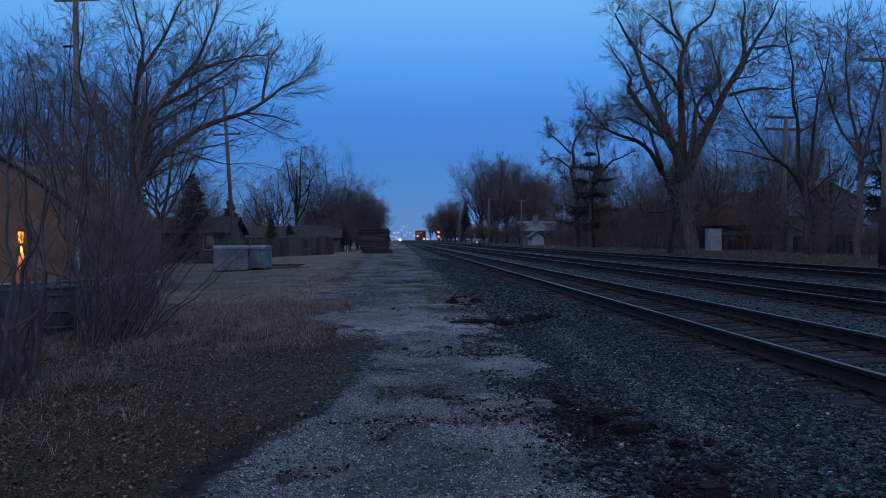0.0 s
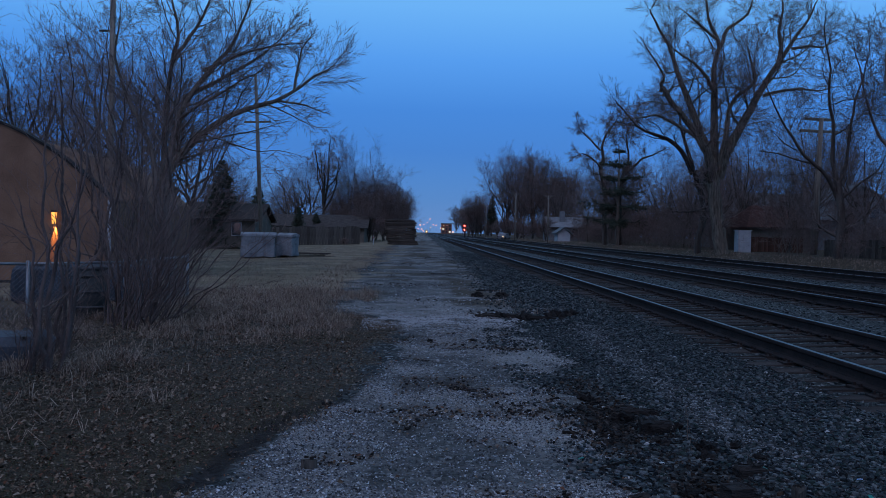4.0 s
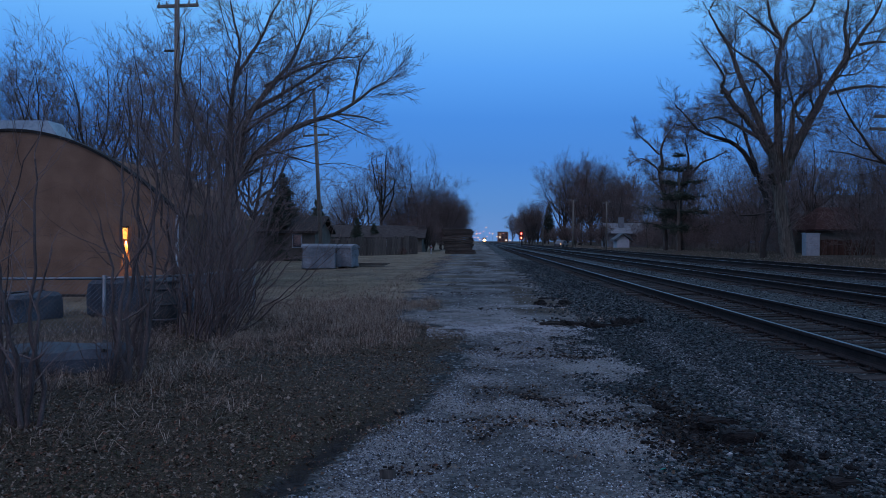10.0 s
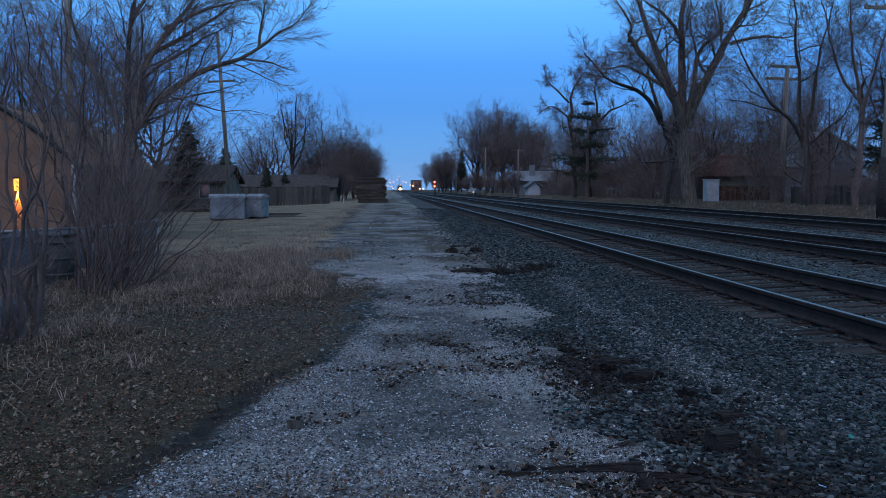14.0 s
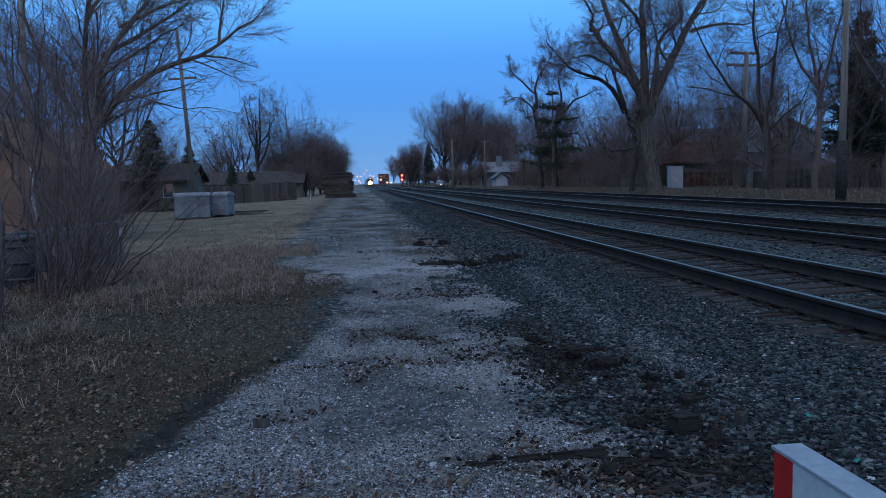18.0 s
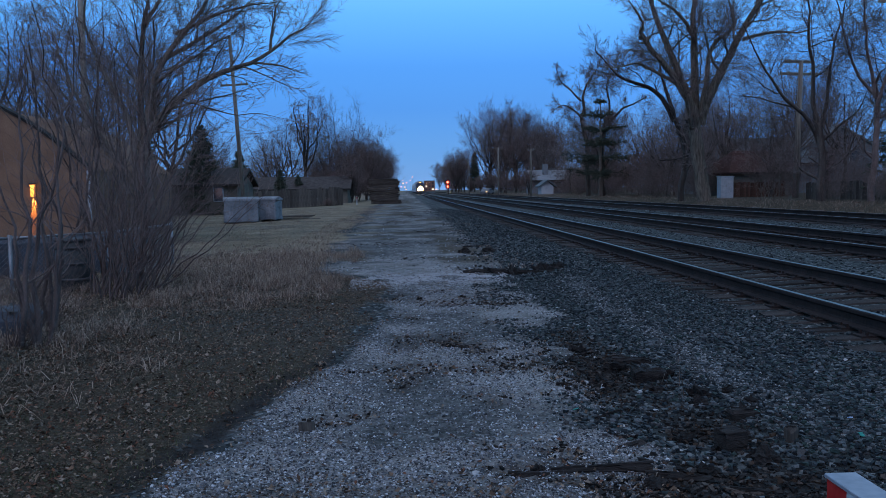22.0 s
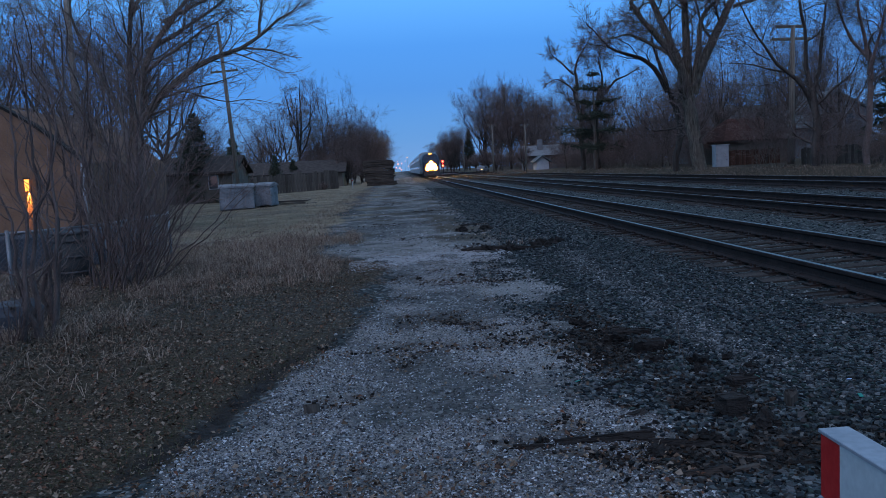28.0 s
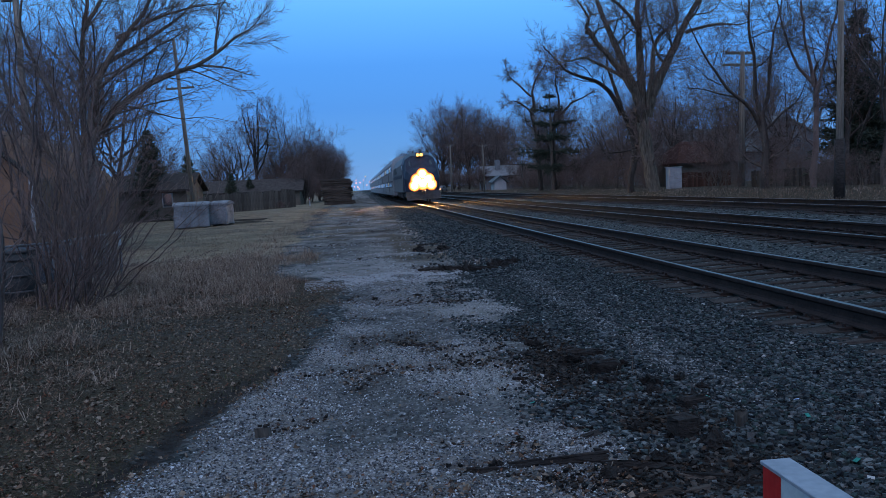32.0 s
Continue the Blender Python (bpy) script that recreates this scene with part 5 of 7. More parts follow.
# brush along the far verge
V1 = shrub(55, 14, 4.0, 1.9, 0.024, "bare brush along the far verge", TWIG_RED, levels=[level(8, 0.12, (25, 65), (0.25, 0.5), 0.5, 4, 0.2, 0.04, 3), level(5, 0.12, (25, 60), (0.4, 0.75), 0.6, 2, 0.2, 0.03, 3),
           level(4, 0.15, (25, 60), (0.5, 0.85), 0.8, 1, 0.18, 0.02, 3)], least=0.0045)
put(V1, 20.4, 44.0)
V1["group"] = "verge brush"
rngv = np.random.default_rng(77)
def brush(ob, x, y, scale):
    """Brush grows everywhere but before the garage and a far house."""
    if not (0.385 < x / y < 0.50 and 43 < y < 68) and not (0.166 < x / y < 0.186 and 85 < y < 130):
        again(ob, x, y, rngv.uniform(0, 360), scale)


for i in range(30):
    y = 27 + 2.1 * i + (i ** 2) * 0.05
    brush(V1, 20.8 + rngv.uniform(-0.6, 1.8), y + rngv.uniform(-1, 1), rngv.uniform(0.25, 0.5) if y < 62 else rngv.uniform(0.4, 0.8))
for i in range(34):
    y = 58 + 3.5 * i + rngv.uniform(-1.2, 1.2)
    brush(V1, 22.0 + rngv.uniform(0, 6.5) + (y - 60) * 0.03, y, rngv.uniform(0.7, 1.3))
for i in range(22):
    brush(V1, 20.5 + rngv.uniform(0, 5) + 0.06 * 4 * i, 82 + 7 * i, rngv.uniform(0.6, 1.1))
for i in range(14):
    brush(V1, 24.5 + rngv.uniform(0, 11), 38 + 2.6 * i, rngv.uniform(0.5, 0.9))
for i in range(14):
    brush(E1, 37 + rngv.uniform(0, 16), 60 + 11 * i, rngv.uniform(0.6, 0.85))
for i in range(10):
    brush(E1, 27 + rngv.uniform(0, 8), 84 + 14 * i, rngv.uniform(0.5, 0.75))
for i in range(26):
    brush(E1, 18.8 + rngv.uniform(0, 6), 125 + 8.5 * i, rngv.uniform(0.4, 0.6))
for i in range(12):
    brush(E1, -17 - rngv.uniform(0, 12), 40 + 6 * i, rngv.uniform(0.45, 0.7))


# --- utility poles and wires
def utility_pole(height, arms, label, dark_foot=0.0, thick=1.0):
    t = thing("utility_pole", Matrix(), label, "utility pole", "utility poles")
    part("pole", rod(bmesh.new(), (0, 0, -0.2), (0, 0, height), 0.155 * thick, 0.10 * thick, 14), WOOD_POLE, t)
    if dark_foot:
        part("foot", rod(bmesh.new(), (0, 0, -0.1), (0, 0, dark_foot), 0.20, 0.185, 12), TIE_WOOD, t, "dark foot of the pole")
    for z, half, side in arms:
        bm = boxed(side * 0.3, 0.16, height - z, 2 * half, 0.10, 0.13 * thick, bevel=0.012)
        arm = part("crossarm", bm, WOOD_POLE, t)
        for k in (-0.92, -0.55, 0.55, 0.92):
            bm = rod(bmesh.new(), (k * half + side * 0.3, 0.16, height - z + 0.13), (k * half + side * 0.3, 0.16, height - z + 0.27), 0.045, 0.03, 8)
            part("insulator", bm, GALV, arm)
        for s in (-1, 1):
            bm = rod(bmesh.new(), (side * 0.3 + s * half * 0.55, 0.12, height - z + 0.02), (0, 0.12, height - z - 0.55), 0.016, 0.016, 6)
            part("brace", bm, GALV, arm)
    return t


P1 = utility_pole(12.4, [(0.12, 1.15, 0), (0.95, 0.92, -0.15)], "tall wooden utility pole with two crossarms")
put(P1, -12.75, 33.0, turn=-6)
part("cable_bracket", rod(bmesh.new(), (-0.1, 0, 9.6), (-0.55, 0, 9.6), 0.05, 0.05, 8), STEEL_DARK, P1)
P2 = utility_pole(11.9, [(3.2, 0.9, 0)], "leaning wooden utility pole behind the lawn")
put(P2, -10.75, 54.0, lean=(0, -3.0))
P3 = utility_pole(8.6, [(0.15, 0.9, -0.3), (0.9, 1.25, 0)], "wooden utility pole with two wide crossarms", thick=1.35)
put(P3, 24.6, 49.5, lean=(0, 1.5))
P4 = utility_pole(7.9, [(0.15, 1.0, 0)], "thick grey wooden pole near the far track", 2.3)
put(P4, 18.3, 28.9, lean=(0, 1.0))
P5 = utility_pole(9.0, [(0.2, 0.9, 0)], "distant wooden pole by the track")
put(P5, 17.4, 150.0)
for x, y, s in ((17.3, 110, 0.75), (17.0, 215, 1.0), (17.2, 300, 1.0)):
    again(P5, x, y, 0, s)


def wire(a, b, sag, radius=0.012):
    pts = np.array([[(a[0] + (b[0] - a[0]) * u, a[1] + (b[1] - a[1]) * u, a[2] + (b[2] - a[2]) * u - sag * 4 * u * (1 - u)) for u in np.linspace(0, 1, 25)]])
    v, f = tubes(np.random.default_rng(1), pts, np.array([radius]), np.array([radius]), 5)
    return tagged(quads("overhead_wire", v, f, STEEL_DARK), "thin dark overhead wire between poles", "wire", "overhead wires")


wire((-13.7, 33.1, 12.4), (-26, -25, 11.5), 1.0)
wire((-13.4, 33.1, 11.5), (-28, -5, 11.8), 0.9)
wire((-11.7, 33.1, 12.4), (-22, -25, 12.4), 1.0)
wire((-13.4, 33.0, 11.4), (-12.0, 54.0, 7.6), 0.5)
wire((-11.8, 33.0, 12.3), (-10.6, 54.0, 10.4), 0.5)
wire((19.1, 28.9, 8.6), (25.4, 49.5, 8.7), 0.5)


# --- buildings
def window(t, x, y, z, w, h, face, lit=None):
    """face: 'y' or 'x', the way in which the wall looks."""
    sx, sy = (w, 0.10) if face == "y" else (0.10, w)
    fr = part("window_frame", boxed(x, y, z, sx + (0.14 if face == "y" else 0), sy + (0.14 if face == "x" else 0), h + 0.14, bevel=0.01), WHITE_PAINT, t)
    off = (0, -0.04) if face == "y" else (-0.04, 0)
    part("pane", boxed(x + off[0], y + off[1], z + 0.07, sx, sy, h), lit or GLASS, fr)


def house(name, x, y, z, w, d, wall, roof, walls, shingles, label, ridge="x", turn=0, chimney=None, windows=(), over=0.4, hip=0.0):
    t = thing(name, pose(x, y, z, 0, 0, turn), label, "house")
    part("wall", boxed(0, 0, -0.3, w, d, wall + 0.3), walls, t)
    if ridge == "x":
        gable = [(-d / 2 - over, wall - 0.12), (0, wall + roof), (d / 2 + over, wall - 0.12), (d / 2 + over, wall + 0.06), (0, wall + roof + 0.2), (-d / 2 - over, wall + 0.06)]
        a, b, m = -w / 2 - over, w / 2 + over, Matrix.Rotation(radians(90), 4, "Z")
        tri = [(-d / 2, wall), (0, wall + roof - 0.05), (d / 2, wall)]
        ga, gb = -w / 2, w / 2
    else:
        gable = [(-w / 2 - over, wall - 0.12), (0, wall + roof), (w / 2 + over, wall - 0.12), (w / 2 + over, wall + 0.06), (0, wall + roof + 0.2), (-w / 2 - over, wall + 0.06)]
        a, b, m = -d / 2 - over, d / 2 + over, Matrix()
        tri = [(-w / 2, wall), (0, wall + roof - 0.05), (w / 2, wall)]
        ga, gb = -d / 2, d / 2
    if hip:
        bm = bmesh.new()
        ex, ey, rx = w / 2 + over, d / 2 + over, (w / 2 + over) * (1 - hip)
        low = [bm.verts.new((px_, py_, wall - 0.1)) for px_, py_ in ((-ex, -ey), (ex, -ey), (ex, ey), (-ex, ey))]
        eave = [bm.verts.new((q.co.x, q.co.y, wall + 0.06)) for q in low]
        top = [bm.verts.new((-rx, 0, wall + roof + 0.2)), bm.verts.new((rx, 0, wall + roof + 0.2))]
        for q in range(4):
            bm.faces.new((low[q], low[(q + 1) % 4], eave[(q + 1) % 4], eave[q]))
        for f in (low[::-1], (eave[0], eave[1], top[1], top[0]), (eave[1], eave[2], top[1]), (eave[2], eave[3], top[0], top[1]), (eave[3], eave[0], top[0])):
            bm.faces.new(f)
        bmesh.ops.recalc_face_normals(bm, faces=bm.faces)
    else:
        bm = prism(bmesh.new(), gable, a, b)
        bmesh.ops.transform(bm, matrix=m, verts=bm.verts)
    rf = part("roof", bm, shingles, t)
    bm = prism(bmesh.new(), tri, ga + 0.01, gb - 0.01)
    bmesh.ops.transform(bm, matrix=m, verts=bm.verts)
    if hip:
        bm.free()
    else:
        part("gable", bm, walls, t)
    if chimney:
        cx, cy, cz, s = chimney
        part("chimney", boxed(cx, cy, wall, s, s, cz, bevel=0.02), SIDING, rf, "pale rendered chimney")
    for wx, wy, wz, ww, wh, face, lit in windows:
        window(t, wx, wy, wz, ww, wh, face, lit)
    bm = boxed(0, -d / 2 - over - 0.02, wall - 0.1, w + 2 * over, 0.1, 0.12)
    if ridge == "x":
        part("gutter", bm, TRIM_DARK, t)
    else:
        bm.free()
    return t


WARM_PANE = glow("warm_lit_pane", (1.0, 0.72, 0.42), 1.2)
# left: low house behind a board fence
house("house", -12.6, 98.0, -0.1, 11.6, 8.0, 1.9, 1.35, SIDING_TAN, SHINGLE, "low tan house with a brown shingle roof behind a fence", windows=[(-2.5, -4.02, 0.8, 1.1, 0.9, "y", None), (2.2, -4.02, 0.8, 1.1, 0.9, "y", None)])
house("house", -15.0, 62.0, -0.1, 5.5, 6.0, 2.2, 1.1, SIDING_TAN, SHINGLE, "small tan house behind the covered boxes", windows=[(1.4, -3.02, 1.0, 0.6, 0.9, "y", None)])
# right: garage, grey houses, blue house, far houses
house("garage", 28.8, 66.0, 0.7, 5.4, 6.0, 1.8, 1.7, SIDING_TAN, SHINGLE_RED, "low garage with a red-brown hipped roof", hip=0.55)
house("house", 37.2, 86.0, 0.7, 12.0, 9.0, 3.0, 2.7, SIDING, SHINGLE_GREY, "pale house with a wide grey roof", windows=[(-3, -4.52, 1, 1.2, 1.1, "y", None), (2, -4.52, 1, 1.2, 1.1, "y", None)])
house("house", 46.5, 88.0, 0.7, 8.0, 8.0, 4.6, 2.2, SIDING, SHINGLE_GREY, "two-storey grey house with a gable", ridge="y", chimney=(2.2, 1, 3.0, 0.7), windows=[(-1.6, -4.02, 3.2, 1.0, 1.2, "y", None), (1.6, -4.02, 3.2, 1.0, 1.2, "y", None), (-1.6, -4.02, 1.0, 1.0, 1.2, "y", None)])
house("house", 38.5, 50.0, 0.6, 8.0, 8.0, 3.0, 1.8, SIDING_BLUE, SHINGLE, "blue-grey house with a dark roof and white trim", windows=[(-2.4, -4.02, 1.0, 1.2, 1.2, "y", None), (2.0, -4.02, 1.0, 1.2, 1.2, "y", None), (-4.02, -1, 1.0, 1.1, 1.2, "x", None)])
house("house", 20.9, 119.0, 0.6, 1.8, 3.0, 1.2, 0.8, WHITE_PAINT, SHINGLE_GREY, "white gabled shed among brush", ridge="y")
house("house", 23.8, 134.0, 0.6, 6.0, 7.0, 2.2, 1.6, SIDING, SIDING, "pale far house with a light roof and chimney", chimney=(-0.6, -1.5, 2.7, 0.8), windows=[(1.2, -3.52, 0.9, 1.0, 1.0, "y", None)])
house("house", 29.5, 150.0, 0.6, 8.0, 7.0, 2.6, 1.8, SIDING_TAN, SHINGLE, "tan far house beyond the brush", windows=[(-1.8, -3.52, 1.0, 1.0, 1.0, "y", None), (1.8, -3.52, 1.0, 1.0, 1.0, "y", None)])


# arched brown hall behind the thicket
def arched_hall():
    t = thing("arched_hall", pose(-13.6, 22.5, -0.3), "brown rendered hall with a low arched gable wall", "building")
    half, crown, fall = 4.85, 4.92, 2.0 / 4.5 ** 2

    def arch(h, up, n=32):
        return [(h * (2 * i / n - 1), crown + up - fall * (h * (2 * i / n - 1)) ** 2) for i in range(n + 1)]
    part("gable_wall", prism(bmesh.new(), [(-half, -0.3)] + arch(half, 0) + [(half, -0.3)], 0, 0.3), BROWN_WALL, t)
    part("hall_body", prism(bmesh.new(), [(-half + 0.3, -0.3)] + arch(half - 0.3, -0.3) + [(half - 0.3, -0.3)], 0.3, 9.0), BROWN_WALL, t)
    part("parapet_trim", prism(bmesh.new(), arch(half + 0.05, 0.05) + arch(half + 0.05, -0.03)[::-1], -0.05, 0.34), TRIM_DARK, t, "dark metal edge along the arch")
    bm = prism(bmesh.new(), [(-3.0, 4.5), (-2.8, 5.3), (0.75, 5.3), (1.25, 4.6)], 0.6, 1.5)
    part("roof_monitor", bm, ROOF_METAL, t, "blue-grey sheet metal roof monitor")
    sc = part("wall_lamp", rod(bmesh.new(), (3.41, -0.06, 2.12), (3.41, -0.06, 1.80), 0.07, 0.055, 14), SCONCE, t, "amber wall lamp, lit")
    part("lamp_bracket", boxed(3.41, -0.05, 2.12, 0.16, 0.12, 0.05, bevel=0.01), TRIM_DARK, sc)
    part("downpipe", rod(bmesh.new(), (4.93, -0.06, -0.2), (4.93, -0.06, 2.5), 0.05, 0.05, 8), WHITE_PAINT, t, "white downpipe at the wall's end")
    part("plinth", boxed(0, -0.05, -0.3, 2 * half, 0.1, 0.5), TRIM_DARK, t)
    return t


arched_hall()
lamp = new("hall_lamp_light", bpy.data.lights.new("hall_lamp_light", "SPOT"))
lamp.data.energy, lamp.data.color, lamp.data.spot_size, lamp.data.shadow_soft_size, lamp.data.spot_blend = 900, (1.0, 0.40, 0.07), radians(30), 0.012, 0.4
lamp.matrix_basis = look((-10.19, 22.476, 1.492), (-10.19, 22.498, 1.36))


def roof_vent():
    t = thing("roof_vent", pose(-12.5, 30.0, 0), "round metal chimney with a cap", "chimney")
    part("flue", rod(bmesh.new(), (0, 0, -0.3), (0, 0, 3.85), 0.26, 0.26, 16), GALV, t)
    part("cap", rod(bmesh.new(), (0, 0, 4.0), (0, 0, 4.15), 0.36, 0.34, 16), GALV, t)
    part("collar", rod(bmesh.new(), (0, 0, 3.84), (0, 0, 4.01), 0.2, 0.2, 12), STEEL_DARK, t)
    return t


roof_vent()


# --- fences
def board_fence(name, a, b, h, mat_, label, step=0.15):
    a, b = Vector((*a, 0)), Vector((*b, 0))
    n = int((b - a).length / step)
    yaw = math.degrees(math.atan2(b.y - a.y, b.x - a.x))
    t = thing(name, pose(a.x, a.y, float(ground_z(a.x, a.y)), 0, 0, yaw), label, "fence")
    rng = np.random.default_rng(n)
    me = []
    for i in range(4):
        bm = boxed(0, 0, 0, step * 0.93, 0.02, h * (1 + 0.03 * i), bevel=0.004)
        m = bpy.data.meshes.new("board")
        bm.to_mesh(m)
        bm.free()
        m.materials.append(mat_)
        me.append(m)
    for i in range(n):
        o = new("board", me[rng.integers(4)])
        o.parent = t
        p = a + (b - a) * ((i + 0.5) / n)
        o.matrix_basis = pose(i * step + step / 2, rng.normal(0, 0.006), float(ground_z(p.x, p.y)) - t.matrix_basis.translation.z - 0.03, 0, rng.normal(0, 0.6), 0)
    for z in (0.3, h - 0.3):
        part("rail", boxed(n * step / 2, 0.05, z, n * step, 0.05, 0.09), mat_, t)
    k = 0
    while k * 2.4 < n * step:
        part("post", boxed(k * 2.4, 0.11, -0.05, 0.1, 0.1, h + 0.02), mat_, t)
        k += 1
    return t


board_fence("board_fence", (-15.6, 76.0), (-6.2, 80.0), 1.75, FENCE_WOOD, "weathered grey board fence in front of a house", 0.30)
board_fence("board_fence", (23.4, 56.5), (27.6, 57.0), 1.05, FENCE_RED, "worn red-brown board fence beside a white panel", 0.16)
board_fence("board_fence", (23.0, 45.0), (26.0, 36.0), 0.95, FENCE_WOOD, "grey board fence behind verge brush", 0.2)


def chain_fence():
    t = thing("chain_link_fence", pose(0, 0, 0), "old galvanised chain-link fence in front of the hall", "fence")
    ends = [(-13.0, 10.6), (-9.6, 11.4), (-7.4, 11.9), (-5.95, 12.3), (-5.0, 13.7), (-4.9, 17.0)]
    top = 0.88
    for a, b in zip(ends, ends[1:]):
        part("top_rail", rod(bmesh.new(), (*a, top), (*b, top), 0.021, 0.021, 8), GALV, t)
        part("bottom_rail", rod(bmesh.new(), (*a, -0.02), (*b, -0.02), 0.016, 0.016, 6), GALV, t)
    for a in ends:
        part("post", rod(bmesh.new(), (*a, -0.35), (*a, top + 0.05), 0.03, 0.03, 8), GALV, t)
    pts = []
    for a, b in zip(ends, ends[1:]):
        a3, b3 = np.array([*a, 0.0]), np.array([*b, 0.0])
        ln = np.linalg.norm(b3 - a3)
        for s in (1, -1):
            for u in np.arange(-0.9, ln, 0.075):
                lo, hi = u, u + s * 0.9
                u0, u1 = (max(0, min(lo, hi)), min(ln, max(lo, hi)))
                if u1 - u0 < 0.02:
                    continue
                z0 = (u0 - lo) / (hi - lo) * 0.9 - 0.03
                z1 = (u1 - lo) / (hi - lo) * 0.9 - 0.03
                d = (b3 - a3) / ln
                pts.append([a3 + d * u0 + UP * z0, a3 + d * u1 + UP * z1])
    pts = np.array(pts)
    v, f = tubes(np.random.default_rng(2), pts, np.full(len(pts), 0.002), np.full(len(pts), 0.002), 3)
    quads("wire_mesh", v, f, GALV, t, kind="stuff")
    return t


chain_fence()



def barrel(x, y, label):
    t = thing("plastic_barrel", pose(x, y, float(ground_z(x, y)) - 0.03), label, "barrel")
    part("body", rod(bmesh.new(), (0, 0, 0), (0, 0, 0.82), 0.27, 0.27, 20), mat("grey_green_plastic", (0.035, 0.038, 0.038), (0.06, 0.064, 0.063), 4, 0.6, 0.1), t)
    for z in (0.2, 0.45, 0.7):
        part("hoop", rod(bmesh.new(), (0, 0, z), (0, 0, z + 0.04), 0.285, 0.285, 20), STEEL_DARK, t)
    part("lid", rod(bmesh.new(), (0, 0, 0.82), (0, 0, 0.86), 0.285, 0.27, 20), STEEL_DARK, t)
    return t


barrel(-5.3, 13.0, "grey-green plastic barrel among the saplings")


def tarp_heap(x, y, w, d, h, turn, label):
    t = thing("tarp_heap", pose(x, y, float(ground_z(x, y)) - 0.03, 0, 0, turn), label, "tarp heap")
    bm = boxed(0, 0, 0, w, d, h, bevel=0.08)
    bmesh.ops.subdivide_edges(bm, edges=[q for q in bm.edges if q.calc_length() > 0.3], cuts=6, use_grid_fill=True)
    for v in bm.verts:
        k = noise.noise(v.co * 1.7 + Vector((x, y, 0)))
        v.co += v.normal * 0.09 * k
    part("tarp", bm, mat("blue_grey_tarp", (0.035, 0.042, 0.052), (0.075, 0.085, 0.10), 3, 0.6, 0.4), t)
    for s in (-0.3, 0.3):
        part("strap", boxed(s * w, 0, h * 0.99, 0.05, d * 0.96, 0.03), TRIM_DARK, t)
    return t


tarp_heap(-6.6, 16.2, 2.6, 1.2, 0.75, 10, "blue-grey tarp over a low heap behind the fence")
tarp_heap(-4.75, 8.9, 1.3, 0.9, 0.28, 25, "dark blue tarp lying over boards below the saplings")
tarp_heap(-9.6, 15.2, 2.2, 1.4, 0.6, -8, "dark tarp over stacked goods behind the fence")


# --- things on the left lawn
def covered_box(x, y, w, d, h, turn, label, mat_):
    t = thing("covered_box", pose(x, y, float(ground_z(x, y)) - 0.01, 0, 0, turn), label, "storage box", "boxes on the lawn")
    bm = boxed(0, 0, 0.08, w, d, h - 0.2, bevel=0.03)
    bmesh.ops.subdivide_edges(bm, edges=[q for q in bm.edges if q.calc_length() > 0.3], cuts=5, use_grid_fill=True)
    for v in bm.verts:
        v.co += v.normal * 0.12 * noise.noise(v.co * 1.8 + Vector((x, y, 0)))
    part("body", bm, mat_, t)
    bm = prism(bmesh.new(), [(-d / 2 - 0.04, h - 0.14), (-d / 2, h - 0.05), (0, h + 0.06), (d / 2, h - 0.05), (d / 2 + 0.04, h - 0.14)], -w / 2 - 0.04, w / 2 + 0.04)
    bmesh.ops.transform(bm, matrix=Matrix.Rotation(radians(90), 4, "Z"), verts=bm.verts)
    part("lid", bm, mat_, t)
    for s in (-1, 1):
        part("skid", boxed(s * w * 0.35, 0, 0, 0.1, d, 0.09), FENCE_WOOD, t)
        part("rib", boxed(s * w * 0.25, -d / 2 - 0.012, 0.12, 0.05, 0.02, h - 0.35), mat_, t)
    return t


PALE_COVER = mat("dirty_pale_cover", (0.10, 0.107, 0.118), (0.24, 0.25, 0.265), 2.2, 0.75, 0.6, fine=6, depth=0.05, vary=0.08)
covered_box(-8.5, 42.0, 1.7, 1.4, 1.3, 8, "pale grey covered storage box on wooden skids", PALE_COVER)
covered_box(-7.1, 42.6, 0.85, 1.1, 1.25, -12, "pale upright storage box beside a larger one", PALE_COVER)


def plank_heap(x, y, n, seed, label):
    t = thing("plank_heap", pose(x, y, float(ground_z(x, y))), label, "planks")
    rng = np.random.default_rng(seed)
    for i in range(n):
        part("plank", boxed(rng.normal(0, 0.2), rng.normal(0, 0.2), 0.04 * i, rng.uniform(1.2, 2.2), 0.16, 0.04, Matrix.Rotation(rng.normal(0, 0.3), 4, "Z"), 0.004), FENCE_WOOD, t)
    return t


plank_heap(-6.0, 44.0, 5, 3, "loose weathered planks on the lawn")


OLD_LOG = mat("sun_bleached_tie_wood", (0.034, 0.027, 0.023), (0.10, 0.08, 0.066), 3.0, 0.95, 0.9, stretch=(0.5, 6, 6), depth=0.02, vary=0.4)


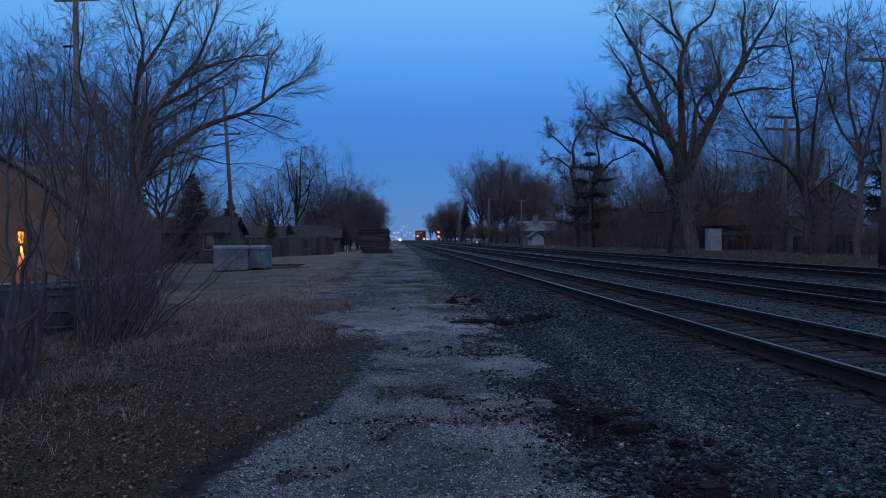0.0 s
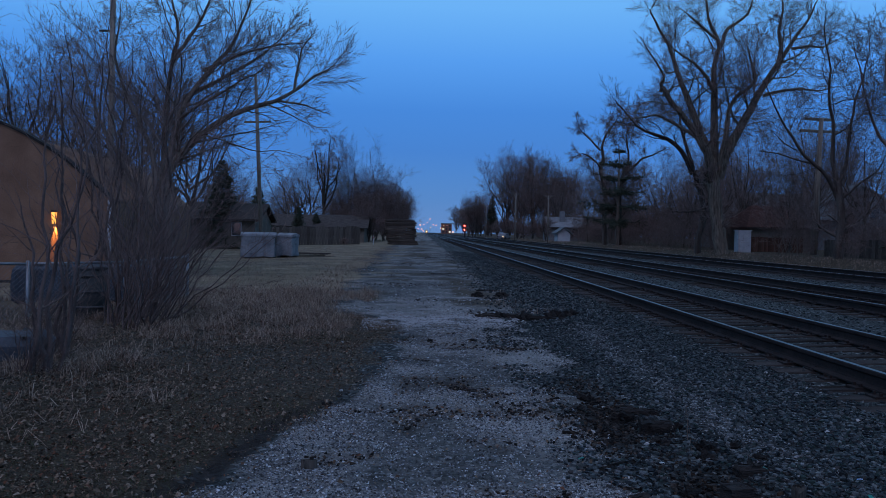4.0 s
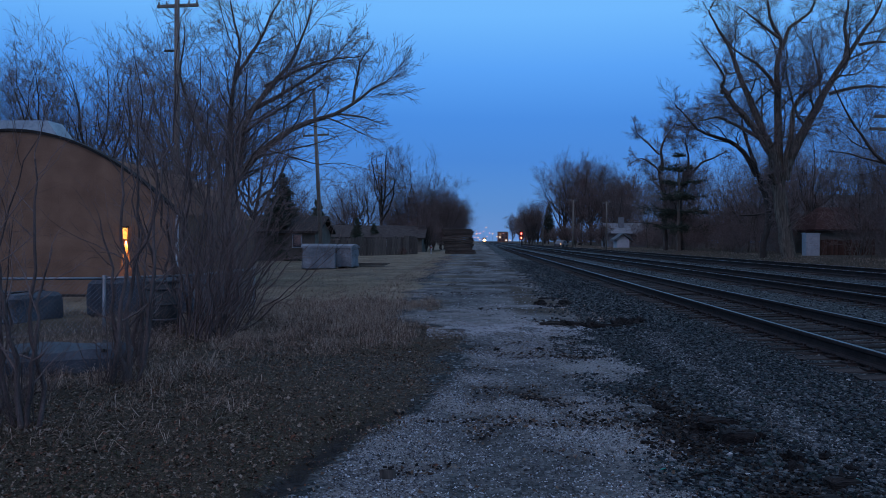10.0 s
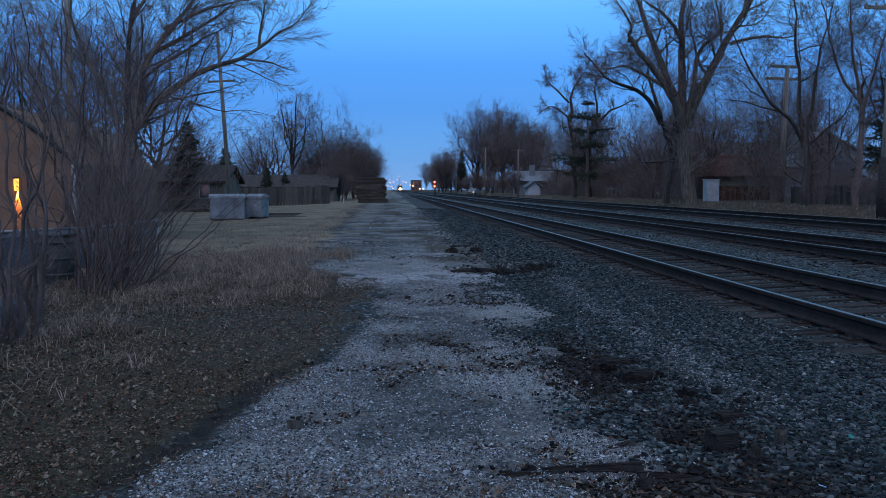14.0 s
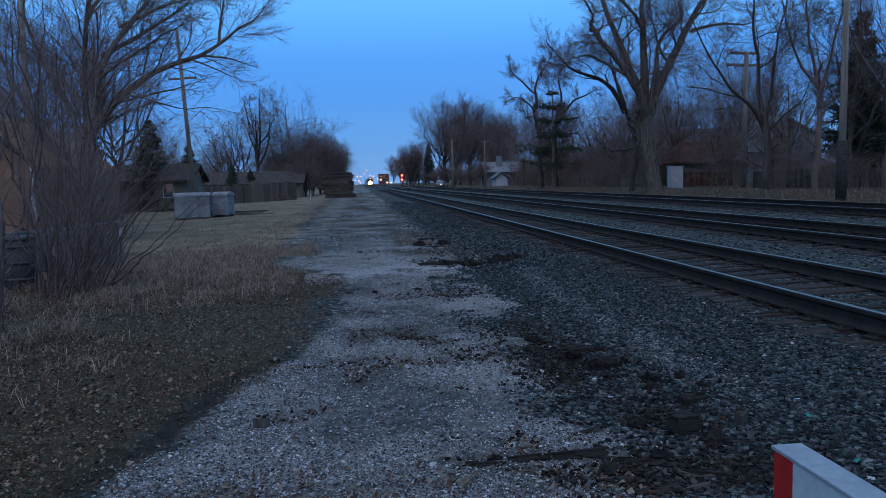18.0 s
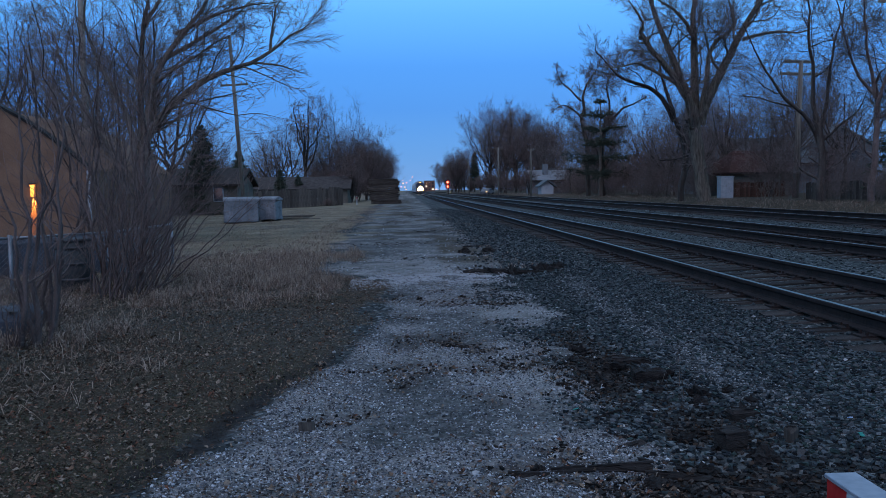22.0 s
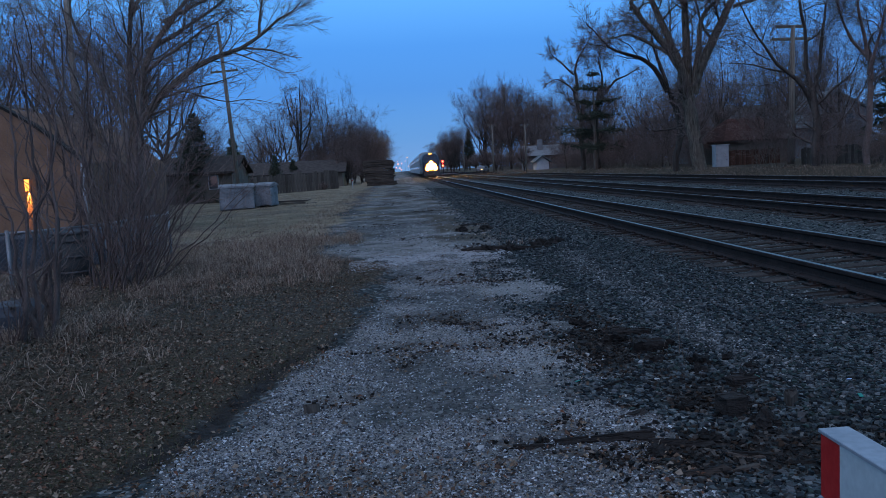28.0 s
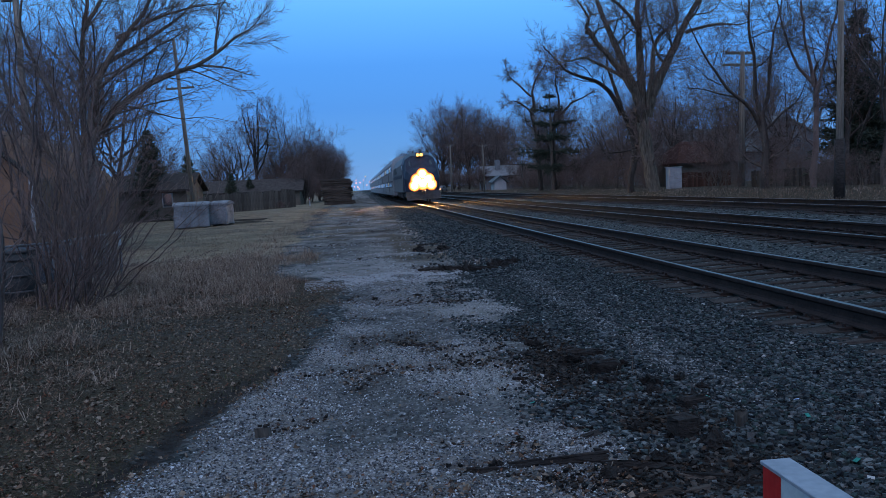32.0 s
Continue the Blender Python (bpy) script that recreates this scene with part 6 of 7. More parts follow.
def tie_stack():
    t = thing("tie_stack", pose(-2.25, 83.0, float(ground_z(-2.25, 83.0)) - 0.01, 0, 0, 3), "tall stack of dark used railway ties", "tie stack")
    rng = np.random.default_rng(5)
    me = []
    for i in range(4):
        bm = boxed(0, 0, 0, 2.75, 0.235, 0.185, bevel=0.014)
        for v in bm.verts:
            v.co += Vector(rng.normal(0, 0.008, 3))
        m = bpy.data.meshes.new("stacked_tie")
        bm.to_mesh(m)
        bm.free()
        m.materials.append(OLD_LOG)
        me.append(m)
    for row in range(12):
        for k in range(8):
            o = new("stacked_tie", me[rng.integers(4)])
            o.parent = t
            o.matrix_basis = pose(rng.normal(0, 0.14) + (0.25 if row < 2 else 0), (k - 3.5) * 0.27 + rng.normal(0, 0.01), row * 0.215 + 0.01, 0, rng.normal(0, 0.5), rng.normal(0, 1.2))
        for k in (-0.9, 0.9):
            if row % 3 == 2:
                part("sticker", boxed(k, 0, row * 0.215 + 0.195, 0.08, 2.2, 0.025), TIE_WOOD, t)
    return t


tie_stack()
E1b = shrub(56, 16, 0.75, 0.5, 0.012, "small round clipped bush by the fence", TWIG_RED, "round_bush", base=0.25)
put(E1b, -7.6, 79.0)


def marker(x, y, h, label):
    t = thing("marker_post", pose(x, y, float(ground_z(x, y)) - 0.02), label, "marker post")
    part("stake", boxed(0, 0, 0, 0.09, 0.03, h, bevel=0.006), WHITE_PAINT, t)
    part("band", boxed(0, 0, h - 0.25, 0.094, 0.034, 0.1), RED_SHEET, t)
    return t


marker(-4.9, 80.5, 0.9, "short white marker stake by the fence")


def white_panel():
    t = thing("white_panel", pose(21.3, 52.5, float(ground_z(21.3, 52.5)), 0, 0, 6), "white painted equipment cabinet beside the track", "cabinet")
    part("body", boxed(0, 0, 0, 0.9, 0.55, 1.42, bevel=0.02), WHITE_PAINT, t)
    part("lid", boxed(0, 0, 1.42, 1.0, 0.65, 0.06, bevel=0.015), WHITE_PAINT, t)
    part("door", boxed(0, -0.285, 0.12, 0.74, 0.03, 1.2, bevel=0.01), WHITE_PAINT, t)
    return t


white_panel()


# --- distance: signal, parked car, town lights, far building
def signal():
    t = thing("railway_signal", pose(11.7, 224, rail_z(11.7) - 0.2), "railway signal mast with two lit red lamps", "signal")
    part("mast", rod(bmesh.new(), (0, 0, -0.1), (0, 0, 3.9), 0.09, 0.08, 10), STEEL_DARK, t)
    part("backboard", boxed(0, 0.1, 1.6, 0.9, 0.08, 2.4, bevel=0.03), STEEL_DARK, t)
    for z in (2.15, 3.35):
        part("hood", rod(bmesh.new(), (0, 0.06, z), (0, -0.14, z), 0.24, 0.24, 14), STEEL_DARK, t)
        part("red_lamp", rod(bmesh.new(), (0, -0.142, z), (0, -0.16, z), 0.22, 0.22, 14), RED_LAMP, t, "lit red lamp")
    part("ladder", boxed(0.2, 0.15, 0, 0.3, 0.04, 3.2), STEEL_DARK, t)
    return t


signal()


def far_light(x, y, z, r, material, label, pole=True):
    t = thing("street_lamp", pose(x, y, float(ground_z(x, y))), label, "street lamp", "far town lights")
    if pole:
        part("pole", rod(bmesh.new(), (0, 0.3, -0.1), (0, 0.3, z), 0.06, 0.04, 8), STEEL_DARK, t)
    bm = bmesh.new()
    bmesh.ops.create_uvsphere(bm, u_segments=12, v_segments=8, radius=r)
    bmesh.ops.scale(bm, vec=(1, 1, 0.7), verts=bm.verts)
    bmesh.ops.translate(bm, vec=(0, 0, z), verts=bm.verts)
    part("lamp_head", bm, material, t, "glowing lamp head")
    return t


for sx, sz, y, r, k in ((0.0085, 0.0168, 620, 0.45, "o"), (-0.0035, 0.009, 560, 0.5, "o"), (0.001, 0.0095, 640, 0.5, "p"), (0.013, 0.010, 600, 0.4, "p"), (0.0165, 0.009, 660, 0.5, "o"),
                        (0.022, 0.0055, 580, 0.5, "o"), (-0.0015, 0.004, 520, 0.45, "o"), (-0.006, 0.0045, 500, 0.4, "p"), (0.026, 0.0085, 640, 0.35, "o"), (0.0005, 0.0015, 420, 0.3, "o"),
                        (0.0055, 0.0125, 700, 0.4, "p"), (-0.0035, 0.0125, 680, 0.35, "p"), (0.038, 0.0005, 420, 0.35, "w"), (0.0095, 0.006, 700, 0.4, "o"), (0.030, 0.009, 600, 0.3, "p")):
    m_, l_ = {"w": (WHITE_LAMP, "far white street light, lit"), "o": (WARM_LAMP, "far warm street light, lit"), "p": (PINK_LAMP, "far pinkish sign light, lit")}[k]
    far_light(sx * y, y, 1.5 + sz * y - 0.16, r * 1.05, m_, l_)
t_ = thing("far_block", pose(20.5, 700, 0.2), "distant dark flat-roofed building with lit windows", "building")
part("wall", boxed(0, 0, 0, 9, 14, 9.0), BRICK_MAT, t_)
part("parapet", boxed(0, 0, 9.0, 9.3, 14.3, 0.5), TRIM_DARK, t_)
for i in range(3):
    for k in range(3):
        part("window", boxed(-2.8 + 2.8 * i, -7.03, 1.4 + 2.6 * k, 1.4, 0.08, 1.3), WARM_PANE if (i, k) in ((0, 1), (2, 0)) else GLASS, t_)


def parked_car():
    t = thing("parked_car", pose(17.3, 170, float(ground_z(17.3, 170)), 0, 0, 65), "pale car parked beside the far track with one lamp lit", "car")
    prof = [(-2.1, 0.35), (-2.15, 0.8), (-1.5, 0.95), (-0.9, 1.42), (0.7, 1.45), (1.4, 0.98), (2.1, 0.85), (2.15, 0.35)]
    bm = prism(bmesh.new(), prof, -0.85, 0.85)
    bmesh.ops.bevel(bm, geom=list(bm.edges), offset=0.05, segments=2, affect="EDGES")
    part("body", bm, SIDING, t)
    for s in (-0.86, 0.86):
        part("side_window", boxed(-0.1, s, 0.98, 1.5, 0.03, 0.36, bevel=0.01), GLASS, t)
        for k in (-1.35, 1.3):
            w = part("wheel", rod(bmesh.new(), (k, s * 0.98 - 0.1, 0.32), (k, s * 0.98 + 0.1, 0.32), 0.32, 0.32, 16), TRIM_DARK, t)
    for s in (-0.6, 0.6):
        part("headlight", boxed(-2.16, s, 0.62, 0.05, 0.3, 0.14, bevel=0.01), WHITE_LAMP if s < 0 else GLASS, t)
    return t


parked_car()
# treelines that close the view
for x, y, a, s in ((19, 330, 10, 0.62), (24, 350, 80, 0.66), (21, 420, 140, 0.75), (27, 440, 200, 0.75), (22, 520, 250, 0.9), (30, 560, 300, 0.9), (36, 300, 20, 0.9), (42, 240, 60, 0.95), (40, 160, 0, 0.8), (48, 130, 220, 0.8), (52, 100, 30, 0.8)):
    again(D, x, y, a, s)
for x, y, a, s in ((-9, 230, 10, 0.9), (-12, 270, 100, 1.0), (-10, 330, 190, 1.1), (-20, 180, 30, 1.1), (-26, 150, 90, 1.1), (-34, 130, 200, 1.1), (-24, 100, 300, 1.0), (-34, 90, 60, 1.1), (-30, 72, 140, 1.1), (-12, 440, 0, 1.2), (-15, 600, 0, 1.3)):
    again(E1, x, y, a, s)
for x, y, a, s in ((-38, 56, 10, 1.0), (-44, 66, 60, 1.0), (-36, 40, 130, 0.9), (-30, 30, 70, 0.9)):
    again(C, x, y, a, s)


# --- loose ground cover and pieces
def ico(n_sub=False):
    bm = bmesh.new()
    bmesh.ops.create_icosphere(bm, subdivisions=1, radius=1.0)
    v = np.array([q.co[:] for q in bm.verts])
    f = np.array([[q.index for q in p.verts] for p in bm.faces])
    bm.free()
    return v, f


CUBE = (np.array([(a, b, c) for a in (-0.62, 0.62) for b in (-0.62, 0.62) for c in (-0.62, 0.62)]),
        np.array([(0, 1, 3), (0, 3, 2), (4, 6, 7), (4, 7, 5), (0, 4, 5), (0, 5, 1), (2, 3, 7), (2, 7, 6), (0, 2, 6), (0, 6, 4), (1, 5, 7), (1, 7, 3)]))
OCT = (np.array([(1, 0, 0), (-1, 0, 0), (0, 1, 0), (0, -1, 0), (0, 0, 1), (0, 0, -1)], float),
       np.array([(0, 2, 4), (2, 1, 4), (1, 3, 4), (3, 0, 4), (2, 0, 5), (1, 2, 5), (3, 1, 5), (0, 3, 5)]))


def strewn(name, rng, x, y, size, shape, material, label, category, flat=0.7, jag=0.26, sink=0.3):
    v, f = shape
    n = len(x)
    sc = size[:, None, None] * np.stack([rng.uniform(0.7, 1.3, n), rng.uniform(0.7, 1.3, n), rng.uniform(flat * 0.7, flat * 1.2, n)], 1)[:, None]
    p = v[None] * (1 + rng.normal(0, jag, (n, len(v), 1))) * sc
    a, b = rng.random(n) * 2 * np.pi, rng.normal(0, 0.35, n)
    c, s = np.cos(a)[:, None], np.sin(a)[:, None]
    cb, sb = np.cos(b)[:, None], np.sin(b)[:, None]
    q = np.stack([p[..., 0] * cb + p[..., 2] * sb, p[..., 1], -p[..., 0] * sb + p[..., 2] * cb], -1)
    q = np.stack([q[..., 0] * c - q[..., 1] * s, q[..., 0] * s + q[..., 1] * c, q[..., 2]], -1)
    q += np.stack([x, y, terrain(x, y) + size * (flat - sink)], 1)[:, None]
    faces = (f[None] + (np.arange(n) * len(v))[:, None, None]).reshape(-1, f.shape[1])
    return tagged(quads(name, q.reshape(-1, 3), faces, material, None, False), label, category, kind="stuff")


def terrain(x, y):
    """The ground's height with its bumps."""
    x, y = np.asarray(x, float), np.asarray(y, float)
    near = ease((26 - y) / 10) * ease((y + 2) / 4)
    g, s, d = zones(x, y)
    z = ground_z(x, y) + near * ((rough(x, y, 2.3, 21) - 0.5) * 0.05 + (rough(x, y, 7.0, 31) - 0.5) * 0.03 * (1 - 0.5 * g)) * ease((4.1 - x) / 0.4 + 0.2)
    return z + 0.10 * ease((-x - 1.6) / 2.5) * ease((18 - y) / 5) * (rough(x, y, 0.7, 5) - 0.3) - 0.035 * d * near


def scatter(rng, n, x0, x1, y0, y1, keep, power=1.0):
    x = rng.uniform(x0, x1, n)
    y = y0 + (y1 - y0) * rng.random(n) ** power
    k = rng.random(n) < keep(x, y)
    return x[k], y[k]


def off_rails(x, y):
    ok = np.ones_like(x)
    for c in TRACKS:
        ok = ok * np.where(np.abs(np.abs(x - c) - 0.755) < 0.12, 0, 1)
    return ok


ICO = ico()
rng = np.random.default_rng(101)
x, y = scatter(rng, 40000, 1.0, 4.2, 3.2, 15, lambda x, y: (1 - 0.97 * zones(x, y)[0]) * (1 - 0.7 * np.clip(ridge_at(x, y), 0, 1)) * (1 - smooth_at(x, y)) * (1 - 0.96 * np.clip(1.5 * zones(x, y)[2], 0, 1)), 1.4)
strewn("ballast_stones", rng, x, y, rng.uniform(0.009, 0.021, len(x)), CUBE, STONES, "angular dark grey ballast stones", "stones")
x, y = scatter(rng, 12000, 1.1, 4.2, 13, 60, lambda x, y: ease((x - 1.2 + 0.9 * (rough(x, y, 0.8, 81) - 0.5)) / 1.3), 1.6)
strewn("ballast_stones", rng, x, y, rng.uniform(0.016, 0.034, len(x)), CUBE, STONES, "angular dark grey ballast stones", "stones")


def between_ties(x, y):
    inside = np.zeros_like(x)
    for c in TRACKS:
        inside = np.maximum(inside, np.abs(x - c) < 1.3)
    gap = np.abs(((y - 1.0) / 0.5) % 1.0 - 0.5) < 0.26
    return off_rails(x, y) * np.where(inside > 0, np.where(gap, 1.0, 0.3), 0.75)


x, y = scatter(rng, 20000, 4.0, 16.2, 4.5, 50, between_ties, 1.7)
strewn("bed_stones", rng, x, y, rng.uniform(0.014, 0.032, len(x)), CUBE, STONES, "dark ballast stones between the rails", "stones", sink=0.5)
x, y = scatter(rng, 190000, -2.4, 1.9, 3.0, 14.2, lambda x, y: np.clip(zones(x, y)[0] * 1.1 - 0.10 - zones(x, y)[2] * 0.35, 0, 1) * (1 - 0.94 * smooth_at(x, y)), 1.8)
strewn("path_gravel", rng, x, y, rng.uniform(0.003, 0.0075, len(x)) * rng.choice([1, 1, 1, 1, 1.6], len(x)), OCT, GRAVEL, "pale crushed gravel on the lane", "gravel", 0.7, 0.25)
x, y = scatter(rng, 14000, -2.2, 2.1, 14.5, 60, lambda x, y: np.clip(zones(x, y)[0] * (rough(x, y, 0.5, 62) * 2.6 - 0.9), 0, 1), 1.5)
strewn("lane_grit", rng, x, y, rng.uniform(0.006, 0.018, len(x)), OCT, GRAVEL, "loose grit on the worn lane", "gravel", 0.7, 0.25)
x, y = scatter(rng, 9000, -2.2, 2.4, 14.5, 60, lambda x, y: np.clip(zones(x, y)[2] * 1.4 - 0.2, 0, 1), 1.5)
strewn("lane_dirt", rng, x, y, rng.uniform(0.012, 0.04, len(x)), OCT, mat("lane_dirt_clumps", (0.012, 0.0105, 0.0095), (0.05, 0.042, 0.036), 8, 1.0, 0.8, vary=0.3), "dark dirt clumps on the worn lane", "soil", 0.5, 0.3, 0.1)
x, y = scatter(rng, 170, -1.0, 4.1, 3.2, 20, lambda x, y: 0.8 + 0 * x, 1.2)
strewn("pale_stones", rng, x, y, rng.uniform(0.009, 0.022, len(x)), ICO, mat("pale_limestone", (0.26, 0.26, 0.255), (0.44, 0.44, 0.43), 12, 0.9, 0.4), "scattered pale limestone pieces", "stones")

x, y = scatter(rng, 16000, -0.9, 1.9, 12.0, 15.6, lambda x, y: np.exp(-((y - 13.7 - 0.25 * (x - 0.5)) / 0.75) ** 2) * (rough(x, y, 2.6, 60) > 0.47))
strewn("fresh_gravel", rng, x, y, rng.uniform(0.006, 0.016, len(x)), OCT, mat("fresh_white_gravel", (0.30, 0.305, 0.31), (0.5, 0.505, 0.51), 30, 0.9, 0.3), "band of fresh pale gravel across the lane", "gravel", 0.7, 0.25)

# leaves, short grass, dry grass
x, y = scatter(rng, 170000, -5.5, 1.6, 3.0, 15, lambda x, y: np.clip(zones(x, y)[1] * (0.35 + 0.9 * rough(x, y, 0.8, 45)) + 0.03 + 0.4 * zones(x, y)[2] + 0.3 * ease((4.12 - y + 0.5 * (rough(x, y, 2.4, 41) - 0.5)) / 0.3) * (x > -1.5) * (x < 0.0 + 0.8 * rough(x, y, 2.0, 40)), 0, 1) * (1 - 0.93 * rut_at(x, y)) * (x < 1.4), 1.5)
n = len(x)
L = rng.uniform(0.005, 0.013, n) * rng.choice([1, 1, 1, 1.4, 1.8], n)
a = rng.random(n) * 2 * np.pi
d = np.stack([np.cos(a), np.sin(a), rng.normal(0, 0.35, n)], 1) * L[:, None]
e = np.stack([-np.sin(a), np.cos(a), rng.normal(0, 0.5, n)], 1) * (L * rng.uniform(0.4, 0.8, n))[:, None]
c = np.stack([x, y, terrain(x, y) + rng.uniform(0.006, 0.03, n)], 1)
curl = np.array([0, 0, 1.0])[None] * (L * rng.uniform(0.1, 0.5, n))[:, None]
v = np.stack([c - d, c - e * 0.9 + curl, c + d, c + e * 0.9 + curl], 1).reshape(-1, 3)
tagged(quads("leaf_litter", v, np.arange(n * 4).reshape(-1, 4), LEAF_DEAD, None, False), "dead brown leaves strewn on the grass", "leaves", kind="stuff")


def blades(name, rng, x, y, height, width, bend, material, label, category="grass"):
    n = len(x)
    a = rng.random(n) * 2 * np.pi
    out = np.stack([np.cos(a), np.sin(a), 0 * a], 1)
    side = np.stack([-np.sin(a), np.cos(a), 0 * a], 1) * (width * rng.uniform(0.6, 1.3, n))[:, None]
    h = height * rng.uniform(0.45, 1.1, n)
    b = rng.uniform(0.1, 1.0, n) * bend
    p0 = np.stack([x, y, terrain(x, y) - 0.01], 1)
    p1 = p0 + UP * (h * 0.55)[:, None] + out * (h * b * 0.3)[:, None]
    p2 = p0 + UP * (h * (1 - 0.35 * b))[:, None] + out * (h * b)[:, None]
    v = np.stack([p0 - side, p0 + side, p1 + side * 0.7, p1 - side * 0.7, p2 + side * 0.15, p2 - side * 0.15], 1).reshape(-1, 3)
    f = (np.array([(0, 1, 2, 3), (3, 2, 4, 5)])[None] + (np.arange(n) * 6)[:, None, None]).reshape(-1, 4)
    return tagged(quads(name, v, f, material, None, False), label, category, kind="stuff")


def thick(x, y):
    return np.clip(rough(x, y, 0.9, 13) * 2.2 - 0.7, 0, 1)


x, y = scatter(rng, 70000, -6.5, -0.1, 3.0, 20, lambda x, y: zones(x, y)[1] * (0.15 + 0.85 * thick(x, y)), 1.4)
blades("short_grass", rng, x, y, 0.055, 0.0024, 1.6, GREEN_GRASS, "short trampled grass among leaves")
x, y = scatter(rng, 26000, -7.5, -1.2, 5.5, 19, lambda x, y: zones(x, y)[1] * thick(x + 7, y) * np.clip(ease((-x - 1.5 + 0.06 * (y - 8)) / 1.6), 0, 1), 1.0)
blades("dry_grass", rng, x, y, 0.17, 0.003, 2.6, DRY_GRASS, "matted tall dry grass below the saplings")
cx, cy = scatter(rng, 1500, -7.0, -0.9, 6.5, 19.5, lambda x, y: zones(x, y)[1] * np.clip(thick(x + 3, y * 0.8) * 1.6, 0, 1) * ease((-x - 1.0 + 0.10 * (y - 12)) / 1.2))
k = 34
x, y = np.repeat(cx, k) + rng.normal(0, 0.05, len(cx) * k), np.repeat(cy, k) + rng.normal(0, 0.05, len(cx) * k)
blades("grass_tufts", rng, x, y, np.repeat(rng.uniform(0.10, 0.30, len(cx)), k), 0.0026, 2.6, DRY_GRASS, "arching tufts of dry grass beside the lane")
cx, cy = scatter(rng, 1500, -4.4, -1.0, 8.5, 19.5, lambda x, y: zones(x, y)[1] * ease((x + 3.9) / 0.8) * ease((y - 9.5 + 2 * (rough(x, y, 0.7, 46) - 0.5)) / 4) * (0.2 + 0.8 * thick(x + 1, y)))
k = 30
x, y = np.repeat(cx, k) + rng.normal(0, 0.07, len(cx) * k), np.repeat(cy, k) + rng.normal(0, 0.07, len(cx) * k)
blades("pale_grass", rng, x, y, np.repeat(rng.uniform(0.10, 0.36, len(cx)), k), 0.0028, 2.2, DRY_GRASS, "pale dry grass along the edge of the lane")
x, y = scatter(rng, 42000, -16, -2.2, 16, 70, lambda x, y: 0.25 + 0.75 * thick(x * 0.5, y * 0.5), 1.9)
blades("lawn_grass", rng, x, y, 0.09, 0.007, 1.6, DRY_GRASS, "thin winter lawn")
x, y = scatter(rng, 16000, -3.4, -0.9, 14.5, 70, lambda x, y: ease((-1.5 - x + 1.6 * (rough(x, y, 0.5, 47) - 0.5)) / 0.8) * (0.25 + 0.75 * thick(x, y * 0.5)), 1.6)
blades("edge_grass", rng, x, y, 0.11, 0.006, 1.8, DRY_GRASS, "ragged dry grass creeping over the lane's edge")
x, y = scatter(rng, 2500, 1.2, 3.2, 15, 60, lambda x, y: np.exp(-((x - 2.1 - 1.2 * (rough(x, y, 0.5, 48) - 0.5)) / 0.35) ** 2) * (rough(x, y, 0.6, 49) > 0.48), 1.6)
blades("lane_weeds", rng, x, y, 0.12, 0.005, 1.8, DRY_GRASS, "thin dry weeds between the lane and the ballast")
x, y = scatter(rng, 30000, 16.3, 20.8, 18, 170, lambda x, y: 0.4 + 0.6 * thick(x, y * 0.3), 1.7)
blades("verge_grass", rng, x, y, 0.19, 0.006, 2.3, DRY_GRASS, "dry grass along the far verge")
x, y = scatter(rng, 60, 1.8, 2.3, 5.4, 6.2, lambda x, y: np.exp(-((x - 2.04) / 0.09) ** 2 - ((y - 5.78) / 0.14) ** 2), 1.0)
blades("dead_weeds", rng, x, y, 0.30, 0.0016, 0.9, DRY_GRASS, "thin dead weed stalks at the ballast's edge")



# pale crushed stone along the ridge of the ballast shoulder
x, y = scatter(rng, 40000, 1.8, 3.4, 4.2, 15, lambda x, y: np.clip(ridge_at(x, y), 0, 1), 1.3)
strewn("ridge_stones", rng, x, y, rng.uniform(0.006, 0.013, len(x)), CUBE, RIDGE, "paler crushed stone along the ballast ridge", "stones")


# --- timber scraps and clods along the lane
ROTTEN = mat("rotten_tie_wood", (0.012, 0.0105, 0.010), (0.045, 0.038, 0.034), 4.0, 0.95, 1.0, stretch=(0.5, 6, 6), depth=0.03, vary=0.35)


def timber(x, y, length, w, h, turn, label, tilt=0, mat_=None):
    t = thing("timber_piece", pose(x, y, float(terrain(x, y)) - h * 0.45, 0, tilt, turn), label, "timber")
    rng = np.random.default_rng(int(abs(x * 100 + y * 10)))
    bm = boxed(0, 0, 0, length, w, h, bevel=0.012)
    bmesh.ops.subdivide_edges(bm, edges=[q for q in bm.edges if q.calc_length() > 0.2], cuts=5)
    for v in bm.verts:
        v.co += Vector(rng.normal(0, 0.007, 3))
    body = part("beam", bm, mat_ or ROTTEN, t)
    for i in range(3):
        part("splinter", boxed(rng.uniform(-0.4, 0.4) * length, rng.uniform(-0.3, 0.3) * w, h * 0.98, length * 0.3, min(0.015, w * 0.4), min(0.012, h * 0.4)), ROTTEN, body)
    return t


timber(1.92, 6.10, 0.26, 0.20, 0.15, -6, "squared end of a dark railway tie in the soil")
timber(1.95, 6.72, 0.34, 0.10, 0.08, -10, "rotten beam lying behind a tie end")
timber(1.88, 4.42, 0.15, 0.13, 0.20, 12, "broken square tie stub standing in soil")
timber(2.27, 4.47, 0.09, 0.05, 0.15, 25, "grey slab of stone standing in ballast", 0, FENCE_WOOD)
timber(2.2, 5.0, 0.20, 0.09, 0.08, 10, "charred scrap of a railway tie")
timber(1.02, 4.12, 0.62, 0.05, 0.04, 3, "long splintered slat half buried in dirt", -2)
timber(0.66, 4.10, 0.24, 0.06, 0.03, 172, "split dark wooden slat lying on gravel", 2)
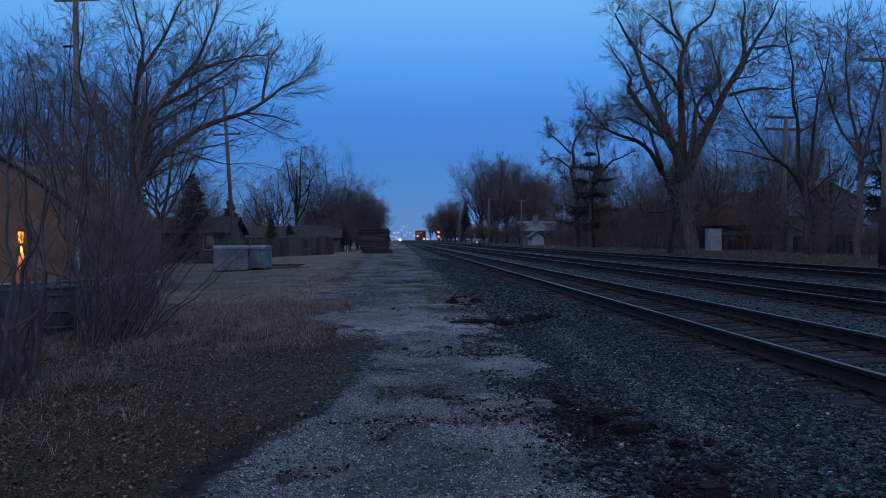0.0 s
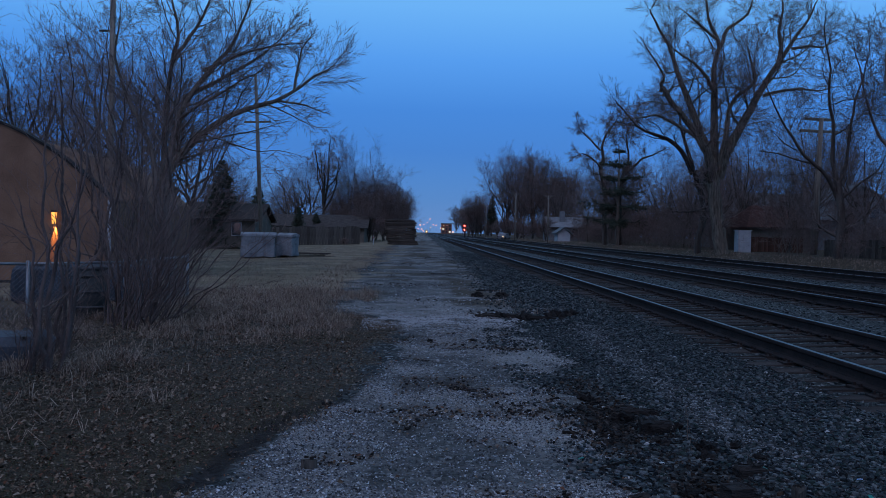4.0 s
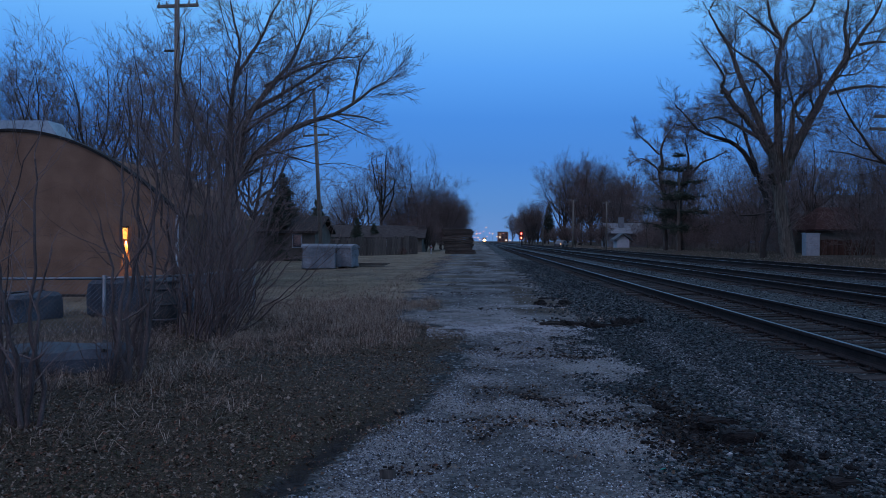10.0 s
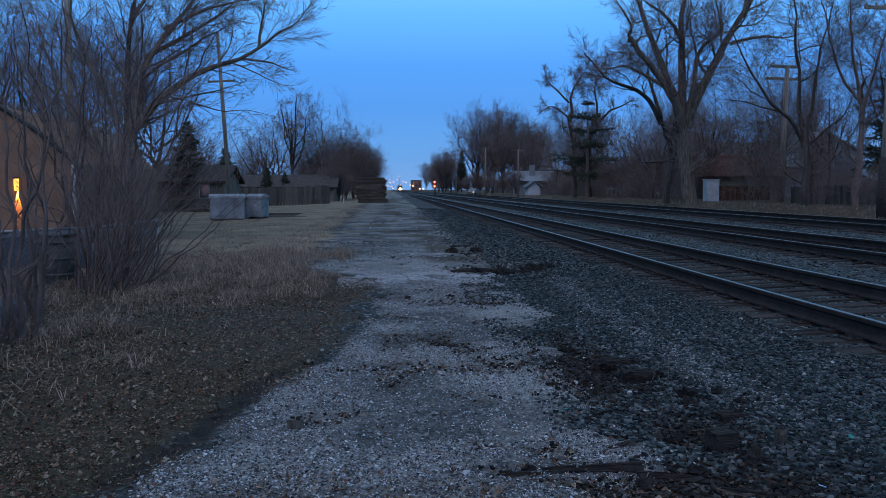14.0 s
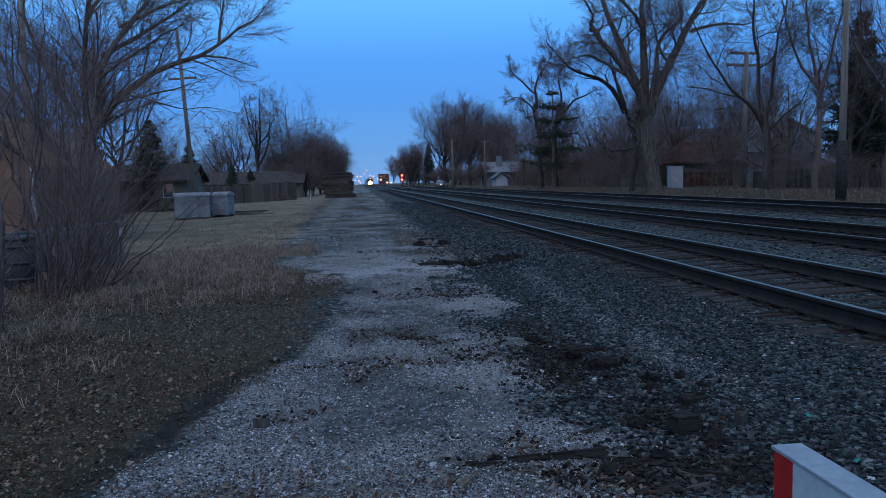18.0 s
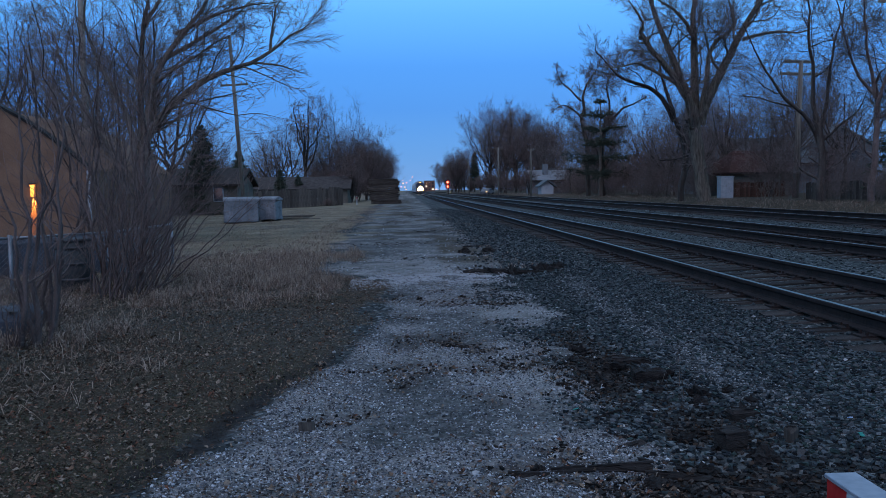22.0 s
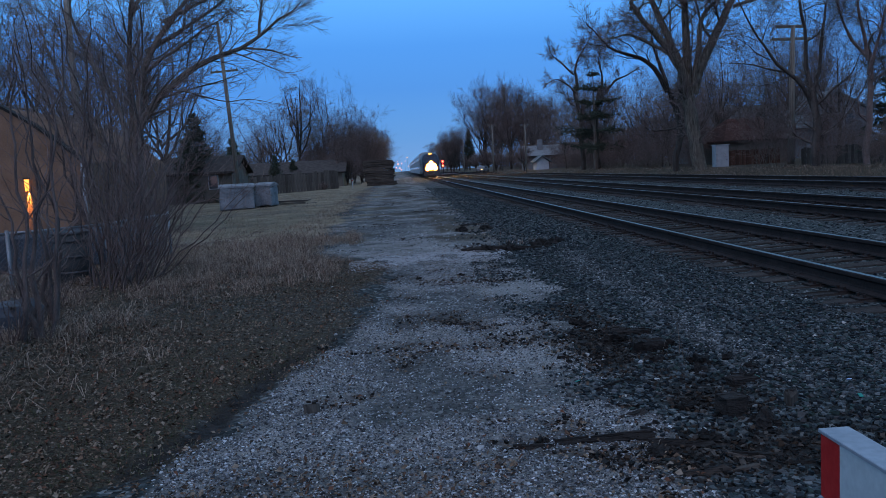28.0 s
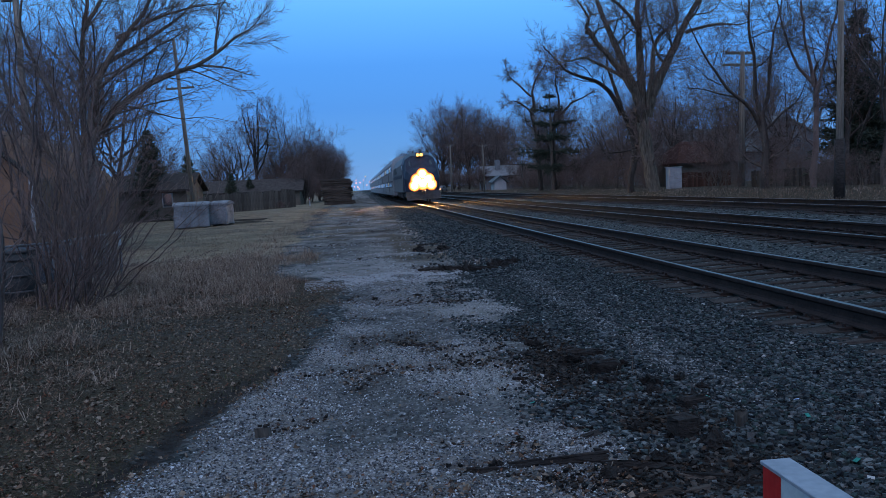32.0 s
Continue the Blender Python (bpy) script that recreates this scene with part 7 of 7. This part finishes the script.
timber(1.45, 4.02, 0.34, 0.05, 0.035, -14, "splintered brown slat in dark soil")
timber(1.72, 3.84, 0.42, 0.06, 0.04, -22, "splintered brown slat by the gate", 1, OLD_LOG)
timber(1.5, 3.62, 0.4, 0.05, 0.04, 6, "reddish rotten lath on dark soil", 0, OLD_LOG)
timber(1.22, 5.98, 0.12, 0.03, 0.02, 8, "dark sliver of wood on gravel")
timber(2.35, 5.62, 0.12, 0.06, 0.06, 60, "broken corner of a dark tie")
timber(1.45, 14.5, 0.8, 0.11, 0.09, 4, "old timber lying across the lane's edge")
timber(2.25, 14.0, 0.6, 0.12, 0.1, -14, "old broken timber in a soil bank")
timber(1.85, 20.9, 0.7, 0.12, 0.07, 3, "dark timber scrap at the edge of the lane")
timber(-0.62, 5.0, 0.09, 0.04, 0.12, 10, "small grey stub of a stake in the gravel", 0, FENCE_WOOD)


def clod(x, y, r, seed, label="dark clod of soil and roots"):
    rng = np.random.default_rng(seed)
    v, f = ICO
    bm = bmesh.new()
    bmesh.ops.create_icosphere(bm, subdivisions=3, radius=1.0)
    for q in bm.verts:
        n = noise.fractal(q.co * 2.6 + Vector((seed, 0, 0)), 0.7, 2.2, 5)
        q.co *= 0.72 * r * (1 + 0.8 * n)
        q.co.z *= 0.75
    t = part("soil_clod", bm, DIRT_CLOD)
    t.matrix_basis = pose(x, y, float(terrain(x, y)) - r * 0.08, 0, 0, seed * 40)
    return tagged(t, label, "soil clod", "soil clods")


for i, (x, y, r) in enumerate(((2.14, 5.55, 0.11), (2.22, 5.05, 0.10), (2.05, 5.35, 0.08), (1.75, 6.5, 0.12), (2.1, 6.2, 0.10), (1.95, 14.3, 0.22), (2.5, 14.2, 0.26), (1.5, 14.5, 0.16), (2.8, 14.5, 0.18), (1.4, 19.0, 0.2), (2.0, 19.1, 0.2),
                               (0.45, 7.7, 0.07), (0.58, 7.65, 0.06), (1.7, 4.62, 0.09), (0.2, 11.1, 0.06), (0.8, 11.2, 0.07), (2.02, 4.7, 0.10), (1.98, 4.2, 0.11), (1.62, 4.1, 0.09), (1.3, 3.95, 0.08), (1.62, 7.3, 0.10), (0.72, 4.15, 0.05), (2.38, 5.3, 0.07), (1.85, 5.75, 0.09))):
    clod(x, y, r, i)


x, y = scatter(rng, 46000, -0.8, 3.0, 3.2, 12, lambda x, y: np.clip(zones(x, y)[2] * 1.6 - 0.35, 0, 1) * np.where(x > 0.9, 1, 0.35), 1.2)
strewn("soil_crumbs", rng, x, y, rng.uniform(0.004, 0.016, len(x)) * rng.choice([1, 1, 1, 1.4], len(x)), CUBE, island_mat("soil_and_wood_crumbs", [(0.012, 0.0105, 0.010), (0.022, 0.018, 0.016), (0.007, 0.0065, 0.006), (0.04, 0.026, 0.018), (0.016, 0.014, 0.013), (0.06, 0.05, 0.043)]), "crumbs of dark soil and rotten wood", "soil", 0.8, 0.4)

rs = np.random.default_rng(44)
for i in range(16):
    sx, sy = 1.2 + 1.0 * rs.random(), 3.6 + 3.4 * rs.random()
    timber(sx, sy, rs.uniform(0.12, 0.34), rs.uniform(0.012, 0.03), rs.uniform(0.012, 0.025), rs.uniform(-40, 40), "dark rotten stick lying in the soil", rs.uniform(-6, 6))


def chip(x, y, colour, label, seed):
    bm = boxed(0, 0, 0, 0.025, 0.035, 0.006, Matrix.Rotation(seed, 4, "Z") @ Matrix.Rotation(0.4, 4, "X"), 0.002)
    t = part("plastic_scrap", bm, colour)
    t.matrix_basis = pose(x, y, float(terrain(x, y)) + 0.025)
    return tagged(t, label, "litter", "litter")


TEAL = mat("teal_plastic", (0.015, 0.15, 0.12), (0.03, 0.24, 0.19), 20, 0.4, 0.1)
BLUE = mat("pale_blue_plastic", (0.25, 0.36, 0.55), (0.4, 0.5, 0.7), 20, 0.4, 0.1)
for i, (x, y, m_) in enumerate(((2.62, 4.35, TEAL), (2.3, 5.0, TEAL), (2.15, 3.8, BLUE), (2.75, 4.7, BLUE), (1.15, 5.2, TEAL), (2.5, 3.7, TEAL))):
    chip(x, y, m_, "scrap of teal plastic on stones" if m_ is TEAL else "scrap of pale blue plastic on stones", i)

# larger single stones, each its own piece of the ground
shapes = []
for i in range(8):
    r_ = np.random.default_rng(i)
    bm = bmesh.new()
    bmesh.ops.create_icosphere(bm, subdivisions=1, radius=1.0)
    for q in bm.verts:
        q.co *= 1 + r_.normal(0, 0.16)
        q.co.z *= 0.62
    me = bpy.data.meshes.new("stone")
    bm.to_mesh(me)
    bm.free()
    me.materials.append(STONE_ONE)
    shapes.append(me)
r_ = np.random.default_rng(8)
made = 0
while made < 280:
    x, y = r_.uniform(1.2, 4.1), 3.3 + 5.5 * r_.random() ** 1.3
    if zones(np.array(x), np.array(y))[0] > 0.4 or zones(np.array(x), np.array(y))[2] > 0.5:
        continue
    o = new("stone", shapes[r_.integers(8)])
    o.parent = ground
    s = r_.uniform(0.014, 0.030)
    o.matrix_basis = pose(x, y, float(terrain(x, y)) + s * 0.3, r_.normal(0, 12), r_.normal(0, 12), r_.uniform(0, 360)) @ Matrix.Diagonal((s, s, s, 1))
    made += 1


def motions():
    lean = -math.degrees(math.atan(TILT))
    x, z = TRACKS[0], rail_z(TRACKS[0])
    walk(loco, [(t, pose(x, d, z, 0, lean, 0)) for t, d in TRAIN_ROWS])
    for i, c in enumerate(cars):
        walk(c, [(t, pose(x, d + 20.9 + 26.3 * i, z, 0, lean, 0)) for t, d in TRAIN_ROWS])
    walk(gate, [(t, pose(0.642, -5.58, 1.10, a, 0, 0)) for t, a in GATE_ROWS])


motions()
